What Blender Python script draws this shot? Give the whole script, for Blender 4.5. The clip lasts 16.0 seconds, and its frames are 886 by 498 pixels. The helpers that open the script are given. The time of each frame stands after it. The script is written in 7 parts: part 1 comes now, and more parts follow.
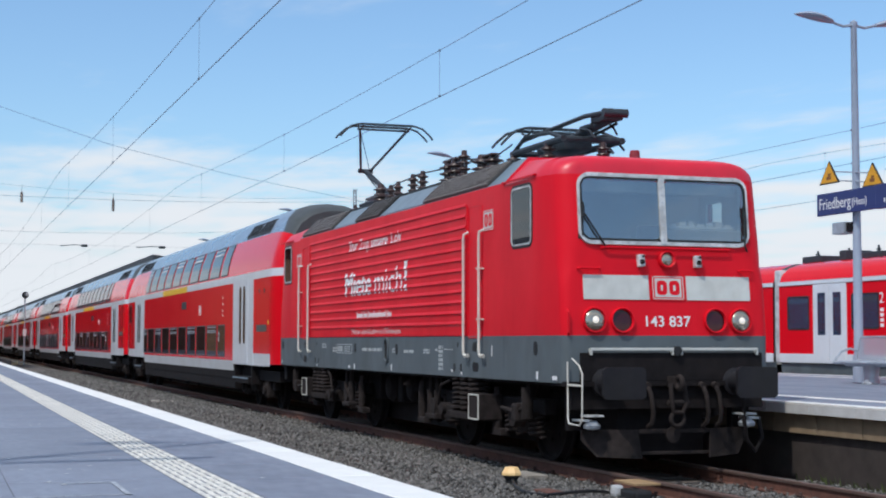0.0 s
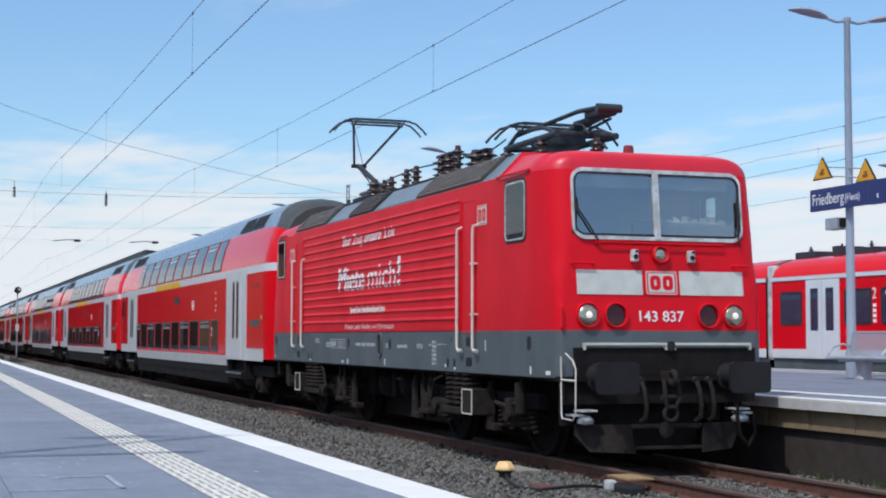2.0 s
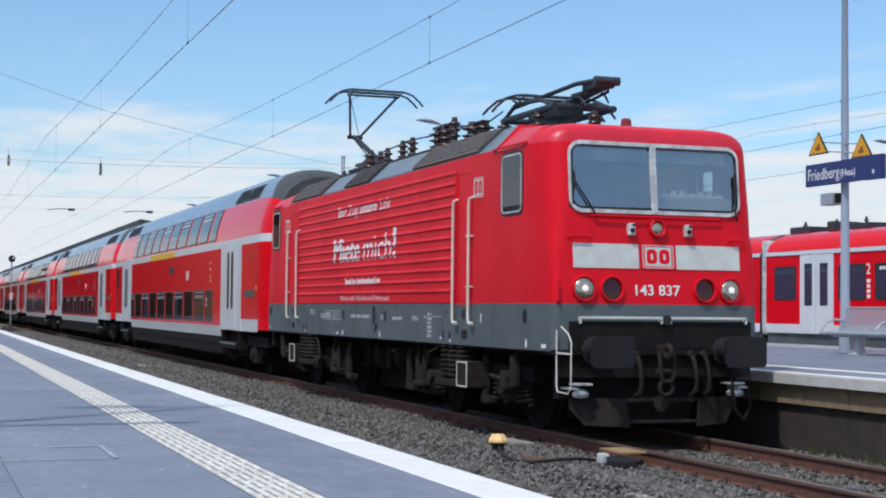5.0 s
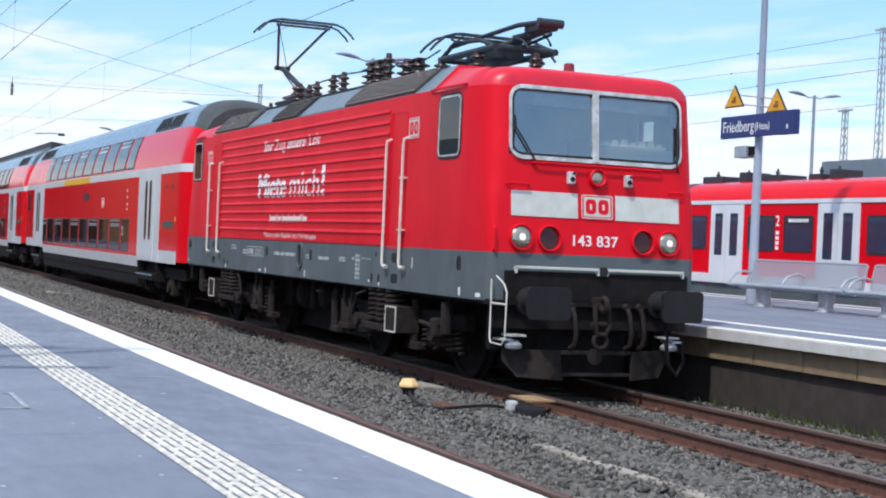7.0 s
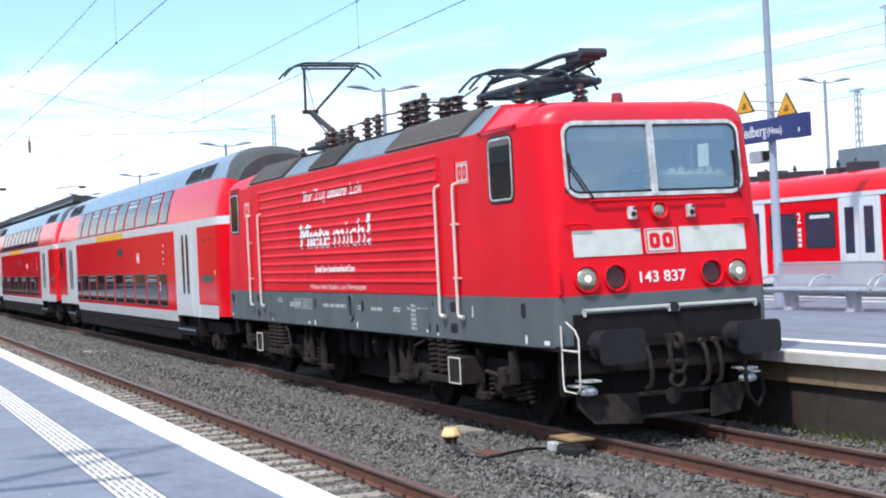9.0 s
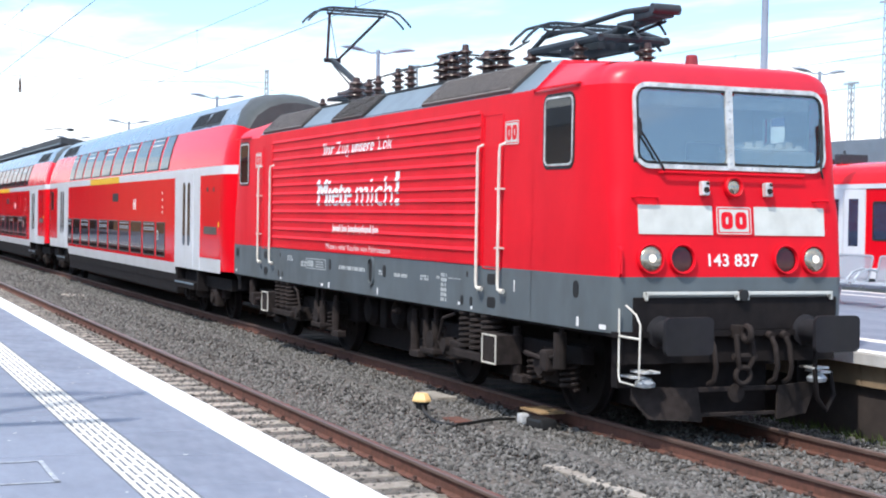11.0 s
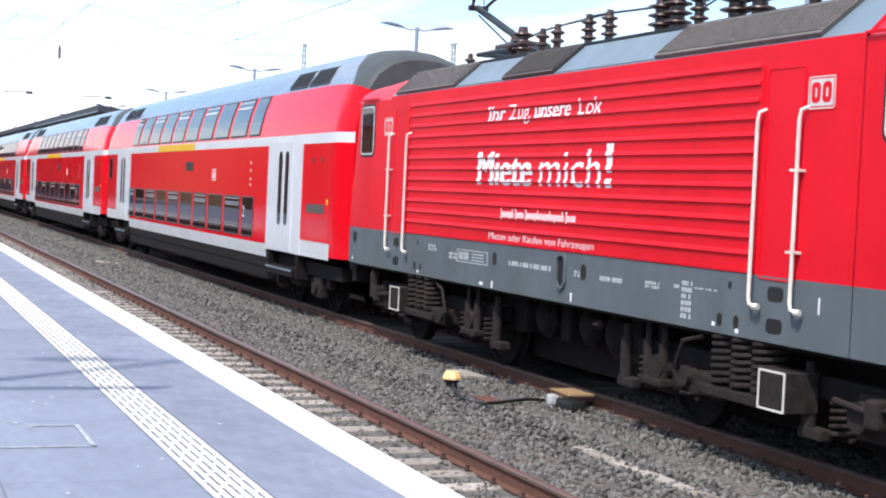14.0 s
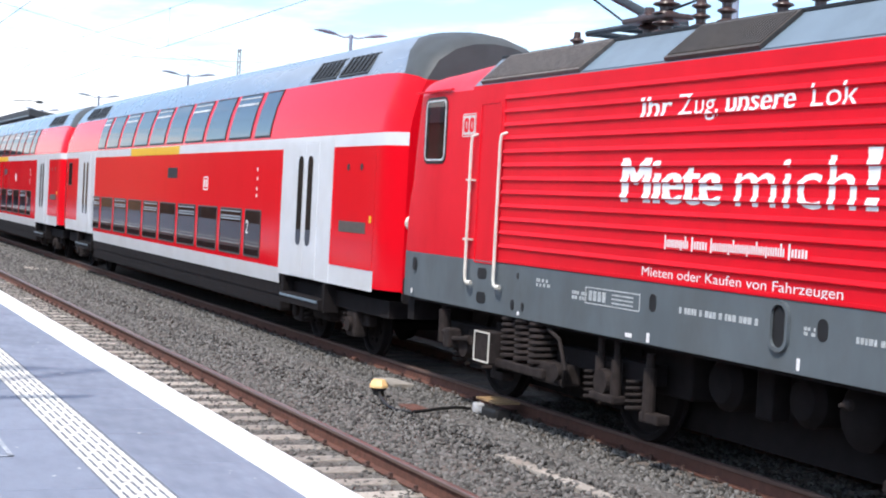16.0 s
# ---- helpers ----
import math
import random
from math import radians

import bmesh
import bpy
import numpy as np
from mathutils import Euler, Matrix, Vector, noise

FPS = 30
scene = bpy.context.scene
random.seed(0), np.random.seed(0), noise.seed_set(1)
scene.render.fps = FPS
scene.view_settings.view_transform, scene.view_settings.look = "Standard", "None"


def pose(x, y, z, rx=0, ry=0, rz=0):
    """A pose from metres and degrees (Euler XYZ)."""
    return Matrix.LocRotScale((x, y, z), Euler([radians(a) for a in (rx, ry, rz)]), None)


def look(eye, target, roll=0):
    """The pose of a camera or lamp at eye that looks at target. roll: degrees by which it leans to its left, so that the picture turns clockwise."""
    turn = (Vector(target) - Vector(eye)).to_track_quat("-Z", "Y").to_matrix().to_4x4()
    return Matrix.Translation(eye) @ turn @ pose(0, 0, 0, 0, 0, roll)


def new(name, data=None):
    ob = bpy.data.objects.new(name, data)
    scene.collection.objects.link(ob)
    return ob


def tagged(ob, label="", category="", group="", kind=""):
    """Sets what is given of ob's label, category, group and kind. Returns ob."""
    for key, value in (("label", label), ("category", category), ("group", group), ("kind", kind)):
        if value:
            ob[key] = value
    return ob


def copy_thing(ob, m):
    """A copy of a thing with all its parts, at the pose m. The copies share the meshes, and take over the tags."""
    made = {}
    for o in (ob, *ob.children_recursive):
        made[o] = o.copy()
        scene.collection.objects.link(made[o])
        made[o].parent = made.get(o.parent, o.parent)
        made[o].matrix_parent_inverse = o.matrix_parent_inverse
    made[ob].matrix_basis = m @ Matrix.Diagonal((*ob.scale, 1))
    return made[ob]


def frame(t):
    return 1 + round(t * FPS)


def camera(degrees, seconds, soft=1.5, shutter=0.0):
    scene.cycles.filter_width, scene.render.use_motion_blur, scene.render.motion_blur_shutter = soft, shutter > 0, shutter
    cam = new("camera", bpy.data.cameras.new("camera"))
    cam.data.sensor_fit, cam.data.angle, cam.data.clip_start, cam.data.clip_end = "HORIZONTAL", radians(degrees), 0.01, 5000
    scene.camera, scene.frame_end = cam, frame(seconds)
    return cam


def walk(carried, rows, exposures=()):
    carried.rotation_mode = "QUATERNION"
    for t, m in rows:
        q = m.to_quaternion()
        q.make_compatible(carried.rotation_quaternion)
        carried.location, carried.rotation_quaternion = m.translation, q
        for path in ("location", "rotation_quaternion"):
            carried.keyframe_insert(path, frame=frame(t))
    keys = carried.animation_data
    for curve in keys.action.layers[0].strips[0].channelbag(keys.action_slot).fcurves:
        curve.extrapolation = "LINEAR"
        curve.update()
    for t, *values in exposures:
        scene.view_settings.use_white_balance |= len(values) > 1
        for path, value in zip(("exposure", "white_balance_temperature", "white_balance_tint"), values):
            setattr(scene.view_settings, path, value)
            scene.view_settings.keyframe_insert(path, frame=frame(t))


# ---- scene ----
# ---------- camera and its walk ----------
LENS = 33.37
cam = camera(LENS, 16.0, soft=2.0)
EXPOSURES = [(0, -0.63, 6350, 9), (6.3, -0.65, 6350, 9), (7.0, -0.34, 6400, 9), (7.8, -0.02, 6500, 9), (8.7, 0.0, 6500, 9), (11.0, 0.18, 6560, 10), (12.0, 0.32, 6620, 12), (12.5, 0.20, 6620, 12), (13.5, 0.18, 6620, 12), (14.5, 0.26, 6620, 12), (15.2, 0.20, 6620, 12), (16, 0.18, 6620, 12)]
walk(cam, [
    (0, look((16.375, -8.691, 1.541), (6.945, -5.422, 2.167), 0.08)),
    (0.5, look((16.377, -8.696, 1.544), (6.944, -5.429, 2.144), -0.38)),
    (1, look((16.369, -8.695, 1.535), (6.929, -5.437, 2.049), 0.21)),
    (1.5, look((16.376, -8.703, 1.546), (6.946, -5.423, 2.116), -0.11)),
    (2, look((16.371, -8.698, 1.532), (6.955, -5.384, 2.128), 0.13)),
    (2.5, look((16.367, -8.689, 1.555), (6.953, -5.364, 2.125), -0.04)),
    (3, look((16.355, -8.690, 1.525), (6.965, -5.291, 2.056), 0.62)),
    (3.5, look((16.349, -8.684, 1.532), (6.950, -5.303, 2.009), 0.66)),
    (4, look((16.336, -8.693, 1.541), (6.936, -5.313, 2.006), 0.49)),
    (6.5, look((16.378, -8.697, 1.529), (6.989, -5.261, 1.730), 1.20)),
    (7, look((16.363, -8.736, 1.684), (7.159, -4.826, 1.651), 2.52)),
    (7.5, look((16.415, -8.753, 2.009), (7.137, -5.025, 1.910), 1.74)),
    (8, look((16.594, -8.813, 2.173), (7.056, -5.809, 2.250), -0.23)),
    (8.5, look((16.679, -8.880, 2.239), (7.325, -5.347, 2.131), 0.12)),
    (8.7, look((16.682, -8.893, 2.221), (7.403, -5.162, 2.242), -2.93)),
    (10.8, look((16.654, -8.850, 2.195), (7.481, -4.874, 2.012), 1.07)),
    (11, look((16.674, -8.851, 2.195), (7.445, -5.006, 1.985), 0.93)),
    (11.5, look((16.657, -8.857, 2.190), (7.401, -5.083, 1.892), 0.68)),
    (12, look((16.638, -8.876, 2.191), (7.308, -5.303, 1.767), 0.78)),
    (12.5, look((16.670, -8.854, 2.173), (7.310, -5.377, 1.614), 1.64)),
    (13, look((16.628, -8.875, 2.172), (7.236, -5.492, 1.582), 2.22)),
    (13.5, look((16.678, -8.903, 2.191), (7.366, -5.292, 1.695), 2.01)),
    (14, look((16.691, -8.901, 2.194), (7.388, -5.249, 1.833), 2.71)),
    (14.5, look((16.787, -8.919, 2.232), (7.495, -5.242, 1.883), 2.58)),
    (15, look((16.795, -8.891, 2.218), (7.537, -5.123, 1.930), 3.39)),
    (15.5, look((16.787, -8.882, 2.224), (7.581, -4.985, 1.970), 3.48)),
    (16, look((16.839, -8.855, 2.232), (7.701, -4.804, 1.938), 3.06)),
], EXPOSURES)

# ---------- world and sun ----------
SUN = Vector((0.6, -0.8, 1.45)).normalized()
world = bpy.data.worlds.new("sky")
scene.world = world
world.use_nodes = True
wn, wl = world.node_tree.nodes, world.node_tree.links
wn.clear()
w_out = wn.new("ShaderNodeOutputWorld")
w_bg = wn.new("ShaderNodeBackground")
w_sky = wn.new("ShaderNodeTexSky")
w_sky.sky_type = "NISHITA"
w_sky.sun_disc = False
w_sky.sun_elevation = math.asin(SUN.z)
w_sky.sun_rotation = math.atan2(SUN.x, SUN.y)
w_sky.air_density, w_sky.dust_density, w_sky.ozone_density = 1.0, 1.2, 1.5
w_co = wn.new("ShaderNodeTexCoord")
w_sep = wn.new("ShaderNodeSeparateXYZ")
wl.new(w_co.outputs["Generated"], w_sep.inputs[0])
# cloud layer: the direction laid on a flat sheet high above
w_z = wn.new("ShaderNodeMath"); w_z.operation = "MAXIMUM"; w_z.inputs[1].default_value = 0.03
wl.new(w_sep.outputs["Z"], w_z.inputs[0])
w_div = wn.new("ShaderNodeVectorMath"); w_div.operation = "DIVIDE"
wl.new(w_co.outputs["Generated"], w_div.inputs[0])
w_cmb = wn.new("ShaderNodeCombineXYZ")
for k in range(3):
    wl.new(w_z.outputs[0], w_cmb.inputs[k])
wl.new(w_cmb.outputs[0], w_div.inputs[1])
w_map = wn.new("ShaderNodeMapping")
w_map.inputs["Scale"].default_value = (0.55, 1.0, 0.0)
w_map.inputs["Location"].default_value = (0.6, 2.1, 0.0)
wl.new(w_div.outputs[0], w_map.inputs[0])
w_no = wn.new("ShaderNodeTexNoise")
w_no.inputs["Scale"].default_value = 1.1
w_no.inputs["Detail"].default_value = 7
w_no.inputs["Roughness"].default_value = 0.55
wl.new(w_map.outputs[0], w_no.inputs["Vector"])
# clouds thicken towards the horizon
w_hz = wn.new("ShaderNodeMapRange")
w_hz.inputs["From Min"].default_value, w_hz.inputs["From Max"].default_value = 0.045, 0.155
w_hz.inputs["To Min"].default_value, w_hz.inputs["To Max"].default_value = 0.36, -0.09
wl.new(w_sep.outputs["Z"], w_hz.inputs["Value"])
w_hi = wn.new("ShaderNodeMapRange")
w_hi.inputs["From Min"].default_value, w_hi.inputs["From Max"].default_value = 0.23, 0.36
w_hi.inputs["To Min"].default_value, w_hi.inputs["To Max"].default_value = 0.0, 0.20
wl.new(w_sep.outputs["Z"], w_hi.inputs["Value"])
w_sum = wn.new("ShaderNodeMath"); w_sum.operation = "ADD"
wl.new(w_hz.outputs[0], w_sum.inputs[0]); wl.new(w_hi.outputs[0], w_sum.inputs[1])
w_add = wn.new("ShaderNodeMath"); w_add.operation = "ADD"
wl.new(w_no.outputs["Fac"], w_add.inputs[0]); wl.new(w_sum.outputs[0], w_add.inputs[1])
w_rmp = wn.new("ShaderNodeMapRange"); w_rmp.interpolation_type = "SMOOTHSTEP"
w_rmp.inputs["From Min"].default_value, w_rmp.inputs["From Max"].default_value = 0.44, 0.80
wl.new(w_add.outputs[0], w_rmp.inputs["Value"])
w_mix = wn.new("ShaderNodeMix"); w_mix.data_type = "RGBA"
w_gain = wn.new("ShaderNodeMix"); w_gain.data_type = "RGBA"; w_gain.blend_type = "MULTIPLY"
w_gain.inputs[0].default_value = 1.0
w_gain.inputs[7].default_value = (1.38, 1.64, 1.82, 1)
wl.new(w_sky.outputs[0], w_gain.inputs[6])
wl.new(w_gain.outputs[2], w_mix.inputs[6])
w_mix.inputs[7].default_value = (8.8, 9.15, 9.6, 1)
wl.new(w_rmp.outputs[0], w_mix.inputs[0])
wl.new(w_mix.outputs[2], w_bg.inputs["Color"])
w_bg.inputs["Strength"].default_value = 0.142
wl.new(w_bg.outputs[0], w_out.inputs[0])

sun = new("sun", bpy.data.lights.new("sun", "SUN"))
sun.data.energy, sun.data.angle, sun.data.color = 3.8, radians(1.6), (1.0, 0.95, 0.88)
sun.matrix_world = look(SUN * 50, (0, 0, 0))


# ---------- materials ----------
def mat(name, color, rough=0.5, metal=0.0, var=0.12, scale=6.0, bump=0.0, bscale=60.0, dirt=None, dirt_amt=0.0,
        dirt_scale=1.2, coat=0.0, emit=None, stretch=(1, 1, 1), spec=0.5, rand=0.0, island=0.0):
    m = bpy.data.materials.new(name)
    m.use_nodes = True
    n, l = m.node_tree.nodes, m.node_tree.links
    b = n["Principled BSDF"]
    b.inputs["Roughness"].default_value, b.inputs["Metallic"].default_value = rough, metal
    b.inputs["Specular IOR Level"].default_value = spec
    b.inputs["Coat Weight"].default_value = coat
    b.inputs["Coat Roughness"].default_value = 0.12
    co = n.new("ShaderNodeTexCoord")
    mp = n.new("ShaderNodeMapping")
    mp.inputs["Scale"].default_value = stretch
    l.new(co.outputs["Object"], mp.inputs[0])
    fine = n.new("ShaderNodeTexNoise")
    fine.inputs["Scale"].default_value, fine.inputs["Detail"].default_value = scale, 6
    l.new(mp.outputs[0], fine.inputs["Vector"])
    rng = n.new("ShaderNodeMapRange")
    rng.inputs["From Min"].default_value, rng.inputs["From Max"].default_value = 0.3, 0.7
    rng.inputs["To Min"].default_value, rng.inputs["To Max"].default_value = 1 - var, 1 + var
    l.new(fine.outputs["Fac"], rng.inputs["Value"])
    last = rng.outputs[0]
    for amount, node, out in ((rand, "ShaderNodeObjectInfo", "Random"), (island, "ShaderNodeNewGeometry", "Random Per Island")):
        if amount:
            src = n.new(node)
            r2 = n.new("ShaderNodeMapRange")
            r2.inputs["To Min"].default_value, r2.inputs["To Max"].default_value = 1 - amount, 1 + amount
            l.new(src.outputs[out], r2.inputs["Value"])
            mu = n.new("ShaderNodeMath"); mu.operation = "MULTIPLY"
            l.new(last, mu.inputs[0]); l.new(r2.outputs[0], mu.inputs[1])
            last = mu.outputs[0]
    sc = n.new("ShaderNodeVectorMath"); sc.operation = "SCALE"
    sc.inputs[0].default_value = color[:3]
    l.new(last, sc.inputs["Scale"])
    col = sc.outputs[0]
    if dirt:
        dn = n.new("ShaderNodeTexNoise")
        dn.inputs["Scale"].default_value, dn.inputs["Detail"].default_value = dirt_scale, 8
        dn.inputs["Roughness"].default_value = 0.65
        l.new(mp.outputs[0], dn.inputs["Vector"])
        dr = n.new("ShaderNodeMapRange")
        dr.inputs["From Min"].default_value, dr.inputs["From Max"].default_value = 0.45, 0.75
        dr.inputs["To Max"].default_value = dirt_amt
        l.new(dn.outputs["Fac"], dr.inputs["Value"])
        mx = n.new("ShaderNodeMix"); mx.data_type = "RGBA"
        l.new(dr.outputs[0], mx.inputs[0]); l.new(col, mx.inputs[6])
        mx.inputs[7].default_value = (*dirt, 1)
        col = mx.outputs[2]
        rr = n.new("ShaderNodeMapRange")
        rr.inputs["To Min"].default_value, rr.inputs["To Max"].default_value = rough, min(1, rough + 0.3)
        l.new(dr.outputs[0], rr.inputs["Value"]); l.new(rr.outputs[0], b.inputs["Roughness"])
    l.new(col, b.inputs["Base Color"])
    if bump:
        bn = n.new("ShaderNodeTexNoise")
        bn.inputs["Scale"].default_value, bn.inputs["Detail"].default_value = bscale, 4
        l.new(mp.outputs[0], bn.inputs["Vector"])
        bp = n.new("ShaderNodeBump")
        bp.inputs["Strength"].default_value, bp.inputs["Distance"].default_value = bump, 0.01
        l.new(bn.outputs["Fac"], bp.inputs["Height"]); l.new(bp.outputs[0], b.inputs["Normal"])
    if emit:
        b.inputs["Emission Color"].default_value = (*emit[:3], 1)
        b.inputs["Emission Strength"].default_value = emit[3]
    return m


RED = mat("loco red paint", (0.74, 0.007, 0.020), 0.42, var=0.05, scale=1.5, dirt=(0.36, 0.008, 0.014), dirt_amt=0.3, dirt_scale=0.9, bump=0.02, bscale=3, stretch=(1, 1, 0.4), spec=0.16)
RED2 = mat("coach red paint", (0.72, 0.004, 0.014), 0.12, var=0.05, scale=1.2, dirt=(0.44, 0.006, 0.014), dirt_amt=0.25, bump=0.14, bscale=3.4, stretch=(1.6, 1, 0.35), spec=0.17)
# pinker than the body red: some of the sky's reflection is in the colour
ROOFRED = mat("faded red roof paint with pink sky sheen", (0.68, 0.014, 0.040), 0.36, spec=0.45, var=0.08, scale=3, dirt=(0.42, 0.03, 0.05), dirt_amt=0.4)
STENCIL = mat("worn grey white stencil paint", (0.42, 0.45, 0.46), 0.6, var=0.25, scale=30)
GLASSGREEN = mat("pale green cab lining", (0.46, 0.52, 0.47), 0.75, var=0.15, scale=4)
GREY = mat("grey frame paint", (0.108, 0.130, 0.145), 0.55, spec=0.25, var=0.10, scale=2.5, dirt=(0.085, 0.085, 0.08), dirt_amt=0.45, dirt_scale=1.6, stretch=(1, 1, 0.5))
DARK = mat("dirty black underframe", (0.011, 0.009, 0.010), 0.8, spec=0.2, var=0.3, scale=7, dirt=(0.024, 0.019, 0.018), dirt_amt=0.6, dirt_scale=2.5, bump=0.2, bscale=40)
GREASE = mat("brown brake dust on steel", (0.029, 0.0225, 0.0215), 0.85, spec=0.2, var=0.35, scale=9, dirt=(0.016, 0.014, 0.013), dirt_amt=0.7, bump=0.2)
BUFFER = mat("worn buffer steel", (0.019, 0.018, 0.022), 0.65, 0.1, spec=0.25, var=0.2, scale=5, dirt=(0.03, 0.03, 0.03), dirt_amt=0.7)
WHITE = mat("white paint", (0.74, 0.74, 0.74), 0.4, var=0.04, scale=4, dirt=(0.5, 0.48, 0.45), dirt_amt=0.4)
BARWHITE = mat("weathered white stripe paint", (0.60, 0.61, 0.58), 0.5, var=0.08, scale=6, dirt=(0.42, 0.40, 0.36), dirt_amt=0.55)
COACHWHITE = mat("light grey coach paint", (0.66, 0.69, 0.73), 0.28, var=0.04, scale=2, dirt=(0.5, 0.5, 0.48), dirt_amt=0.4, coat=0.3)
LETTER = mat("white lettering", (0.80, 0.80, 0.80), 0.45, var=0.03)
YELLOW = mat("yellow class stripe", (0.80, 0.46, 0.01), 0.35, var=0.05)
ROOFGREY = mat("blue grey coach roof", (0.20, 0.255, 0.33), 0.27, var=0.06, scale=1.2, dirt=(0.13, 0.15, 0.18), dirt_amt=0.4, stretch=(0.4, 1, 1), coat=0.3)
DOME = mat("dark grey roof end", (0.054, 0.062, 0.065), 0.45, var=0.15, scale=3, dirt=(0.05, 0.05, 0.05), dirt_amt=0.5)
SLATE = mat("blue grey roof panel", (0.16, 0.215, 0.265), 0.35, var=0.08, scale=2, dirt=(0.1, 0.12, 0.13), dirt_amt=0.4)
GRILLE = mat("brown black grille", (0.080, 0.068, 0.061), 0.5, var=0.25, scale=20, dirt=(0.10, 0.085, 0.07), dirt_amt=0.6)
GRILLE_PALE = mat("dusty brown grille", (0.150, 0.128, 0.115), 0.45, var=0.25, scale=14, dirt=(0.21, 0.19, 0.17), dirt_amt=0.6, dirt_scale=1.5)
RUBBER = mat("black rubber", (0.012, 0.012, 0.013), 0.55, var=0.2)
INSUL = mat("brown ceramic insulator", (0.055, 0.028, 0.024), 0.3, var=0.2, scale=12)
ALU = mat("dull alu frame", (0.62, 0.63, 0.64), 0.4, 0.1, var=0.2, scale=9, dirt=(0.16, 0.15, 0.14), dirt_amt=0.75, dirt_scale=5)
HANDRAIL = mat("cream white handrail", (0.68, 0.66, 0.60), 0.45, var=0.08, scale=9, dirt=(0.4, 0.35, 0.3), dirt_amt=0.5)
PANTO = mat("dark pantograph steel", (0.045, 0.055, 0.065), 0.5, 0.4, var=0.2, scale=12)
RUST = mat("rusty rail web", (0.125, 0.052, 0.036), 0.8, var=0.25, scale=14, dirt=(0.065, 0.035, 0.03), dirt_amt=0.6, bump=0.15)
CLIP = mat("dark rusty rail clip", (0.060, 0.032, 0.026), 0.85, var=0.3, scale=20)
RAILTOP = mat("worn rail head", (0.20, 0.135, 0.115), 0.38, 0.5, var=0.2, scale=8, stretch=(0.3, 4, 4))
SLEEPER = mat("pale concrete sleeper", (0.36, 0.33, 0.29), 0.85, var=0.2, scale=10, dirt=(0.13, 0.10, 0.075), dirt_amt=0.95, dirt_scale=2.2, bump=0.3, bscale=40, rand=0.28)
# oily sleeper concrete, darkened further in colour for the shade under the train
SLEEPER_SHADED = mat("oily concrete sleeper with painted train shade", (0.15, 0.125, 0.11), 0.85, var=0.2, scale=8, dirt=(0.07, 0.05, 0.04), dirt_amt=0.6, dirt_scale=3, rand=0.15)
STONE = mat("grey ballast stone", (0.130, 0.125, 0.119), 0.9, spec=0.2, var=0.2, scale=30, island=0.6, bump=0.1)
BALLASTBED = mat("packed ballast bed", (0.115, 0.107, 0.10), 0.95, var=0.6, scale=16, dirt=(0.11, 0.085, 0.065), dirt_amt=0.6, bump=0.9, bscale=24)
GROUND = mat("grey gravel ground", (0.17, 0.16, 0.14), 0.95, var=0.3, scale=3, dirt=(0.07, 0.09, 0.04), dirt_amt=0.5, dirt_scale=0.05, bump=0.5, bscale=20)
PAVE = mat("blue grey paving slab", (0.202, 0.226, 0.290), 0.62, var=0.12, scale=9, dirt=(0.122, 0.142, 0.194), dirt_amt=0.7, dirt_scale=1.1, bump=0.15, bscale=90, rand=0.10, stretch=(0.5, 1.4, 1))
EDGEWHITE = mat("white platform edge paint", (0.80, 0.80, 0.78), 0.6, var=0.04, scale=7, dirt=(0.58, 0.56, 0.52), dirt_amt=0.35, rand=0.03)
TACTILE = mat("white tactile slab", (0.72, 0.695, 0.64), 0.65, var=0.12, scale=22, dirt=(0.30, 0.29, 0.28), dirt_amt=0.75, dirt_scale=13, rand=0.07)
CONCRETE = mat("pale concrete edge slab", (0.58, 0.58, 0.58), 0.75, var=0.08, scale=6, dirt=(0.35, 0.34, 0.32), dirt_amt=0.4)
TANBLOCK = mat("tan retaining block", (0.27, 0.195, 0.125), 0.85, var=0.15, scale=5, dirt=(0.16, 0.12, 0.08), dirt_amt=0.6, rand=0.15)
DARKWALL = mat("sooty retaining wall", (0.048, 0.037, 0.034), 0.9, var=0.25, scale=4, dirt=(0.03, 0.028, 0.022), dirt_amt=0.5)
POLE = mat("blue grey painted pole", (0.30, 0.35, 0.44), 0.5, var=0.06, scale=5)
GALV = mat("galvanised steel", (0.42, 0.46, 0.51), 0.42, 0.4, var=0.12, scale=8)
SIGNBLUE = mat("dark blue sign enamel", (0.018, 0.030, 0.145), 0.35, var=0.05)
WARNYELLOW = mat("warning yellow sheet", (0.75, 0.36, 0.015), 0.45, var=0.06)
TRIMBLACK = mat("matt black print", (0.015, 0.015, 0.016), 0.6)
WIRE = mat("dull copper wire", (0.16, 0.19, 0.24), 0.5, 0.3)
ORANGE = mat("orange yellow plastic cap", (0.88, 0.58, 0.26), 0.5, var=0.08)
CREAM = mat("cream plastic", (0.72, 0.60, 0.36), 0.5, var=0.06)
WOOD = mat("weathered plank", (0.34, 0.22, 0.11), 0.8, var=0.2, scale=8, stretch=(0.4, 3, 3))
LEAF = mat("foliage", (0.075, 0.10, 0.04), 0.7, var=0.4, scale=3, island=0.4)
BARK = mat("bark", (0.10, 0.075, 0.05), 0.9, var=0.3)
CANOPY = mat("dark canopy cladding", (0.040, 0.044, 0.05), 0.6, var=0.15, scale=1)
SEATGREEN = mat("pale cab interior", (0.74, 0.76, 0.72), 0.8, var=0.2, scale=3)
DESK = mat("grey green driver desk", (0.30, 0.33, 0.30), 0.7, var=0.5, scale=5, dirt=(0.08, 0.09, 0.09), dirt_amt=0.9, dirt_scale=5)
CABDARK = mat("dark cab interior", (0.030, 0.034, 0.045), 0.85, var=0.2, scale=3)
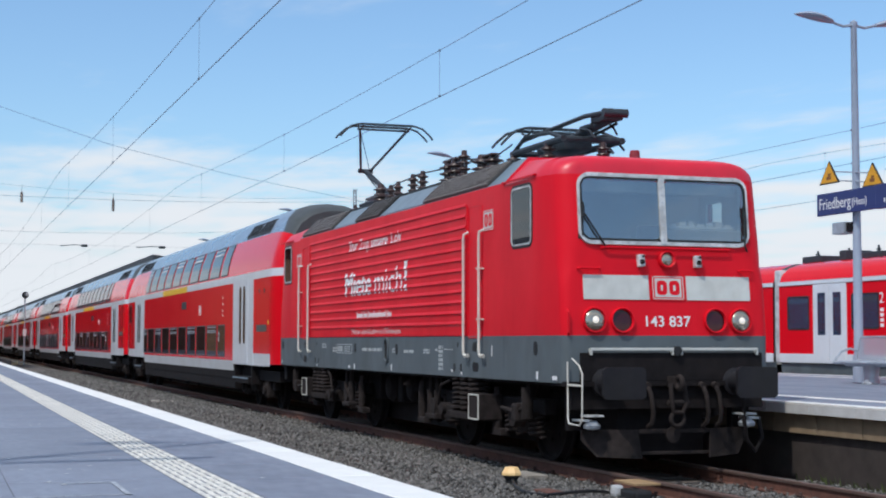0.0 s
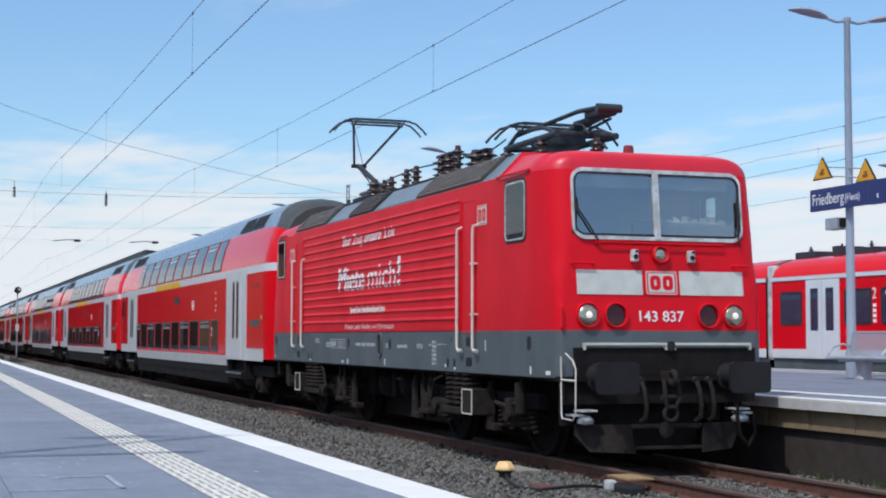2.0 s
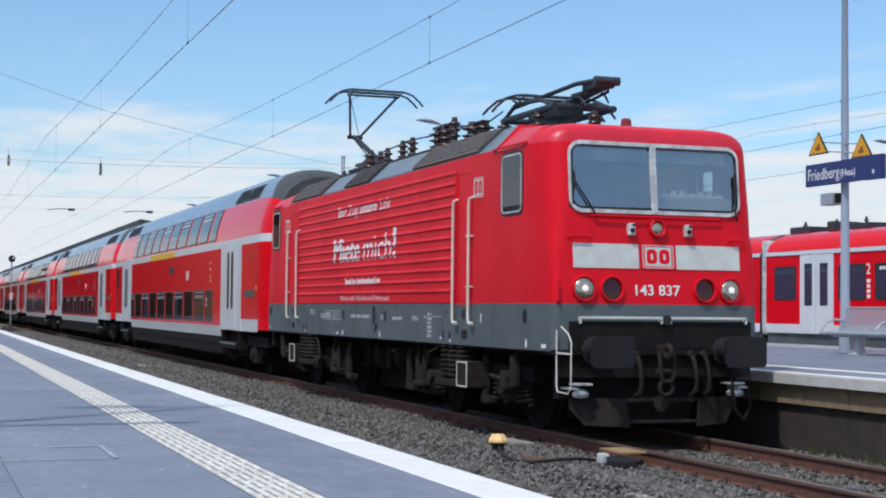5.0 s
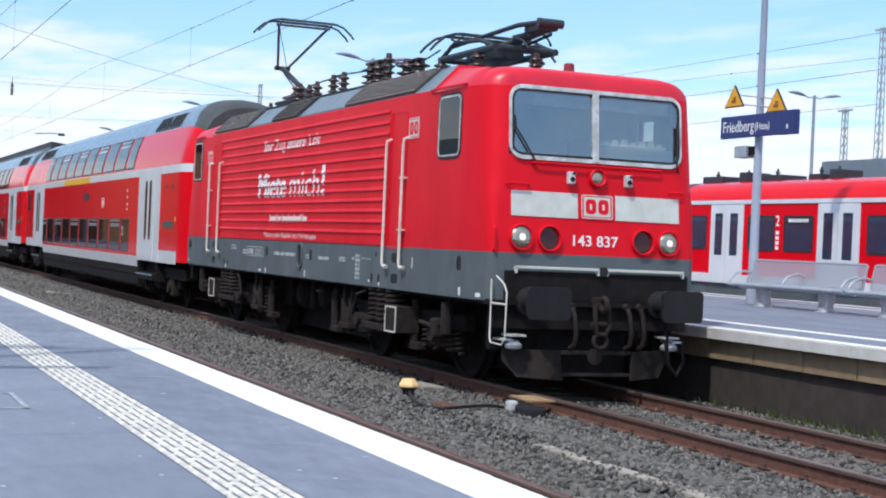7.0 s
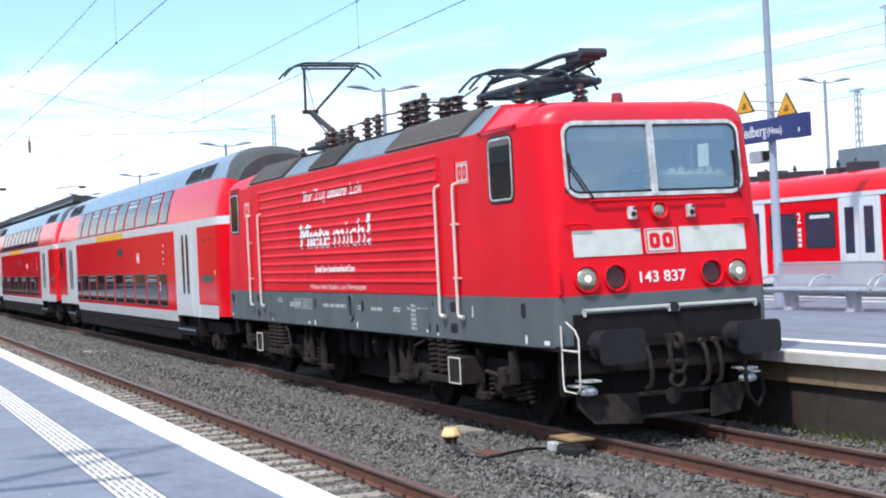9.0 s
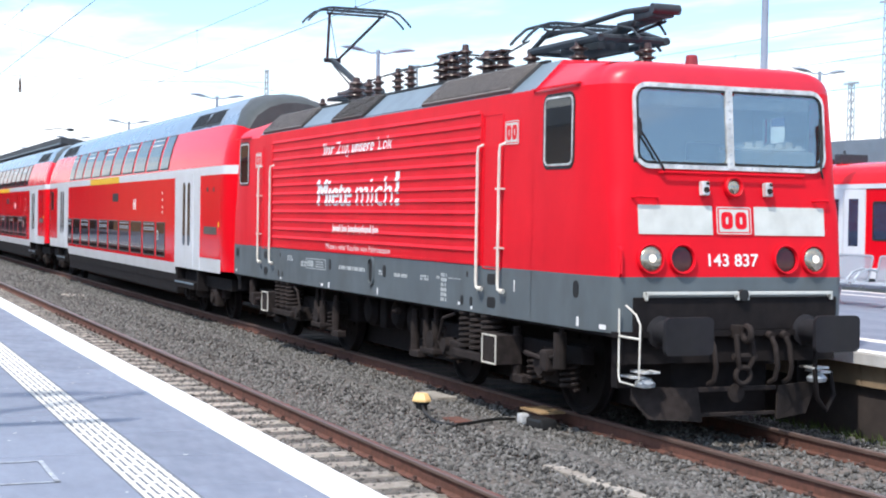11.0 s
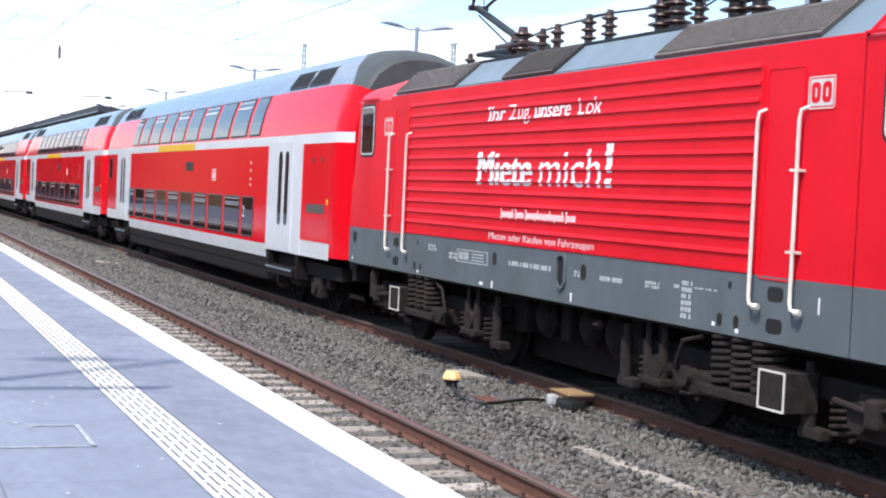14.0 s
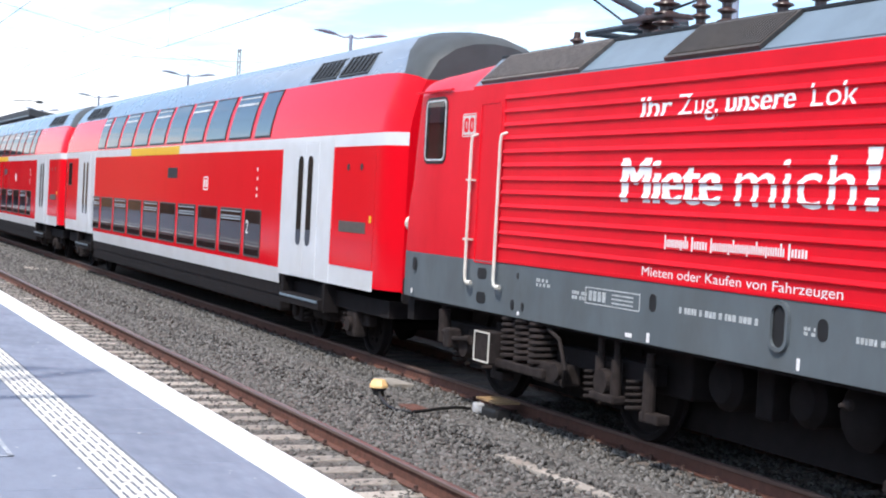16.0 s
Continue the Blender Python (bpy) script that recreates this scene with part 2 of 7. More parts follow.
BLUESEAT = mat("blue seat cloth", (0.03, 0.06, 0.22), 0.9, var=0.3, scale=8)
LAMPON = mat("lit signal lens", (0.9, 0.85, 0.8), 0.2, emit=(1.0, 0.86, 0.62, 0.5))
LAMPRED = mat("lit red lens", (0.6, 0.02, 0.02), 0.3, emit=(1.0, 0.05, 0.03, 1.0))
REFLECT = mat("silver reflector", (0.40, 0.36, 0.30), 0.22, 0.8, var=0.05)
TACTBASE = mat("dark mottled tactile slab base", (0.55, 0.53, 0.49), 0.8, var=0.2, scale=20, dirt=(0.05, 0.05, 0.055), dirt_amt=1.0, dirt_scale=12)
JOINTFILL = mat("grey joint sand", (0.13, 0.145, 0.18), 0.9, var=0.2, scale=20)
GUM = mat("pale trodden spots", (0.50, 0.51, 0.53), 0.8, var=0.2)
BRICK = mat("brown brick facade", (0.36, 0.22, 0.13), 0.9, var=0.25, scale=3, dirt=(0.10, 0.07, 0.05), dirt_amt=0.6, dirt_scale=0.3)
MOSS = mat("weeds", (0.06, 0.085, 0.02), 0.9, var=0.4, island=0.3)


def glass(name, tint=(0.9, 0.95, 0.95), rough=0.02, clear=0.55, dark=(0.02, 0.025, 0.03), ior=1.5):
    m = bpy.data.materials.new(name)
    m.use_nodes = True
    n, l = m.node_tree.nodes, m.node_tree.links
    b = n["Principled BSDF"]
    b.inputs["Base Color"].default_value = (*dark, 1)
    b.inputs["Roughness"].default_value = rough
    b.inputs["IOR"].default_value = ior
    tr = n.new("ShaderNodeBsdfTransparent")
    tr.inputs["Color"].default_value = (*tint, 1)
    mx = n.new("ShaderNodeMixShader")
    mx.inputs[0].default_value = clear
    l.new(b.outputs[0], mx.inputs[1]); l.new(tr.outputs[0], mx.inputs[2])
    l.new(mx.outputs[0], n["Material Output"].inputs[0])
    return m


WINDSCREEN = glass("windscreen glass", clear=0.56, dark=(0.04, 0.044, 0.05), ior=6.5)
SIDEGLASS = glass("tinted side glass", clear=0.1, dark=(0.010, 0.011, 0.012), ior=1.5)
COACHGLASS = glass("coach window glass", clear=0.08, dark=(0.022, 0.014, 0.015), ior=1.36)
UPPERGLASS = glass("upper deck window glass", clear=0.05, dark=(0.03, 0.03, 0.034), ior=4.2)
CABGLASS = glass("cab side glass", clear=0.30, dark=(0.02, 0.022, 0.026), ior=1.7)
# blue base colour stands in for the lit interior behind the panes
COMMUTERGLASS = glass("commuter glass with painted interior glow", clear=0.3, dark=(0.045, 0.06, 0.11), ior=1.6)
MESHGLASS = glass("perforated bench sheet", clear=0.45, rough=0.5, dark=(0.34, 0.37, 0.44), tint=(1, 1, 1))


# ---------- mesh helpers ----------
def link(name, bm, material, parent=None, label="", smooth=False):
    me = bpy.data.meshes.new(name)
    bm.normal_update()
    bm.to_mesh(me)
    bm.free()
    me.materials.append(material)
    if smooth:
        me.polygons.foreach_set("use_smooth", [True] * len(me.polygons))
        me.set_sharp_from_angle(angle=radians(38))
    ob = new(name, me)
    if parent is not None:
        ob.parent = parent
    if label:
        ob["label"] = label
    return ob


def part(name, bm, material, parent, label="", smooth=False):
    return link(name, bm, material, parent, label, smooth)


def thing(name, at, label, category, group="", kind=""):
    ob = new(name)
    ob.empty_display_size = 0.2
    ob.matrix_world = at if isinstance(at, Matrix) else Matrix.Translation(at)
    return tagged(ob, label, category, group, kind)


def box(bm, x0, x1, y0, y1, z0, z1, bevel=0.0, turn=None):
    m = Matrix.LocRotScale(((x0 + x1) / 2, (y0 + y1) / 2, (z0 + z1) / 2), None, (abs(x1 - x0), abs(y1 - y0), abs(z1 - z0)))
    if turn is not None:
        m = turn @ m
    vs = bmesh.ops.create_cube(bm, size=1, matrix=m)["verts"]
    if bevel:
        es = list({e for v in vs for e in v.link_edges})
        bmesh.ops.bevel(bm, geom=es, offset=bevel, segments=2, affect="EDGES", profile=0.6)
    return bm


def cyl(bm, a, b, r, r2=None, seg=12, caps=True):
    a, b = Vector(a), Vector(b)
    d = b - a
    m = Matrix.Translation((a + b) / 2) @ d.to_track_quat("Z", "Y").to_matrix().to_4x4()
    bmesh.ops.create_cone(bm, cap_ends=caps, segments=seg, radius1=r, radius2=r if r2 is None else r2, depth=d.length, matrix=m)
    return bm


def tube(bm, pts, r, seg=8):
    """A bent round bar through the points, with mitred joints."""
    pts = [Vector(p) for p in pts]
    rings, ref = [], None
    for i, p in enumerate(pts):
        d = ((pts[min(i + 1, len(pts) - 1)] - p).normalized() + (p - pts[max(i - 1, 0)]).normalized()).normalized()
        if ref is None:
            ref = d.orthogonal().normalized()
        u = (ref - d * ref.dot(d)).normalized()
        ref, v = u, d.cross(u)
        rings.append([bm.verts.new(p + r * (math.cos(2 * math.pi * k / seg) * u + math.sin(2 * math.pi * k / seg) * v)) for k in range(seg)])
    for a, b in zip(rings, rings[1:]):
        for k in range(seg):
            bm.faces.new((a[k], a[(k + 1) % seg], b[(k + 1) % seg], b[k]))
    bm.faces.new(rings[0][::-1]); bm.faces.new(rings[-1])
    return bm


def ring(bm, centre, axis, r, t, seg=20, tseg=8):
    """A torus of radius r and thickness t about the axis."""
    q = Vector(axis).to_track_quat("Z", "Y")
    c = Vector(centre)
    loops = []
    for i in range(seg):
        a = 2 * math.pi * i / seg
        loops.append([bm.verts.new(c + q @ Vector(((r + t * math.cos(b)) * math.cos(a), (r + t * math.cos(b)) * math.sin(a), t * math.sin(b))))
                      for b in (2 * math.pi * k / tseg for k in range(tseg))])
    for i in range(seg):
        p, n = loops[i], loops[(i + 1) % seg]
        for k in range(tseg):
            bm.faces.new((p[k], n[k], n[(k + 1) % tseg], p[(k + 1) % tseg]))
    return bm


def lathe(bm, profile, base=(0, 0, 0), axis=(0, 0, 1), seg=16):
    """A turned body from (radius, height) pairs along the axis."""
    q = Vector(axis).to_track_quat("Z", "Y")
    c = Vector(base)
    loops = [[bm.verts.new(c + q @ Vector((r * math.cos(2 * math.pi * k / seg), r * math.sin(2 * math.pi * k / seg), h))) for k in range(seg)] for r, h in profile]
    for a, b in zip(loops, loops[1:]):
        for k in range(seg):
            bm.faces.new((a[k], a[(k + 1) % seg], b[(k + 1) % seg], b[k]))
    bm.faces.new(loops[0][::-1]); bm.faces.new(loops[-1])
    return bm


def outline(w, h, r, seg=5):
    """A rounded rectangle about the origin, anticlockwise."""
    pts = []
    for cx, cy, a0 in ((w / 2 - r, h / 2 - r, 0), (-w / 2 + r, h / 2 - r, 90), (-w / 2 + r, -h / 2 + r, 180), (w / 2 - r, -h / 2 + r, 270)):
        for k in range(seg + 1):
            a = radians(a0 + 90 * k / seg)
            pts.append((cx + r * math.cos(a), cy + r * math.sin(a)))
    return pts


def plate(bm, m, w, h, r, depth, seg=5):
    """A rounded plate in the plane of m's x and y, front face towards its +z."""
    pts = outline(w, h, r, seg)
    f = [bm.verts.new(m @ Vector((x, y, depth))) for x, y in pts]
    b = [bm.verts.new(m @ Vector((x, y, 0))) for x, y in pts]
    bm.faces.new(f); bm.faces.new(b[::-1])
    n = len(pts)
    for k in range(n):
        bm.faces.new((b[k], b[(k + 1) % n], f[(k + 1) % n], f[k]))
    return bm


def frame_ring(bm, m, w, h, r, border, depth, seg=5):
    """A rounded frame: the rim of a plate, open in the middle."""
    o, i = outline(w, h, r, seg), outline(w - 2 * border, h - 2 * border, max(r - border, 0.005), seg)
    n = len(o)
    of = [bm.verts.new(m @ Vector((x, y, depth))) for x, y in o]
    inf = [bm.verts.new(m @ Vector((x, y, depth))) for x, y in i]
    ob = [bm.verts.new(m @ Vector((x, y, 0))) for x, y in o]
    ib = [bm.verts.new(m @ Vector((x, y, 0))) for x, y in i]
    for k in range(n):
        j = (k + 1) % n
        bm.faces.new((of[k], of[j], inf[j], inf[k]))
        bm.faces.new((ob[k], ob[j], of[j], of[k]))
        bm.faces.new((inf[k], inf[j], ib[j], ib[k]))
        bm.faces.new((ib[k], ib[j], ob[j], ob[k]))
    return bm


def side(x, y, z, lean=0.0):
    """A frame on the near wall: x along the train, y up, z outwards (towards -y)."""
    return Matrix.Translation((x, y, z)) @ Matrix.Rotation(radians(90 - lean), 4, "X")


def nose(x, y, z, lean=0.0):
    """A frame on the front: x across to the train's left side, y up, z ahead."""
    return Matrix.Translation((x, y, z)) @ Matrix.Rotation(radians(90), 4, "Z") @ Matrix.Rotation(radians(90 - lean), 4, "X")


def loft(bm, sections, close=False):
    """Skin over sections, each a list of points of one length."""
    loops = [[bm.verts.new(p) for p in s] for s in sections]
    n = len(loops[0])
    for a, b in zip(loops, loops[1:]):
        for k in range(n if close else n - 1):
            j = (k + 1) % n
            bm.faces.new((a[k], b[k], b[j], a[j]))
    return loops


def emboss(ob, height, cuts, ribs):
    """Bends flat lettering over the ribs of the wall behind it; the ribs' undersides stay bare."""
    bm = bmesh.new()
    bm.from_mesh(ob.data)
    for z in cuts:
        bmesh.ops.bisect_plane(bm, geom=bm.verts[:] + bm.edges[:] + bm.faces[:], plane_co=(0, 0, z), plane_no=(0, 0, 1), dist=1e-5)
    bare = [f for f in bm.faces if any(-0.015 < f.calc_center_median().z - r < -0.003 for r in ribs)]
    bmesh.ops.delete(bm, geom=bare, context="FACES")
    for v in bm.verts:
        v.co.y -= height(v.co.z)
    bm.to_mesh(ob.data)
    bm.free()


def words(name, text, m, height, material, parent, stretch=1.0, bold=0.0, shear=0.0, depth=0.002, align="LEFT", width=None):
    cu = bpy.data.curves.new(name, "FONT")
    cu.body, cu.size, cu.extrude, cu.offset, cu.shear, cu.align_x = text, height, depth, bold, shear, align
    cu.resolution_u = 3
    tmp = new(name, cu)
    bpy.context.view_layer.update()
    me = bpy.data.meshes.new_from_object(tmp.evaluated_get(bpy.context.evaluated_depsgraph_get()))
    bpy.data.objects.remove(tmp)
    if width:
        xs = [v.co.x for v in me.vertices]
        stretch = width / (max(xs) - min(xs))
        me.transform(Matrix.Translation((-min(xs), 0, 0)))
    me.transform(m @ Matrix.Diagonal((stretch, 1, 1, 1)))
    me.materials.clear()
    me.materials.append(material)
    ob = new(name, me)
    ob.parent = parent
    return ob


def single_letters(obs, name, parent):
    """Splits joined lettering into one mesh a letter; several layers of one word join letter by letter."""
    layers = []
    for ob in obs:
        bm = bmesh.new()
        bm.from_mesh(ob.data)
        cos = [v.co for v in bm.verts]
        ax = 0 if max(c.x for c in cos) - min(c.x for c in cos) > max(c.y for c in cos) - min(c.y for c in cos) else 1
        seen, groups = set(), []
        for f in bm.faces:
            if f in seen:
                continue
            seen.add(f)
            stack, comp = [f], []
            while stack:
                g = stack.pop()
                comp.append(g)
                for v in g.verts:
                    for h in v.link_faces:
                        if h not in seen:
                            seen.add(h)
                            stack.append(h)
            us = [v.co[ax] for g in comp for v in g.verts]
            groups.append([min(us), max(us), [[v.co.copy() for v in g.verts] for g in comp]])
        groups.sort(key=lambda g: g[0])
        merged = []
        for g in groups:
            if merged and min(merged[-1][1], g[1]) - g[0] > 0.5 * min(merged[-1][1] - merged[-1][0], g[1] - g[0]):
                merged[-1] = [merged[-1][0], max(merged[-1][1], g[1]), merged[-1][2] + g[2]]
            else:
                merged.append(g)
        layers.append(merged)
        bm.free()
    material = obs[0].data.materials[0]
    letters = []
    for k in range(min(len(m) for m in layers)):
        bm = bmesh.new()
        for m in layers:
            for face in m[k][2]:
                bm.faces.new([bm.verts.new(c) for c in face])
        bmesh.ops.remove_doubles(bm, verts=bm.verts, dist=1e-5)
        letters.append(link(name, bm, material, parent))
    for ob in obs:
        bpy.data.objects.remove(ob)
    return letters


# ---------- ground, tracks and platforms ----------
RAIL_Z = -0.05
BED_Z = -0.235


def build_ground():
    bm = bmesh.new()
    bmesh.ops.create_grid(bm, x_segments=40, y_segments=40, size=3000)
    bmesh.ops.translate(bm, verts=bm.verts, vec=(0, 0, -0.5))
    tagged(link("ground", bm, GROUND), "grey gravel and weedy ground of the station yard", "ground", kind="structure")
    bm = bmesh.new()
    loft(bm, [[(x, -6.3, BED_Z), (x, -3.7, BED_Z), (x, -3.0, BED_Z + 0.07), (x, -1.9, BED_Z + 0.09), (x, -1.3, BED_Z), (x, 1.95, BED_Z)] for x in range(-420, 61, 4)])
    bmesh.ops.recalc_face_normals(bm, faces=bm.faces)
    tagged(link("ballast_bed", bm, BALLASTBED), "packed grey ballast bed under two tracks", "ballast", kind="structure")
    bm = bmesh.new()
    box(bm, -420, 60, 11.8, 16.0, -0.45, BED_Z)
    tagged(link("far_ballast_bed", bm, BALLASTBED), "ballast bed of the commuter train track", "ballast", kind="structure")


def stones(name, areas, label):
    """Loose ballast: many angular stones joined into one mesh."""
    rng = np.random.default_rng(5)
    base = np.array([(1, 0, 0), (-1, 0, 0), (0, 1, 0), (0, -1, 0), (0, 0, 1), (0, 0, -1)], float)
    tri = np.array([(0, 2, 4), (2, 1, 4), (1, 3, 4), (3, 0, 4), (2, 0, 5), (1, 2, 5), (3, 1, 5), (0, 3, 5)])
    vs, fs, n0 = [], [], 0
    for x0, x1, y0, y1, per, size in areas:
        n = int((x1 - x0) * (y1 - y0) * per)
        c = np.c_[rng.uniform(x0, x1, n), rng.uniform(y0, y1, n), BED_Z + rng.uniform(-0.005, 0.03, n)]
        crown = np.clip(1 - np.abs(c[:, 1] + 2.45) / 1.1, 0, 1) * 0.105
        c[:, 2] += crown - 0.020 * (c[:, 1] < -3.85)
        sc = rng.uniform(0.55, 1.35, (n, 1, 3)) * size * rng.uniform(0.6, 1.25, (n, 1, 1))
        q = rng.normal(size=(n, 4)); q /= np.linalg.norm(q, axis=1)[:, None]
        w, x, y, z = q.T
        R = np.stack([np.stack([1 - 2 * (y * y + z * z), 2 * (x * y - z * w), 2 * (x * z + y * w)], -1),
                      np.stack([2 * (x * y + z * w), 1 - 2 * (x * x + z * z), 2 * (y * z - x * w)], -1),
                      np.stack([2 * (x * z - y * w), 2 * (y * z + x * w), 1 - 2 * (x * x + y * y)], -1)], 1)
        jit = base[None] * sc * rng.uniform(0.75, 1.25, (n, 6, 1))
        v = np.einsum("nij,nkj->nki", R, jit) + c[:, None]
        vs.append(v.reshape(-1, 3))
        fs.append((tri[None] + 6 * np.arange(n)[:, None, None] + n0).reshape(-1, 3))
        n0 += 6 * n
    v, f = np.concatenate(vs), np.concatenate(fs)
    me = bpy.data.meshes.new(name)
    me.vertices.add(len(v)); me.vertices.foreach_set("co", v.ravel())
    me.loops.add(f.size); me.loops.foreach_set("vertex_index", f.ravel().astype(np.int32))
    me.polygons.add(len(f)); me.polygons.foreach_set("loop_start", np.arange(0, f.size, 3, dtype=np.int32))
    me.update(calc_edges=True)
    me.materials.append(STONE)
    tagged(new(name, me), label, "ballast", kind="stuff")


def rail_mesh(bm_web, bm_head, y, x0, x1):
    prof = [(-0.070, -0.172), (0.070, -0.172), (0.070, -0.160), (0.012, -0.145), (0.009, -0.045), (0.034, -0.036), (0.034, -0.003)]
    web = prof[:6] + [(-0.034, -0.036), (-0.009, -0.045), (-0.012, -0.145), (-0.070, -0.160)]
    steps = [x0 + (x1 - x0) * k / 60 for k in range(61)]
    loft(bm_web, [[(x, y + a, RAIL_Z + b) for a, b in web] for x in steps], close=True)
    head = [(-0.034, -0.037), (0.034, -0.037), (0.035, -0.010), (0.026, -0.001), (0, 0.001), (-0.026, -0.001), (-0.035, -0.010)]
    loft(bm_head, [[(x, y + a, RAIL_Z + b) for a, b in head] for x in steps], close=True)
    for b in (bm_web, bm_head):
        bmesh.ops.recalc_face_normals(b, faces=b.faces)


def sleeper_mesh(material):
    bm = bmesh.new()
    box(bm, -0.13, 0.13, -1.3, 1.3, -0.16, 0.0, 0.015)
    for s in (-0.755, 0.755):
        box(bm, -0.1, 0.1, s - 0.13, s + 0.13, -0.002, 0.012)
    me = bpy.data.meshes.new("sleeper")
    bm.to_mesh(me); bm.free(); me.materials.append(material)
    return me


def clip_mesh():
    bm = bmesh.new()
    for d in (-1, 1):
        tube(bm, [(-0.05, d * 0.07, 0.0), (-0.05, d * 0.13, 0.03), (0.05, d * 0.13, 0.03), (0.05, d * 0.07, 0.0)], 0.012, 6)
        cyl(bm, (0, d * 0.10, -0.01), (0, d * 0.10, 0.06), 0.022, seg=6)
    me = bpy.data.meshes.new("rail_clip")
    bm.to_mesh(me); bm.free(); me.materials.append(CLIP)
    return me


def build_track(name, yc, x0, x1, lab, near):
    t = thing(name, (0, 0, 0), lab, "track", "station tracks", "structure")
    for s in (-1, 1):
        w, h = bmesh.new(), bmesh.new()
        rail_mesh(w, h, yc + s * 0.7525, x0, x1)
        r = part("rail", w, RUST, t, "rusty brown steel rail")
        part("rail_head", h, RAILTOP, r, "worn shiny rail head")
    me, cl = sleeper_mesh(SLEEPER if yc < -1 else SLEEPER_SHADED), clip_mesh()
    n = 0
    for k in range(near):
        x = 13.8 - 0.6 * k + 0.035 * math.sin(k * 7.1)
        o = new("sleeper", me)
        o.parent = t
        o.matrix_world = pose(x, yc, RAIL_Z - 0.172, 0, 0, 1.3 * math.sin(k * 3.3))
        if k < 55:
            for s in (-1, 1):
                c = new("rail_clip", cl)
                c.parent = t
                c.matrix_world = pose(x, yc + s * 0.7525, RAIL_Z - 0.165)
    bm = bmesh.new()
    x = 13.8 - 0.6 * near
    while x > -140:
        box(bm, x - 0.13, x + 0.13, yc - 1.3, yc + 1.3, RAIL_Z - 0.33, RAIL_Z - 0.172)
        x -= 0.6
    x = 14.4
    while x < 45:
        box(bm, x - 0.13, x + 0.13, yc - 1.3, yc + 1.3, RAIL_Z - 0.33, RAIL_Z - 0.172)
        x += 0.6
    o = part("far_sleepers", bm, SLEEPER if yc < -1 else SLEEPER_SHADED, t)
    o["kind"] = "stuff"
    return t


NEAR_Y = -4.555
P_TOP = 0.76
EDGE_Y = -6.19


def slab(bm, x0, x1, y0, y1, z0, z1, g=0.004, c=0.006):
    """A slab with a small joint round it and a chamfered top."""
    x0, x1, y0, y1 = x0 + g, x1 - g, y0 + g, y1 - g
    lo = [bm.verts.new((x, y, z0)) for x, y in ((x0, y0), (x1, y0), (x1, y1), (x0, y1))]
    mi = [bm.verts.new((x, y, z1 - c)) for x, y in ((x0, y0), (x1, y0), (x1, y1), (x0, y1))]
    to = [bm.verts.new((x, y, z1)) for x, y in ((x0 + c, y0 + c), (x1 - c, y0 + c), (x1 - c, y1 - c), (x0 + c, y1 - c))]
    bm.faces.new(to)
    for a, b in ((lo, mi), (mi, to)):
        for k in range(4):
            bm.faces.new((a[k], a[(k + 1) % 4], b[(k + 1) % 4], b[k]))


def shared(name, build, material):
    bm = bmesh.new()
    build(bm)
    me = bpy.data.meshes.new(name)
    bm.normal_update(); bm.to_mesh(me); bm.free(); me.materials.append(material)
    return me


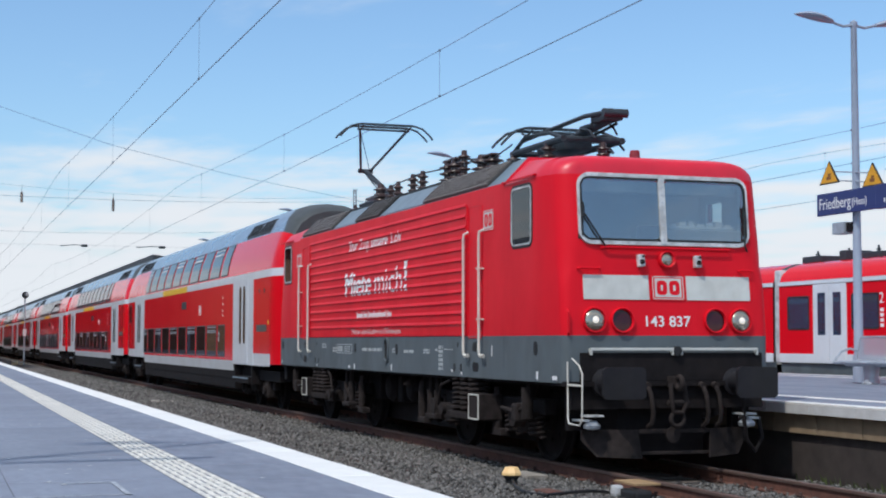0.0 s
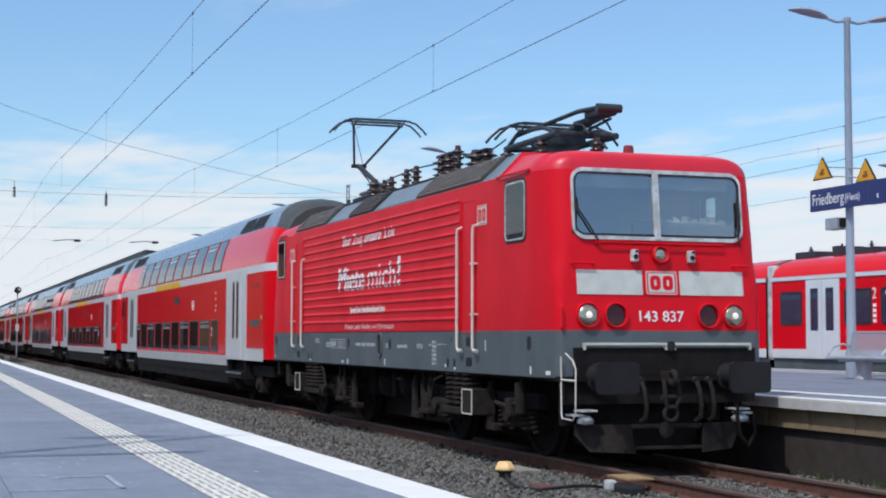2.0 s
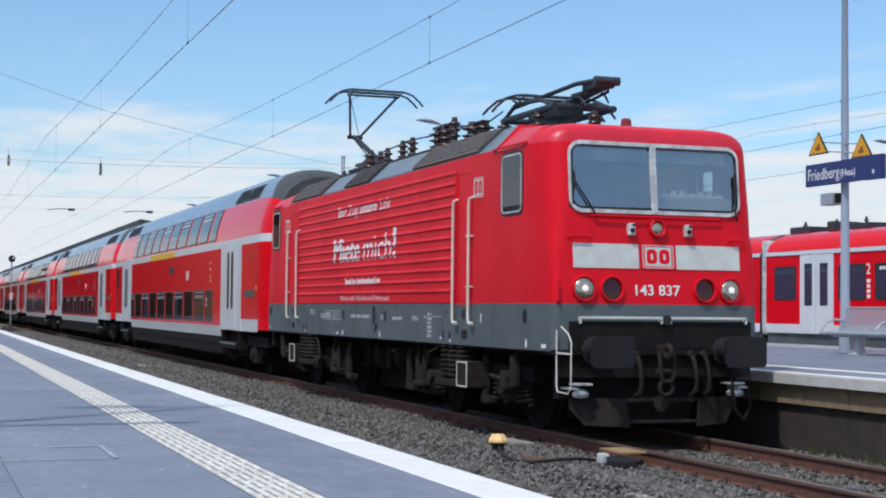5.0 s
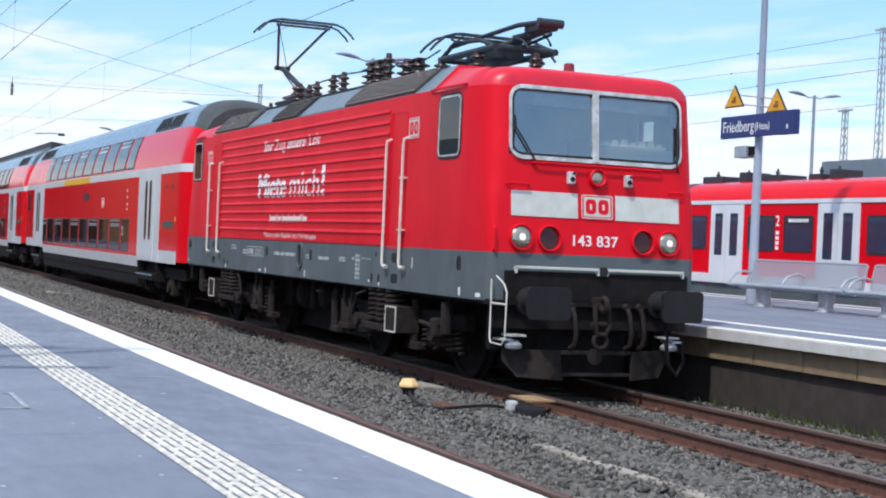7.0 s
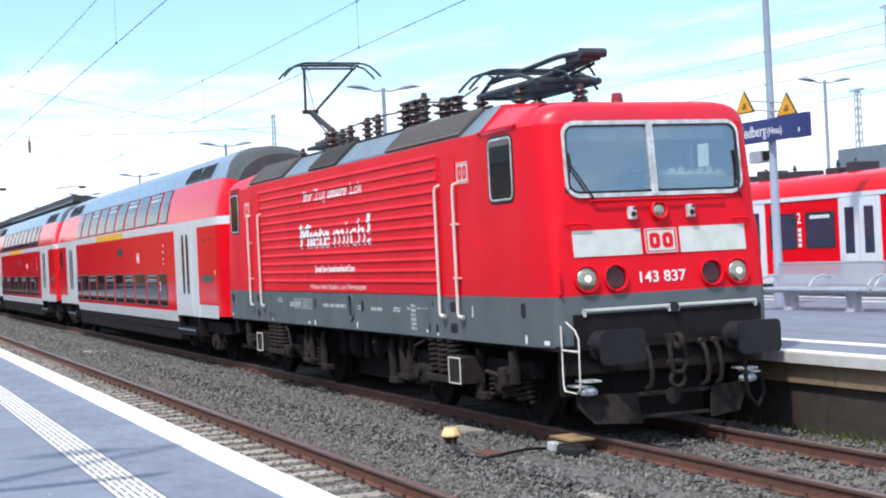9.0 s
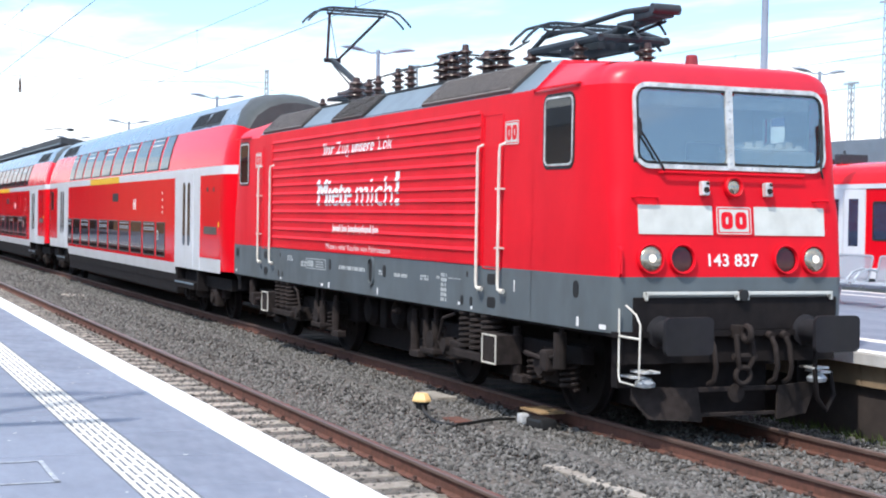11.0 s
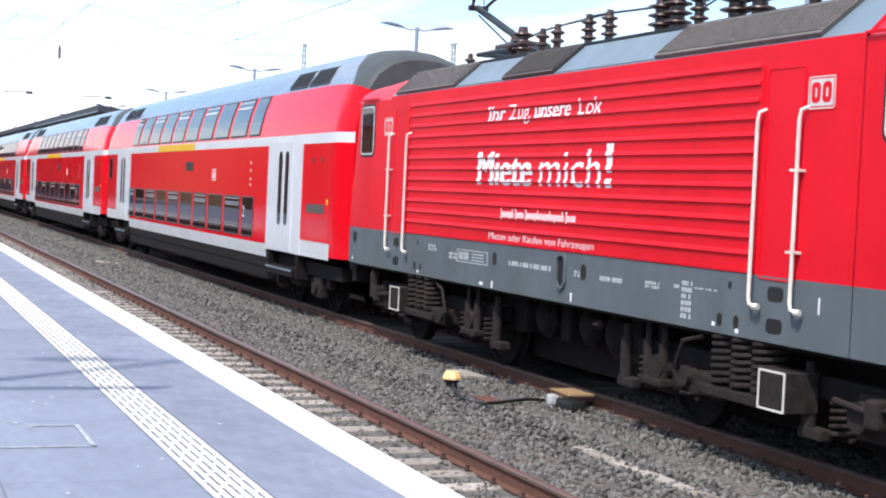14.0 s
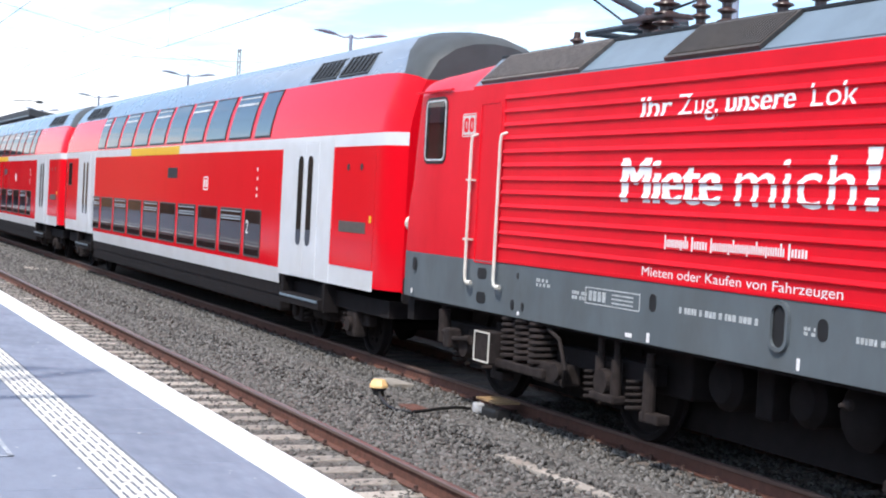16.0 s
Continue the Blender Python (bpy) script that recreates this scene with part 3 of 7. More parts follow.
def build_near_platform():
    bm = bmesh.new()
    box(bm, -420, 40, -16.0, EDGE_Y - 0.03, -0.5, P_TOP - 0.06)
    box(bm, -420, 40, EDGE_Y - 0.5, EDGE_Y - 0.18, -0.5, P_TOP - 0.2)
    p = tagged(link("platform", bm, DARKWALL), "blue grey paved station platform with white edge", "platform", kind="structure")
    long_x = -420
    near0, near1 = -21.0, 15.0
    bm = bmesh.new()
    box(bm, near0, near1, -11.9, EDGE_Y - 0.285, P_TOP - 0.08, P_TOP - 0.003)
    part("joint_fill", bm, JOINTFILL, p, "grey sand in the paving joints")
    # far stretch: continuous strips, with the same order of bands
    for name, y0, y1, m, dz in (("paving_strip", EDGE_Y - 0.895, EDGE_Y - 0.275, PAVE, 0), ("edge_strip", EDGE_Y - 0.275, EDGE_Y, EDGEWHITE, 0.002),
                                ("tactile_strip", -7.37, -7.085, TACTILE, 0.002), ("paving_field", -16.0, -7.37, PAVE, 0)):
        bm = bmesh.new()
        x = near0
        while x > long_x:
            slab(bm, x - 4.0, x, y0, y1, P_TOP - 0.09, P_TOP + dz, 0.002)
            x -= 4.0
        part(name, bm, m, p)
        bm = bmesh.new()
        slab(bm, near1, 40, y0, y1, P_TOP - 0.09, P_TOP + dz, 0.002)
        part(name, bm, m, p)
    # near stretch: single slabs
    edge = shared("edge_slab", lambda b: slab(b, -0.5, 0.5, EDGE_Y - 0.275, EDGE_Y, P_TOP - 0.16, P_TOP + 0.002, 0.001), EDGEWHITE)
    band = shared("paving_slab", lambda b: slab(b, -0.5, 0.5, EDGE_Y - 0.895, EDGE_Y - 0.275, P_TOP - 0.09, P_TOP, 0.003), PAVE)

    def tact(b):
        slab(b, -0.15, 0.15, -7.37, -7.085, P_TOP - 0.09, P_TOP - 0.005, 0.001)
        for k in range(6):
            y = -7.37 + 0.024 + k * 0.0465
            for u0, u1 in (((-0.136, 0.136),) if k % 2 else ((-0.147, -0.012), (0.012, 0.147))):
                slab(b, u0, u1, y - 0.0140, y + 0.0140, P_TOP - 0.02, P_TOP + 0.004, 0.0, 0.004)
        for k in range(5):
            y = -7.37 + 0.024 + (k + 0.5) * 0.0465
            for u in ((-0.075,), (0.06,), (-0.02,), (0.10,), (-0.11,))[k]:
                slab(b, u - 0.016, u + 0.016, y - 0.011, y + 0.011, P_TOP - 0.02, P_TOP + 0.002, 0.0, 0.003)
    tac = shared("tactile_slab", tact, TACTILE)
    # faces below the ribs get the darker, mottled base colour
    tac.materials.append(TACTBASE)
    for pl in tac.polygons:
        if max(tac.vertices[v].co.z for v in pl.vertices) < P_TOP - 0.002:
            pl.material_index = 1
    fld = shared("paving_slab", lambda b: slab(b, -0.45, 0.45, -0.45, 0.45, P_TOP - 0.09, P_TOP, 0.0028, 0.003), PAVE)

    def put(name, me, x, y=0.0, dz=0.0):
        o = new(name, me)
        o.parent = p
        o.matrix_world = Matrix.Translation((x, y, dz))
    for k in range(36):
        x = near0 + 0.5 + k
        put("edge_slab", edge, x, 0, 0.001 * math.sin(k * 2.3))
        put("paving_slab", band, x, 0, 0.001 * math.sin(k * 1.7))
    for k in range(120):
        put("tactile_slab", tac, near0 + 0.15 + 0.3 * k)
    for j in range(5):
        for k in range(40):
            put("paving_slab", fld, near0 + 0.45 + 0.9 * k, -7.37 - 0.45 - 0.9 * j, 0.0012 * math.sin(k * 3.1 + j * 5.7))
    bm = bmesh.new()
    slab(bm, near0, near1, -16.0, -7.37 - 4.5, P_TOP - 0.09, P_TOP, 0.002)
    part("paving_field", bm, PAVE, p)
    bm = bmesh.new()
    rnd = random.Random(31)
    for _ in range(240):
        x, y, r = rnd.uniform(-8, 13), rnd.uniform(-9.6, EDGE_Y - 0.34), rnd.uniform(0.006, 0.02)
        if -7.38 < y < -7.08:
            continue
        n = rnd.randint(5, 8)
        a0 = rnd.uniform(0, 6)
        bm.faces.new([bm.verts.new((x + r * rnd.uniform(0.6, 1.5) * math.cos(a0 + 6.283 * k / n), y + r * rnd.uniform(0.6, 1.1) * math.sin(a0 + 6.283 * k / n), P_TOP + 0.0035)) for k in range(n)])
    o = part("trodden_spots", bm, GUM, p, "pale trodden spots on the paving")
    o["kind"] = "stuff"
    # faded white corner mark painted on the slabs
    bm = bmesh.new()
    z = P_TOP + 0.003
    for x0, x1, y0, y1 in ((8.668, 8.695, -8.28, -7.70), (8.0, 8.70, -7.728, -7.70), (7.975, 8.0, -8.0, -7.70)):
        box(bm, x0, x1, y0, y1, z, z + 0.0015)
    part("corner_mark", bm, mat("worn white line paint", (0.36, 0.39, 0.44), 0.7, var=0.5, scale=18, dirt=(0.22, 0.24, 0.29), dirt_amt=0.9, dirt_scale=9), p, "worn white painted corner mark")


FAR_Y = 1.92


def build_far_platform():
    bm = bmesh.new()
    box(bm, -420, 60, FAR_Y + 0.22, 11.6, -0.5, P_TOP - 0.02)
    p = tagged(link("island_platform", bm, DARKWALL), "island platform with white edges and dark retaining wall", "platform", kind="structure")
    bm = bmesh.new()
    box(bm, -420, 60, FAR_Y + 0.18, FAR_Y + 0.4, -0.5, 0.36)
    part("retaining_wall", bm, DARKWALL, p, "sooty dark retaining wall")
    for name, y0, y1, m in (("paving_strip", FAR_Y + 0.26, FAR_Y + 1.06, PAVE), ("line_strip", FAR_Y + 1.06, FAR_Y + 1.34, EDGEWHITE), ("paving_strip", FAR_Y + 1.34, 10.4, PAVE),
                            ("line_strip", 10.4, 10.6, EDGEWHITE), ("paving_strip", 10.6, 11.45, PAVE), ("line_strip", 11.45, 11.7, EDGEWHITE)):
        bm = bmesh.new()
        box(bm, -420, 60, y0, y1, P_TOP - 0.1, P_TOP + (0.002 if "line" in name else 0))
        part(name, bm, m, p)
    top = shared("edge_slab", lambda b: (slab(b, -0.5, 0.5, FAR_Y, FAR_Y + 0.26, P_TOP - 0.14, P_TOP - 0.012, 0.004)), CONCRETE)
    lin = shared("edge_paint", lambda b: box(b, -0.5, 0.5, FAR_Y + 0.004, FAR_Y + 0.25, P_TOP - 0.025, P_TOP + 0.002), EDGEWHITE)
    blk = shared("wall_block", lambda b: slab(b, -0.5, 0.5, FAR_Y + 0.10, FAR_Y + 0.3, 0.36, 0.622, 0.012), TANBLOCK)
    for k in range(60):
        for name, me in (("edge_slab", top), ("edge_paint", lin), ("wall_block", blk)):
            o = new(name, me)
            o.parent = p
            o.matrix_world = pose(20.5 - k, 0.004 * math.sin(k * 5.1), 0)
    for name, y0, y1, z0, z1, m in (("edge_slab", FAR_Y, FAR_Y + 0.26, 0.62, 0.758, CONCRETE), ("wall_block", FAR_Y + 0.1, FAR_Y + 0.3, 0.36, 0.62, TANBLOCK)):
        bm = bmesh.new()
        box(bm, -420, -39, y0, y1, z0, z1)
        part(name, bm, m, p)


# ---------- locomotive ----------
W = 1.485


def nose_x(z):
    """The front's rake: how far ahead the middle of the front stands at a height."""
    return float(np.interp(z, [0.9, 1.62, 2.36, 2.75, 3.6, 3.8, 3.88, 3.93, 3.965, 3.98], [-0.10, -0.10, -0.16, -0.18, -0.28, -0.30, -0.325, -0.37, -0.44, -0.53]))


def cab_section(z, end):
    """Half plan of a cab from the side wall round the corner to the middle of the front."""
    xf = nose_x(z) + (0.24 if end else 0.0)
    top = max(0.0, (z - 3.62) / 0.36)
    top = min(top, 1.0)
    w0 = W - 0.36 * top
    w = W - 0.40 * (1 - math.sqrt(max(0.0, 1 - top * top)))
    r = float(np.interp(z, [1.0, 2.3, 2.5, 4.0], [0.13, 0.13, 0.22, 0.30]))
    wf = w - 0.055
    pts = [(-1.95, -w0), (-1.63, -w0 + (w0 - w) * 0.23), (-0.99, -w0 + (w0 - w) * 0.69), (-0.66, -w)]
    for k in range(7):
        a = radians(90 * k / 6)
        pts.append((xf - r + r * math.sin(a), -(wf - r) - r * math.cos(a)))
    pts += [(xf, -(wf - r) * 0.5), (xf, 0.0)]
    if end:
        pts = [(-15.36 - x, y) for x, y in pts]
    return pts


def build_loco():
    L = thing("electric_locomotive", (0, 0, 0), "red electric locomotive with grey frame and white lettering", "locomotive")
    for end in (False, True):
        for name, zs, m, cap in (("cab_lower", [1.04, 1.06, 1.62], GREY, False), ("cab_shell", [1.62, 1.8, 2.0, 2.2, 2.36, 2.5, 2.65, 2.8, 3.0, 3.2, 3.4, 3.55, 3.62], RED, False), ("cab_roof", [3.62, 3.70, 3.77, 3.83, 3.88, 3.92, 3.95, 3.968, 3.98], ROOFRED, True)):
            bm = bmesh.new()
            secs = []
            for z in zs:
                h = cab_section(z, end)
                h = h + [(x, -y) for x, y in h[-2::-1]]
                # the roof falls a little towards the front
                secs.append([(x, y, z - max(0.0, z - 3.62) * float(np.interp(-15.36 - x if end else x, [-1.95, -0.7], [0.02, 0.26]))) for x, y in h])
            loops = loft(bm, secs)
            if cap:
                mid = [bm.verts.new((x, 0.0, z)) for x, _, z in ((v.co.x, 0, v.co.z) for v in loops[-1][:len(loops[-1]) // 2])]
                half = len(mid)
                top_l, top_r = loops[-1][:half], loops[-1][::-1][:half]
                for k in range(half - 1):
                    bm.faces.new((top_l[k], top_l[k + 1], mid[k + 1], mid[k]))
                    bm.faces.new((mid[k], mid[k + 1], top_r[k + 1], top_r[k]))
                bm.faces.new((top_l[-1], loops[-1][half], mid[-1]))
                bm.faces.new((loops[-1][half], top_r[-1], mid[-1]))
            if name == "cab_shell" and not end:
                # openings for the windscreen and the two side windows
                gone = []
                for f in bm.faces:
                    c = f.calc_center_median()
                    if 2.8 < c.z < 3.55 and (abs(c.y) < 1.14 or -1.6 < c.x < -1.0):
                        gone.append(f)
                bmesh.ops.delete(bm, geom=gone, context="FACES")
            bmesh.ops.recalc_face_normals(bm, faces=bm.faces)
            part(name, bm, m, L, smooth=True)
    # middle walls
    for s in (-1, 1):
        bm = bmesh.new()
        box(bm, -13.42, -1.94, s * (W - 0.05), s * W, 1.62, 3.66)
        part("side_wall", bm, RED, L)
        bm = bmesh.new()
        box(bm, -13.42, -1.94, s * (W - 0.06), s * W, 1.04, 1.62)
        part("side_sill", bm, GREY, L, "grey lower frame band")
        bm = bmesh.new()
        loft(bm, [[(x, s * W, 3.655), (x, s * 1.13, 4.02), (x, 0, 4.05)] for x in (-13.42, -1.94)])
        part("roof_slope", bm, SLATE, L)
        bm = bmesh.new()
        box(bm, -13.4, -2.3, s * 1.09, s * 1.15, 4.015, 4.05, 0.006)
        part("roof_edge_strip", bm, RUBBER, L)
    for x in (-13.42, -1.94):
        bm = bmesh.new()
        bm.faces.new([bm.verts.new((x, y, z)) for y, z in ((-W, 3.62), (W, 3.62), (W, 3.655), (1.13, 4.02), (0, 4.05), (-1.13, 4.02), (-W, 3.655))])
        part("roof_end_wall", bm, ROOFRED, L)
    # slope panels: blue grey sheets and dark grilles
    slope = math.degrees(math.atan2(0.365, 0.355))
    for x0, x1, m in ((-5.35, -2.50, GRILLE), (-7.70, -5.35, SLATE), (-9.22, -7.70, GRILLE), (-10.80, -9.22, SLATE), (-13.2, -10.80, GRILLE)):
        tone = GRILLE if x0 == -9.22 else GRILLE_PALE
        for s in (-1, 1):
            if s > 0 and m is SLATE:
                continue
            bm = bmesh.new()
            M = Matrix.Translation(((x0 + x1) / 2, s * 1.306, 3.838)) @ (Matrix.Rotation(radians(slope if s < 0 else 180 - slope), 4, "X"))
            d = 0.05 if m is GRILLE else 0.012
            b = box(bm, -(x1 - x0) / 2 + 0.02, (x1 - x0) / 2 - 0.02, -0.228, 0.228, 0, d, 0.008, turn=M)
            # leaning ends as on the real panels
            for v in bm.verts:
                v.co.x += 0.42 * (v.co.z - 3.81)
            g = part("roof_grille" if m is GRILLE else "roof_panel", bm, tone if m is GRILLE else m, L, "brown black ventilation grille" if m is GRILLE else "blue grey roof sheet")
            if m is GRILLE and s < 0:
                bm = bmesh.new()
                n = int((x1 - x0) / 0.055)
                for k in range(n):
                    x = -(x1 - x0) / 2 + 0.06 + (x1 - x0 - 0.12) * k / (n - 1)
                    box(bm, x - 0.012, x + 0.012, -0.195, 0.195, d, d + 0.012, turn=M)
                for v in bm.verts:
                    v.co.x += 0.42 * (v.co.z - 3.81)
                part("grille_mesh", bm, tone, g)
    # floor closing the underside, roof walkway; the centre block is added to stop light below
    bm = bmesh.new()
    box(bm, -15.3, -0.05, -1.42, 1.42, 1.0, 1.06)
    box(bm, -15.0, -0.35, -0.60, 0.60, 0.14, 1.0)
    part("underframe", bm, DARK, L)
    # louvred wall with broad horizontal ribs
    n = 12
    for s in (-1,):
        bm = bmesh.new()
        frame_ring(bm, side(-7.96, s * W, 2.56), 9.2, 1.86, 0.02, 0.03, 0.012, 2)
        panel = part("louvre_panel", bm, RED, L)
        for k in range(n):
            z = 1.795 + k * 0.1525
            bm = bmesh.new()
            x0, x1 = -12.52, -3.41
            pr = [(0, 0.042), (0.008, 0.034), (0.020, 0.007), (0.0205, -0.003), (0.006, -0.011), (0, -0.014)]
            lp = loft(bm, [[(x, s * (W + a), z + b) for a, b in pr] for x in (x0, x1)])
            bm.faces.new(lp[0]); bm.faces.new(lp[1][::-1])
            bmesh.ops.recalc_face_normals(bm, faces=bm.faces)
            part("louvre", bm, RED, panel)
    # lettering on the louvred wall
    ribs = [1.795 + 0.1525 * k for k in range(12)]
    pz, pd = [-0.014, -0.011, -0.003, 0.007, 0.034, 0.042], [0, 0.006, 0.0205, 0.020, 0.008, 0]
    def proud(z):
        return max(float(np.interp(z - r, pz, pd, 0, 0)) for r in ribs)
    def lettering(text, x0, x1, zbase, height, bold=0.0, shear=0.0):
        cuts = [r + d for r in ribs for d in pz if zbase - 0.3 * height < r + d < zbase + height]
        layers = [words("lettering", text, side(x0 + 0.02 * k, -W - 0.003 - 0.0008 * k, zbase), height, LETTER, L, width=x1 - x0 - 0.02 * int(bold), depth=0.0, shear=shear)
                  for k in range(int(bold) + 1)]
        for o in single_letters(layers, "letter", L):
            emboss(o, proud, cuts, ribs)
    lettering("Ihr", -9.58, -9.05, 3.17, 0.27, 1)
    lettering("Zug,", -8.93, -8.30, 3.17, 0.27, 0.0)
    lettering("unsere", -8.20, -7.22, 3.17, 0.27, 1)
    lettering("Lok", -7.02, -6.46, 3.17, 0.27, 0.0)
    lettering("Miete", -9.88, -8.18, 2.36, 0.62, 3)
    lettering("mich", -7.98, -6.42, 2.36, 0.62, 0.0)
    bm = bmesh.new()
    for z0, z1, w0, w1 in ((2.52, 2.84, 0.055, 0.085), (2.36, 2.46, 0.07, 0.07)):
        bm.faces.new([bm.verts.new((-6.23 + dx, -W - 0.004, z)) for dx, z in ((-w0, z0), (w0, z0), (w1, z1), (-w1, z1))])
    emboss(part("letter", bm, LETTER, L), proud, [r + d for r in ribs for d in pz], ribs)
    lettering("Mieten oder Kaufen von Fahrzeugen", -9.42, -6.50, 1.675, 0.125)
    for x0, x1 in ((-9.02, -8.62), (-8.58, -8.32), (-8.28, -7.22), (-7.18, -6.92)):
        bm = bmesh.new()
        w = x1 - x0
        m = max(2, int(w / 0.066))
        for k in range(m):
            u, d = x0 + w * k / m, w / m
            zt = 2.035 if (k * 7) % 5 else 2.07
            box(bm, u, u + 0.26 * d, -W - 0.027, -W - 0.022, 1.962 if k % 4 else 1.94, zt)
            box(bm, u + 0.5 * d, u + 0.76 * d, -W - 0.027, -W - 0.022, 1.962, 2.03)

        part("web_address_bar", bm, LETTER, L, "white bars of a small web address")["kind"] = "stuff"
    # doors behind the handrails
    for x in (-3.02, -12.35 - 0.0):
        xs = (-3.30, -2.74) if x > -5 else (-13.16, -12.60)
        bm = bmesh.new()
        frame_ring(bm, side(sum(xs) / 2, -W, 2.52), xs[1] - xs[0], 1.86, 0.05, 0.012, 0.008)
        part("engine_room_door", bm, RED, L, smooth=False)
    for x in (-2.705, -3.335, -12.48, -13.25):
        bm = bmesh.new()
        y = -W - 0.07
        tube(bm, [(x + 0.03, -W, 3.09), (x + 0.02, y, 3.06), (x, y, 2.98), (x, y, 1.42), (x + 0.02, y, 1.36), (x + 0.10, y + 0.02, 1.345)], 0.019, 8)
        if x in (-2.705, -13.25):
            for z in (2.55, 1.85):
                box(bm, x - 0.09, x + 0.03, y - 0.012, -W, z - 0.012, z + 0.012)
        cyl(bm, (x + 0.07, y - 0.0, 1.345), (x + 0.13, y + 0.02, 1.345), 0.028, seg=8)
        part("handrail", bm, HANDRAIL, L, "cream white handrail beside the door", smooth=True)
    # side cab windows
    for xc, w in ((-1.31, 0.66), (-14.48, 0.60)):
        bm = bmesh.new()
        frame_ring(bm, side(xc, -W, 3.165), w + 0.09, 0.83, 0.12, 0.03, 0.008)
        fr = part("cab_side_window", bm, RUBBER, L, "cab side window with pale frame")
        bm = bmesh.new()
        frame_ring(bm, side(xc, -W, 3.165), w + 0.02, 0.76, 0.09, 0.022, 0.014)
        part("window_frame", bm, ALU, fr, "pale alu frame")
        bm = bmesh.new()
        plate(bm, side(xc, -W, 3.165), w - 0.02, 0.72, 0.07, 0.010)
        pn = part("pane", bm, CABGLASS if xc > -5 else SIDEGLASS, fr)
        pn.visible_shadow = False
        bm = bmesh.new()
        box(bm, xc - 0.62, xc + 0.50, -W - 0.035, -W, 3.645, 3.665)
        part("rain_gutter", bm, RED, L)
    # DB style plates: plain shapes only
    def plate_sign(M, w, h, depth=0.006):
        bm = bmesh.new()
        plate(bm, M, w, h, 0.03, depth)
        p = part("emblem_plate", bm, RED, L, "red and white railway emblem plate")
        bm = bmesh.new()
        frame_ring(bm, M @ Matrix.Translation((0, 0, depth)), w * 0.94, h * 0.92, 0.025, 0.012, 0.002)
        plate(bm, M @ Matrix.Translation((0, 0, depth)), w * 0.80, h * 0.76, 0.012, 0.002)
        part("white_field", bm, BARWHITE, p, "white emblem field")
        bm = bmesh.new()
        for cx in (-0.19, 0.19):
            frame_ring(bm, M @ Matrix.Translation((cx * w, 0, depth + 0.002)), w * 0.31, h * 0.58, 0.05 * w / 0.46, 0.055 * w / 0.46, 0.002)
        part("emblem_shape", bm, RED, p)
    plate_sign(side(-2.50, -W, 3.205), 0.40, 0.30)
    plate_sign(side(-13.48, -W, 3.205), 0.40, 0.30)
    # ---- front ----
    lean = 6.5
    def F(y, z, out=0.0):
        return nose(nose_x(z) + out, y, z, lean if z > 1.62 else 0)
    bm = bmesh.new()
    lean_w = math.degrees(math.atan2(0.08, 0.85))
    MW = nose(nose_x(3.19) + 0.012, 0, 3.19, lean_w)
    frame_ring(bm, MW, 2.38, 0.90, 0.17, 0.048, 0.03, 7)
    win = part("windscreen", bm, ALU, L, "two part windscreen in a riveted pale frame")
    bm = bmesh.new()
    frame_ring(bm, MW, 2.32, 0.80, 0.13, 0.025, 0.034, 7)
    part("rubber_seal", bm, RUBBER, win)
    bm = bmesh.new()
    plate(bm, MW @ Matrix.Translation((-0.035, 0, 0)), 0.085, 0.86, 0.01, 0.040)
    part("centre_pillar", bm, ALU, win)
    bm = bmesh.new()
    for k in range(9):
        cyl(bm, MW @ Vector((-0.035, -0.38 + 0.095 * k, 0.038)), MW @ Vector((-0.035, -0.38 + 0.095 * k, 0.048)), 0.011, seg=6)
    for k in range(24):
        for s in (-1, 1):
            x = -1.08 + 2.16 * k / 23
            cyl(bm, MW @ Vector((x, s * 0.422, 0.028)), MW @ Vector((x, s * 0.422, 0.036)), 0.009, seg=6)
    part("riveting", bm, GALV, win)["kind"] = "stuff"
    for x0, x1 in ((-1.13, -0.075), (0.005, 1.13)):
        bm = bmesh.new()
        plate(bm, MW @ Matrix.Translation(((x0 + x1) / 2, 0, 0.016)), x1 - x0, 0.76, 0.09, 0.006)
        pane = part("pane", bm, WINDSCREEN, win)
        pane.visible_shadow = False
    # cab interior seen through the glass
    for name, x0, x1, y0, y1, z0, z1, m, lab in (("cab_back_wall", -1.90, -1.86, -1.42, 1.42, 1.7, 3.62, GLASSGREEN, "pale green cab back wall"),
                                                 ("cab_ceiling", -1.86, -0.45, -1.36, 1.36, 3.56, 3.60, GLASSGREEN, "pale cab ceiling"),
                                                 ("cab_floor", -1.86, -0.30, -1.42, 1.42, 1.66, 1.70, CABDARK, "dark cab floor")):
        part(name, box(bmesh.new(), x0, x1, y0, y1, z0, z1), m, L, lab)
    bm = bmesh.new()
    box(bm, -0.95, -0.32, -1.25, 1.25, 2.62, 2.72, 0.02)
    box(bm, -0.62, -0.36, -1.2, -0.15, 2.72, 2.84, 0.03)
    box(bm, -0.62, -0.36, 0.10, 1.2, 2.72, 2.98, 0.03)
    box(bm, -0.90, -0.36, -1.2, 1.2, 1.70, 2.62)
    part("driver_desk", bm, DESK, L, "grey green driver desk behind the glass")
    bm = bmesh.new()
    box(bm, -0.34, -0.32, -1.06, -0.06, 3.41, 3.56, 0.006)
    box(bm, -0.34, -0.32, 0.0, 1.06, 3.41, 3.56, 0.006)
    part("sun_blind", bm, SEATGREEN, L, "pale roller blind behind the windscreen")
    bm = bmesh.new()
    box(bm, -0.66, -0.40, 0.15, 1.1, 2.985, 3.02, 0.01)
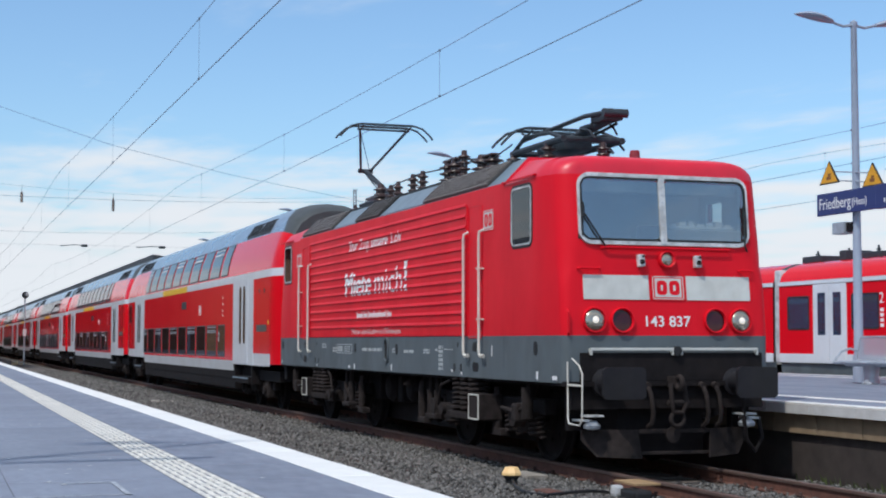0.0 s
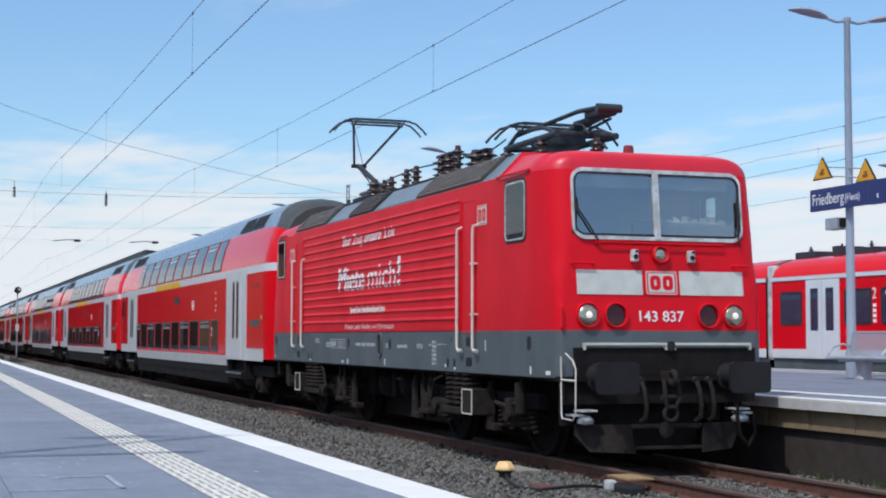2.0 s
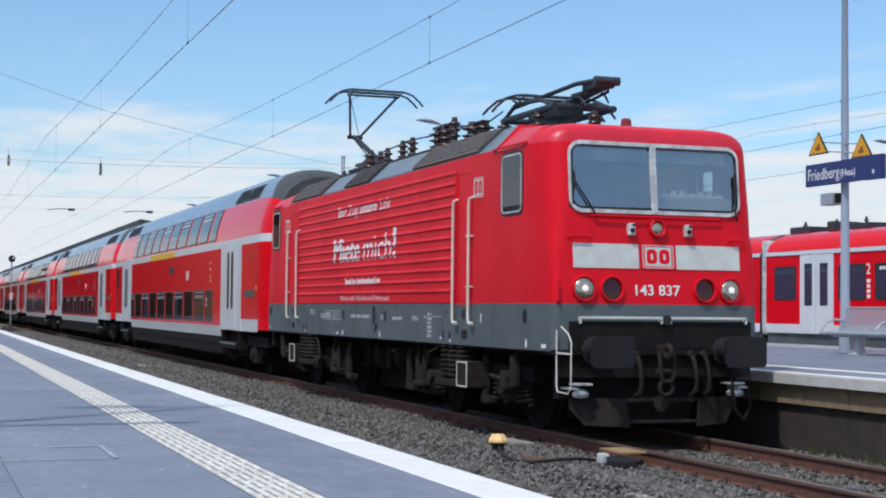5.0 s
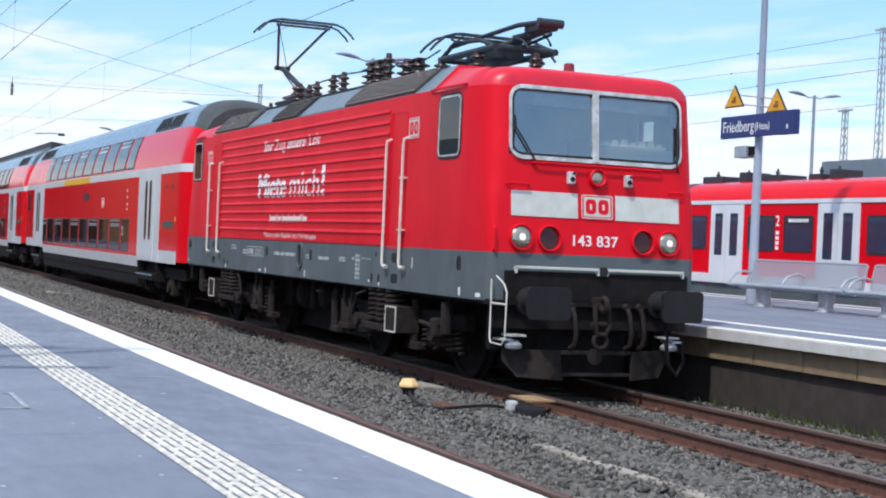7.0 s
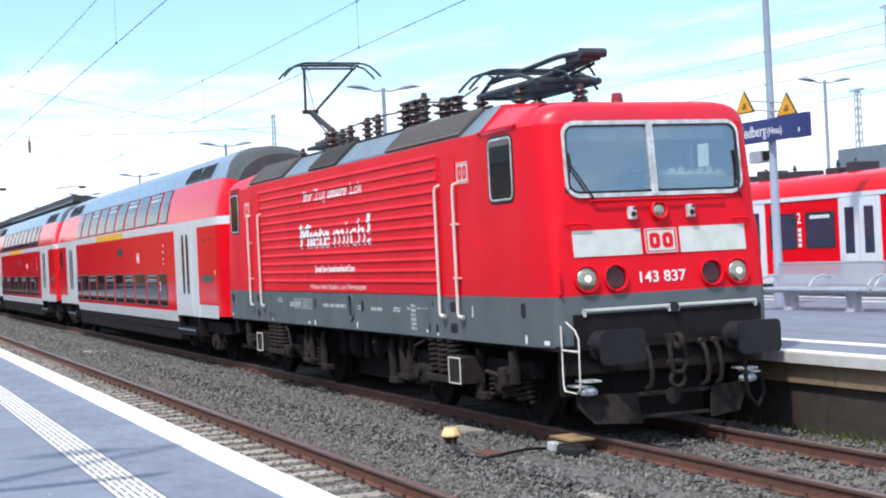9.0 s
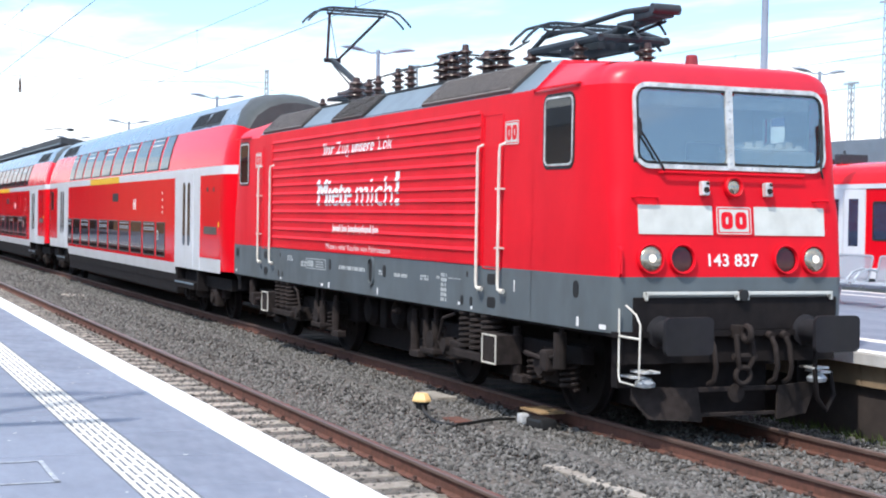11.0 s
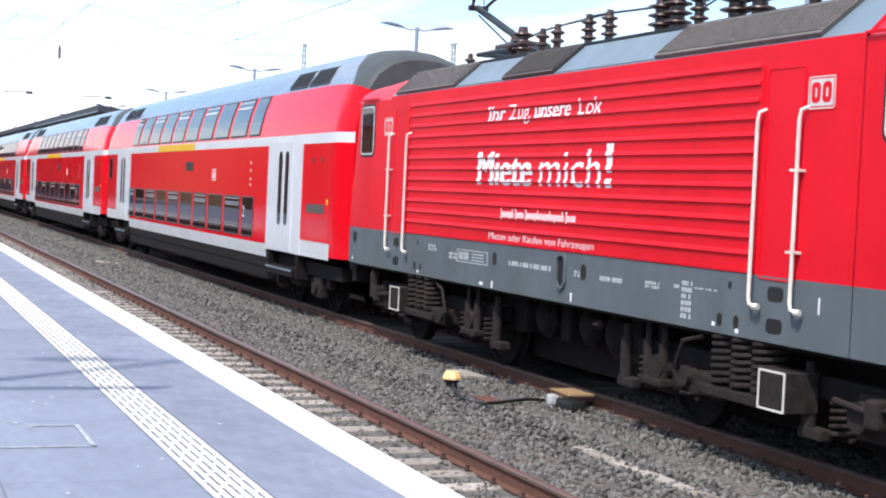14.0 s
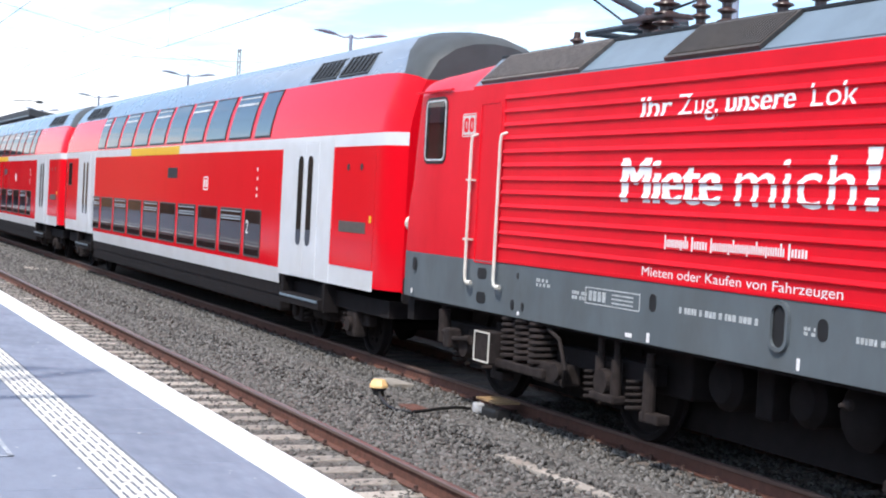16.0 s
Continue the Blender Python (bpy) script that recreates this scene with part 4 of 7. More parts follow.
    for k in range(7):
        box(bm, -0.60, -0.42, 0.2 + 0.13 * k, 0.29 + 0.13 * k, 3.02, 3.05 + 0.02 * (k % 3), 0.008)
    part("instrument_panel", bm, SEATGREEN, L, "pale green instrument panel")
    bm = bmesh.new()
    for x0, x1, z0, z1 in ((-1.86, -1.66, 2.74, 3.60), (-1.22, -0.80, 2.74, 3.60), (-1.66, -1.22, 2.74, 2.99), (-1.66, -1.22, 3.43, 3.60)):
        box(bm, x0, x1, 1.40, 1.43, z0, z1)
    part("window_lining", bm, GLASSGREEN, L, "pale lining round the far cab window")
    bm = bmesh.new()
    box(bm, -1.62, -1.14, 0.30, 0.80, 2.25, 2.40, 0.05)
    box(bm, -1.66, -1.54, 0.32, 0.78, 2.40, 3.12, 0.05)
    box(bm, -1.42, -1.34, 0.51, 0.59, 1.70, 2.26)
    part("driver_seat", bm, CABDARK, L, "dark driver seat")
    # pane of the far side window, where the bright sky shows through
    bm = bmesh.new()
    frame_ring(bm, Matrix.Rotation(math.pi, 4, "Z") @ side(1.31, -W, 3.165), 0.75, 0.83, 0.12, 0.06, 0.012)
    fw = part("cab_side_window", bm, ALU, L, "far cab side window with pale frame")
    bm = bmesh.new()
    plate(bm, Matrix.Rotation(math.pi, 4, "Z") @ side(1.31, -W, 3.165), 0.66, 0.74, 0.06, 0.006)
    o = part("pane", bm, glass("clear side glass", clear=0.96, dark=(0.03, 0.036, 0.044), ior=1.3), fw)
    o.visible_shadow = False
    # wipers
    for a, b, c in (((-1.00, -0.44), (-1.14, -0.05), (-0.90, -0.36)), ((0.98, -0.44), (1.12, 0.0), (0.98, -0.30))):
        bm = bmesh.new()
        tube(bm, [MW @ Vector((a[0] + 0.16, a[1] - 0.06, 0.03)), MW @ Vector((a[0] + 0.12, a[1], 0.06)), MW @ Vector((b[0], b[1], 0.055))], 0.012, 6)
        box(bm, b[0] - 0.02, b[0] + 0.02, b[1] - 0.07, b[1] + 0.07, 0.035, 0.065, turn=MW)
        tube(bm, [MW @ Vector((b[0] - 0.01, b[1] - 0.30, 0.034)), MW @ Vector((b[0] + 0.02, b[1] + 0.12, 0.034))], 0.009, 5)
        part("wiper", bm, RUBBER, L, "black windscreen wiper")
    # white bars, number, lamps
    for y0, y1 in ((-1.15, -0.255), (0.265, 1.17)):
        bm = bmesh.new()
        plate(bm, F((y0 + y1) / 2, 2.215, 0.002), y1 - y0, 0.305, 0.004, 0.004)
        part("white_bar", bm, BARWHITE, L, "weathered white warning bar")
    plate_sign(F(0.01, 2.215, 0.002), 0.46, 0.315)
    number = words("running_number", "143 837", F(-0.315, 1.735, 0.008), 0.185, LETTER, L, width=0.62, depth=0.002, bold=0.002)
    single_letters([number], "digit", L)
    for y, kind in ((-1.02, 1), (1.01, 1), (-0.64, 0), (0.65, 0)):
        M = F(y, 1.805, 0.0)
        c = M @ Vector((0, 0, 0)); ax = (M.to_3x3() @ Vector((0, 0, 1)))
        bm = bmesh.new()
        lathe(bm, [(0.162, -0.03), (0.162, 0.030), (0.154, 0.044), (0.142, 0.042), (0.135, 0.02), (0.132, 0.0)], c, ax, 28)
        lamp = part("headlight" if kind else "tail_light", bm, RED, L, "round lamp in a red rim", smooth=True)
        bm = bmesh.new()
        if kind:
            lathe(bm, [(0.134, 0.022), (0.120, 0.040), (0.07, 0.055), (0.01, 0.060)], c, ax, 24)
            part("lens", bm, REFLECT, lamp, "clear reflecting lens", smooth=True)
            bm = bmesh.new()
            lathe(bm, [(0.045, 0.050), (0.040, 0.064), (0.01, 0.070)], c, ax, 14)
            part("bulb", bm, LAMPON, lamp)
        else:
            lathe(bm, [(0.132, 0.006), (0.09, 0.012), (0.01, 0.014)], c, ax, 24)
            part("lens", bm, mat("dark red lens", (0.05, 0.004, 0.006), 0.15), lamp, "dark red tail lens", smooth=True)
    M = F(0.0, 2.565, 0.0)
    bm = bmesh.new()
    lathe(bm, [(0.115, -0.02), (0.115, 0.05), (0.10, 0.062), (0.085, 0.05), (0.08, 0.02)], M.translation, M.to_3x3() @ Vector((0, 0, 1)), 22)
    lamp = part("top_headlight", bm, RED, L, smooth=True)
    bm = bmesh.new()
    lathe(bm, [(0.082, 0.03), (0.05, 0.05), (0.01, 0.055)], M.translation, M.to_3x3() @ Vector((0, 0, 1)), 18)
    part("lens", bm, REFLECT, lamp, smooth=True)
    for y in (-0.37, 0.42):
        M = F(y, 2.545, 0.0)
        bm = bmesh.new()
        box(bm, -0.045, 0.045, -0.075, 0.075, 0, 0.075, 0.012, turn=M)
        lamp = part("marker_lamp", bm, ALU, L, "small grey marker lamp")
        bm = bmesh.new()
        cyl(bm, M @ Vector((0.0, -0.02, 0.07)), M @ Vector((0.0, -0.02, 0.09)), 0.032, seg=10)
        cyl(bm, M @ Vector((0.02, 0.05, 0.07)), M @ Vector((0.02, 0.05, 0.085)), 0.018, seg=8)
        part("lens", bm, GREASE, lamp)
    for y0, y1, z in ((-0.90, 0.90, 2.70), (-1.22, -0.92, 2.44), (1.02, 1.22, 2.44)):
        bm = bmesh.new()
        M0, M1 = F(y0, z), F(y1, z)
        tube(bm, [M0 @ Vector((0, 0, 0)), M0 @ Vector((0.03, 0, 0.05)), M1 @ Vector((-0.03, 0, 0.05)), M1 @ Vector((0, 0, 0))], 0.014, 6)
        part("grab_bar", bm, RED, L, smooth=True)
    for y0, y1 in ((-1.10, 0.03), (0.13, 1.22)):
        bm = bmesh.new()
        box(bm, -0.06, -0.03, y0, y1, 1.435, 1.470, 0.006)
        box(bm, -0.10, -0.03, y0, y0 + 0.022, 1.38, 1.465, 0.004)
        box(bm, -0.10, -0.03, y1 - 0.022, y1, 1.38, 1.465, 0.004)
        part("uncoupling_handrail", bm, BARWHITE, L, "white handrail across the front")
    bm = bmesh.new()
    cyl(bm, (-0.08, 0.08, 1.43), (-0.02, 0.08, 1.43), 0.06, seg=14)
    part("socket_cap", bm, RUBBER, L, "black round socket cap")
    bm = bmesh.new()
    tube(bm, [(nose_x(1.75) - 0.02, -1.36, 1.62), (nose_x(1.8) + 0.05, -1.38, 1.66), (nose_x(1.9) + 0.05, -1.38, 1.90), (nose_x(1.9) - 0.04, -1.36, 1.94)], 0.014, 6)
    part("grab_bar", bm, RED, L, smooth=True)
    # front beam, buffers, coupling, hoses
    for end in (1, -1):
        X = (lambda x: x - 0.12) if end > 0 else (lambda x: -15.48 - x)
        bm = bmesh.new()
        box(bm, min(X(0.0), X(-0.2)), max(X(0.0), X(-0.2)), -1.32, 1.32, 0.72, 1.10)
        box(bm, min(X(0.05), X(-0.1)), max(X(0.05), X(-0.1)), -1.22, 1.30, 1.06, 1.41, 0.01)
        beam = part("buffer_beam", bm, DARK, L, "black buffer beam")
        for s in (-1, 1):
            bm = bmesh.new()
            lathe(bm, [(0.17, 0), (0.17, 0.06), (0.125, 0.08), (0.12, 0.34), (0.095, 0.35), (0.09, 0.55), (0.12, 0.57)], (X(0.0), s * 0.9, 1.05), (end, 0, 0), 18)
            buf = part("buffer", bm, BUFFER, L, "dark steel buffer with rectangular plate", smooth=True)
            bm = bmesh.new()
            plate(bm, nose(X(0.56), s * 0.9, 1.05) if end > 0 else nose(-16.08, s * 0.9, 1.05), 0.56, 0.38, 0.06, 0.05)
            part("buffer_plate", bm, BUFFER, buf)
        bm = bmesh.new()
        box(bm, min(X(0.0), X(0.22)), max(X(0.0), X(0.22)), -0.05, 0.05, 0.98, 1.12, 0.01)
        ring(bm, (X(0.28), 0, 1.04), (0, 1, 0), 0.075, 0.035, 16)
        tube(bm, [(X(0.22), -0.09, 1.03), (X(0.27), -0.10, 0.80), (X(0.24), -0.06, 0.68), (X(0.24), 0.06, 0.68), (X(0.27), 0.10, 0.80), (X(0.22), 0.09, 1.03)], 0.03, 8)
        cyl(bm, (X(0.24), -0.14, 0.80), (X(0.24), 0.14, 0.80), 0.035, seg=8)
        ring(bm, (X(0.22), 0, 0.60), (1, 0, 0), 0.09, 0.028, 14)
        part("coupling", bm, GREASE, L, "screw coupling hanging from its hook", smooth=True)
        for y in ((0.40, 0.58, -0.36) if end > 0 else (0.3,)):
            bm = bmesh.new()
            tube(bm, [(X(0.0), y, 1.0), (X(0.12), y, 1.02), (X(0.2), y + 0.01, 0.9), (X(0.22), y + 0.03, 0.68), (X(0.18), y + 0.03, 0.55), (X(0.10), y + 0.01, 0.5)], 0.028, 8)
            cyl(bm, (X(0.09), y, 1.01), (X(0.16), y, 1.0), 0.045, seg=10)
            part("brake_hose", bm, GREASE, L, "hanging rubber brake hose", smooth=True)
    # track clearing plates joined by a bar, step frame, sensor caps
    for s in (-1, 1):
        bm = bmesh.new()
        m = [(0.02, s * 0.50, 0.47), (0.06, s * 0.46, 0.12), (-0.14, s * 0.98, 0.14), (-0.24, s * 1.14, 0.34), (-0.24, s * 1.14, 0.47)]
        vs = [bm.verts.new(p) for p in m]
        bm.faces.new(vs)
        r = bmesh.ops.extrude_face_region(bm, geom=list(bm.faces))
        bmesh.ops.translate(bm, verts=[g for g in r["geom"] if isinstance(g, bmesh.types.BMVert)], vec=(-0.03, 0, 0))
        bmesh.ops.recalc_face_normals(bm, faces=bm.faces)
        part("rail_guard", bm, GREASE, L, "dusty brown track clearing plate")
        y = s * 1.19
        bm = bmesh.new()
        box(bm, -0.32, -0.04, y - 0.10 * s, y + 0.04 * s, 0.575, 0.60, 0.006)
        box(bm, -0.24, 0.02, y + 0.24 * -s, y - 0.03 * s, 0.63, 0.655, 0.006)
        part("step_board", bm, ALU, L, "pale worn step board")
        bm = bmesh.new()
        lathe(bm, [(0.02, 0), (0.10, 0.02), (0.11, 0.06), (0.06, 0.11), (0.02, 0.12)], (-0.08, y - 0.12 * s, 0.47), (0, 0, 1), 14)
        part("sensor_cap", bm, GALV, L, "pale round sensor cap", smooth=True)
        bm = bmesh.new()
        box(bm, -0.46, -0.34, s * 1.0, s * 1.26, 0.45, 1.04, 0.01)
        part("step_bracket", bm, DARK, L)
        if s < 0:
            continue
        bm = bmesh.new()
        tube(bm, [(-0.10, s * 0.98, 1.0), (0.0, s * 0.99, 0.9), (0.0, s * 0.98, 0.62), (0.0, s * 1.02, 0.32), (0.0, s * 1.14, 0.18), (-0.03, s * 1.26, 0.34), (-0.08, s * 1.24, 0.60)], 0.028, 8)
        part("side_hose", bm, DARK, L, "black hose loop", smooth=True)
    y = -1.40
    bm = bmesh.new()
    tube(bm, [(-0.06, y, 1.30), (-0.05, y, 0.62), (-0.02, y, 0.56), (0.28, y, 0.55), (0.36, y, 0.62), (0.37, y, 1.16), (0.28, y, 1.26), (0.06, y + 0.01, 1.34)], 0.0105, 8)
    tube(bm, [(-0.05, y, 1.02), (0.37, y, 1.02)], 0.013, 8)
    part("step_frame", bm, HANDRAIL, L, "pale tubular step frame", smooth=True)
    bm = bmesh.new()
    box(bm, -0.06, -0.02, -0.50, 0.50, 0.42, 0.47, 0.008)
    box(bm, -0.06, -0.02, -0.50, 0.50, 0.16, 0.20, 0.008)
    lathe(bm, [(0.02, 0), (0.10, 0.01), (0.10, 0.03), (0.02, 0.04)], (-0.04, 0.0, 0.40), (1, 0, 0), 14)
    part("guard_bar", bm, GREASE, L, "dusty bar between the clearing plates")
    return L


def pantograph_up(L):
    bm = bmesh.new()
    x0 = -12.05
    for y in (-0.42, 0.42):
        tube(bm, [(x0 - 0.6, y, 4.32), (x0 + 0.75, y, 4.32)], 0.035, 8)
    for x in (-0.55, 0.1, 0.7):
        tube(bm, [(x0 + x, -0.42, 4.32), (x0 + x, 0.42, 4.32)], 0.035, 8)
    cyl(bm, (x0 + 0.35, -0.3, 4.40), (x0 + 0.35, 0.3, 4.40), 0.075, seg=12)
    p = part("pantograph", bm, PANTO, L, "raised dark pantograph touching the wire", smooth=True)
    bm = bmesh.new()
    knee = (-13.75, 0, 5.16)
    tube(bm, [(x0 + 0.3, 0, 4.42), knee], 0.055, 10)
    part("lower_arm", bm, PANTO, p, smooth=True)
    bm = bmesh.new()
    tube(bm, [(x0 - 0.35, 0.12, 4.36), (-13.95, 0.10, 5.08)], 0.014, 6)
    part("guide_rod", bm, PANTO, p, smooth=True)
    bm = bmesh.new()
    for s in (-1, 1):
        tube(bm, [(knee[0], s * 0.10, knee[2]), (-12.42, s * 0.50, 5.86)], 0.026, 8)
    tube(bm, [(knee[0], -0.16, knee[2]), (knee[0], 0.16, knee[2])], 0.045, 8)
    tube(bm, [(-12.42, -0.55, 5.86), (-12.42, 0.55, 5.86)], 0.022, 8)
    tube(bm, [(knee[0], 0.1, knee[2]), (-12.42, -0.5, 5.86)], 0.008, 5)
    part("upper_arm", bm, PANTO, p, smooth=True)
    collector(p, -12.35, 5.93)
    return p


def collector(p, x, z):
    """The contact head: two strips with drooping horns."""
    for dx in (-0.18, 0.18):
        bm = bmesh.new()
        pts = [(x + dx, -0.98, z - 0.26), (x + dx, -0.90, z - 0.17), (x + dx, -0.76, z - 0.05), (x + dx, -0.60, z), (x + dx, 0.60, z), (x + dx, 0.76, z - 0.05), (x + dx, 0.90, z - 0.17), (x + dx, 0.98, z - 0.26)]
        tube(bm, pts, 0.020, 8)
        box(bm, x + dx - 0.02, x + dx + 0.02, -0.55, 0.55, z - 0.01, z + 0.025)
        part("contact_strip", bm, PANTO, p, smooth=False)
    bm = bmesh.new()
    for y in (-0.5, 0.5):
        tube(bm, [(x - 0.2, y, z - 0.03), (x, y, z - 0.08), (x + 0.2, y, z - 0.03)], 0.016, 6)
    part("head_spring", bm, PANTO, p, smooth=True)


def pantograph_down(L):
    bm = bmesh.new()
    x0 = -3.3
    for y in (-0.45, 0.45):
        tube(bm, [(x0 - 0.9, y, 4.36), (x0 + 1.0, y, 4.36)], 0.05, 8)
        tube(bm, [(x0 - 0.9, y, 4.36), (x0 - 0.4, y, 4.55), (x0 + 0.5, y, 4.50), (x0 + 1.0, y, 4.36)], 0.03, 8)
    for x in (-0.85, 0.0, 0.95):
        tube(bm, [(x0 + x, -0.45, 4.36), (x0 + x, 0.45, 4.36)], 0.05, 8)
    box(bm, x0 - 0.5, x0 + 0.5, -0.22, 0.22, 4.28, 4.46, 0.02)
    p = part("folded_pantograph", bm, PANTO, L, "folded dark pantograph on brown insulators", smooth=True)
    bm = bmesh.new()
    tube(bm, [(x0 - 0.55, 0.0, 4.42), (-1.72, 0, 4.56)], 0.055, 10)
    tube(bm, [(x0 - 0.3, 0.16, 4.38), (-1.80, 0.12, 4.52)], 0.022, 6)
    part("lower_arm", bm, PANTO, p, smooth=True)
    bm = bmesh.new()
    for s in (-1, 1):
        tube(bm, [(-1.64, s * 0.12, 4.64), (-2.2, s * 0.18, 4.66), (-3.9, s * 0.42, 4.52)], 0.034, 8)
    tube(bm, [(-1.60, -0.18, 4.63), (-1.60, 0.18, 4.63)], 0.06, 10)
    box(bm, -2.10, -1.62, -0.14, 0.14, 4.54, 4.67, 0.03)
    box(bm, -2.6, -2.2, -0.08, 0.10, 4.50, 4.58, 0.02)
    tube(bm, [(-2.1, 0.1, 4.60), (-1.85, 0.1, 4.46), (-1.75, 0.1, 4.36)], 0.015, 6)
    tube(bm, [(-2.3, -0.2, 4.50), (-2.0, -0.2, 4.44), (-1.80, -0.2, 4.30)], 0.015, 6)
    part("upper_arm", bm, PANTO, p, smooth=True)
    collector(p, -3.50, 4.63)


def insulator(bm, x, y, z0, h, r=0.085, sheds=4):
    prof = [(r * 0.55, 0)]
    for k in range(sheds):
        z = h * (k + 0.25) / sheds
        prof += [(r * 0.5, z - 0.2 * h / sheds), (r, z + 0.05 * h / sheds), (r * 0.95, z + 0.2 * h / sheds), (r * 0.5, z + 0.4 * h / sheds)]
    prof += [(r * 0.45, h), (r * 0.4, h + 0.04), (0.01, h + 0.045)]
    lathe(bm, prof, (x, y, z0), (0, 0, 1), 14)


def build_roof_gear(L):
    for x, y, h, r, n in ((-10.75, -0.55, 0.50, 0.15, 5), (-11.25, -0.45, 0.42, 0.13, 4), (-12.75, -0.5, 0.28, 0.09, 3), (-10.10, -0.55, 0.42, 0.10, 4), (-9.65, -0.55, 0.44, 0.10, 4), (-8.75, -0.55, 0.48, 0.105, 5), (-8.20, -0.55, 0.48, 0.105, 5),
                          (-7.1, -0.45, 0.52, 0.17, 5), (-6.75, -0.45, 0.52, 0.17, 5), (-6.2, -0.5, 0.60, 0.11, 6), (-5.60, -0.4, 0.46, 0.19, 4), (-5.25, -0.35, 0.44, 0.17, 4),
                          (-11.45, 0.45, 0.30, 0.11, 3), (-4.15, -0.45, 0.32, 0.12, 3), (-4.15, 0.45, 0.32, 0.12, 3), (-2.85, -0.45, 0.32, 0.12, 3), (-2.85, 0.45, 0.32, 0.12, 3), (-1.98, 0.0, 0.32, 0.10, 4)):
        bm = bmesh.new()
        insulator(bm, x, y, 4.02 if x < -2 else 3.92, h, r, n)
        part("insulator", bm, INSUL, L, "brown ribbed ceramic insulator", smooth=True)
    bm = bmesh.new()
    tube(bm, [(-11.1, -0.5, 4.36), (-10.1, -0.55, 4.45), (-9.65, -0.55, 4.47), (-8.2, -0.55, 4.50), (-7.1, -0.45, 4.48), (-6.2, -0.5, 4.52), (-5.2, -0.4, 4.40), (-4.3, -0.42, 4.52)], 0.014, 6)
    tube(bm, [(-8.75, -0.55, 4.50), (-8.2, -0.55, 4.50)], 0.02, 6)
    tube(bm, [(-7.6, -0.1, 4.56), (-7.1, -0.45, 4.55), (-6.6, -0.45, 4.52)], 0.03, 6)
    tube(bm, [(-6.2, -0.5, 4.52), (-5.9, -0.6, 4.35), (-5.6, -0.6, 4.42), (-5.35, -0.4, 4.36)], 0.012, 6)
    part("roof_cable", bm, PANTO, L, "thin roof busbar", smooth=True)
    for x0, x1, y0, y1, z0, z1 in ((-7.25, -6.6, -0.52, -0.38, 4.56, 4.61), (-5.75, -5.1, -0.45, -0.3, 4.46, 4.50), (-11.5, -10.6, -0.65, -0.3, 4.30, 4.36)):
        part("switch_gear", box(bmesh.new(), x0, x1, y0, y1, z0, z1, 0.02), INSUL, L, "dark roof switch")
    bm = bmesh.new()
    lathe(bm, [(0.10, 0), (0.10, 0.02), (0.075, 0.03), (0.065, 0.15), (0.05, 0.165), (0.02, 0.168)], (-1.02, 0.0, 3.885), (0, 0, 1), 12)
    box(bm, -1.05, -0.80, -0.10, 0.30, 3.87, 3.905)
    part("horn", bm, mat("dark red cap", (0.24, 0.02, 0.03), 0.5), L, "small dark red roof cap")


def coil(bm, x, y, z0, z1, r, t, turns):
    pts = [(x + r * math.cos(2 * math.pi * k / 12), y + r * math.sin(2 * math.pi * k / 12), z0 + (z1 - z0) * k / (12 * turns)) for k in range(12 * turns + 1)]
    tube(bm, pts, t, 6)


WHEELS = []


def wheelset(L, x, r):
    """A pair of disc wheels on an axle; it rolls."""
    o = new("wheelset")
    o.parent = L
    o.location = (x, 0, RAIL_Z + r)
    o.empty_display_size = 0.1
    for s in (-1, 1):
        bm = bmesh.new()
        a = s
        lathe(bm, [(r + 0.03, -0.03), (r + 0.03, 0.0), (r, 0.01), (r - 0.004, 0.10), (r - 0.06, 0.105), (r - 0.09, 0.06), (0.22, 0.07), (0.18, 0.12), (0.05, 0.125)], (0, s * 0.715, 0), (0, a, 0), 32)
        for k in range(8):
            an = 2 * math.pi * k / 8
            cyl(bm, (0.32 * r / 0.6 * math.cos(an), s * 0.78, 0.32 * r / 0.6 * math.sin(an)), (0.32 * r / 0.6 * math.cos(an), s * 0.80, 0.32 * r / 0.6 * math.sin(an)), 0.035, seg=8)
        part("wheel", bm, DARK, o, "dusty dark steel wheel", smooth=True)
    bm = bmesh.new()
    cyl(bm, (0, -0.9, 0), (0, 0.9, 0), 0.085, seg=14)
    part("axle", bm, DARK, o)
    WHEELS.append((o, (x, 0, RAIL_Z + r), r))


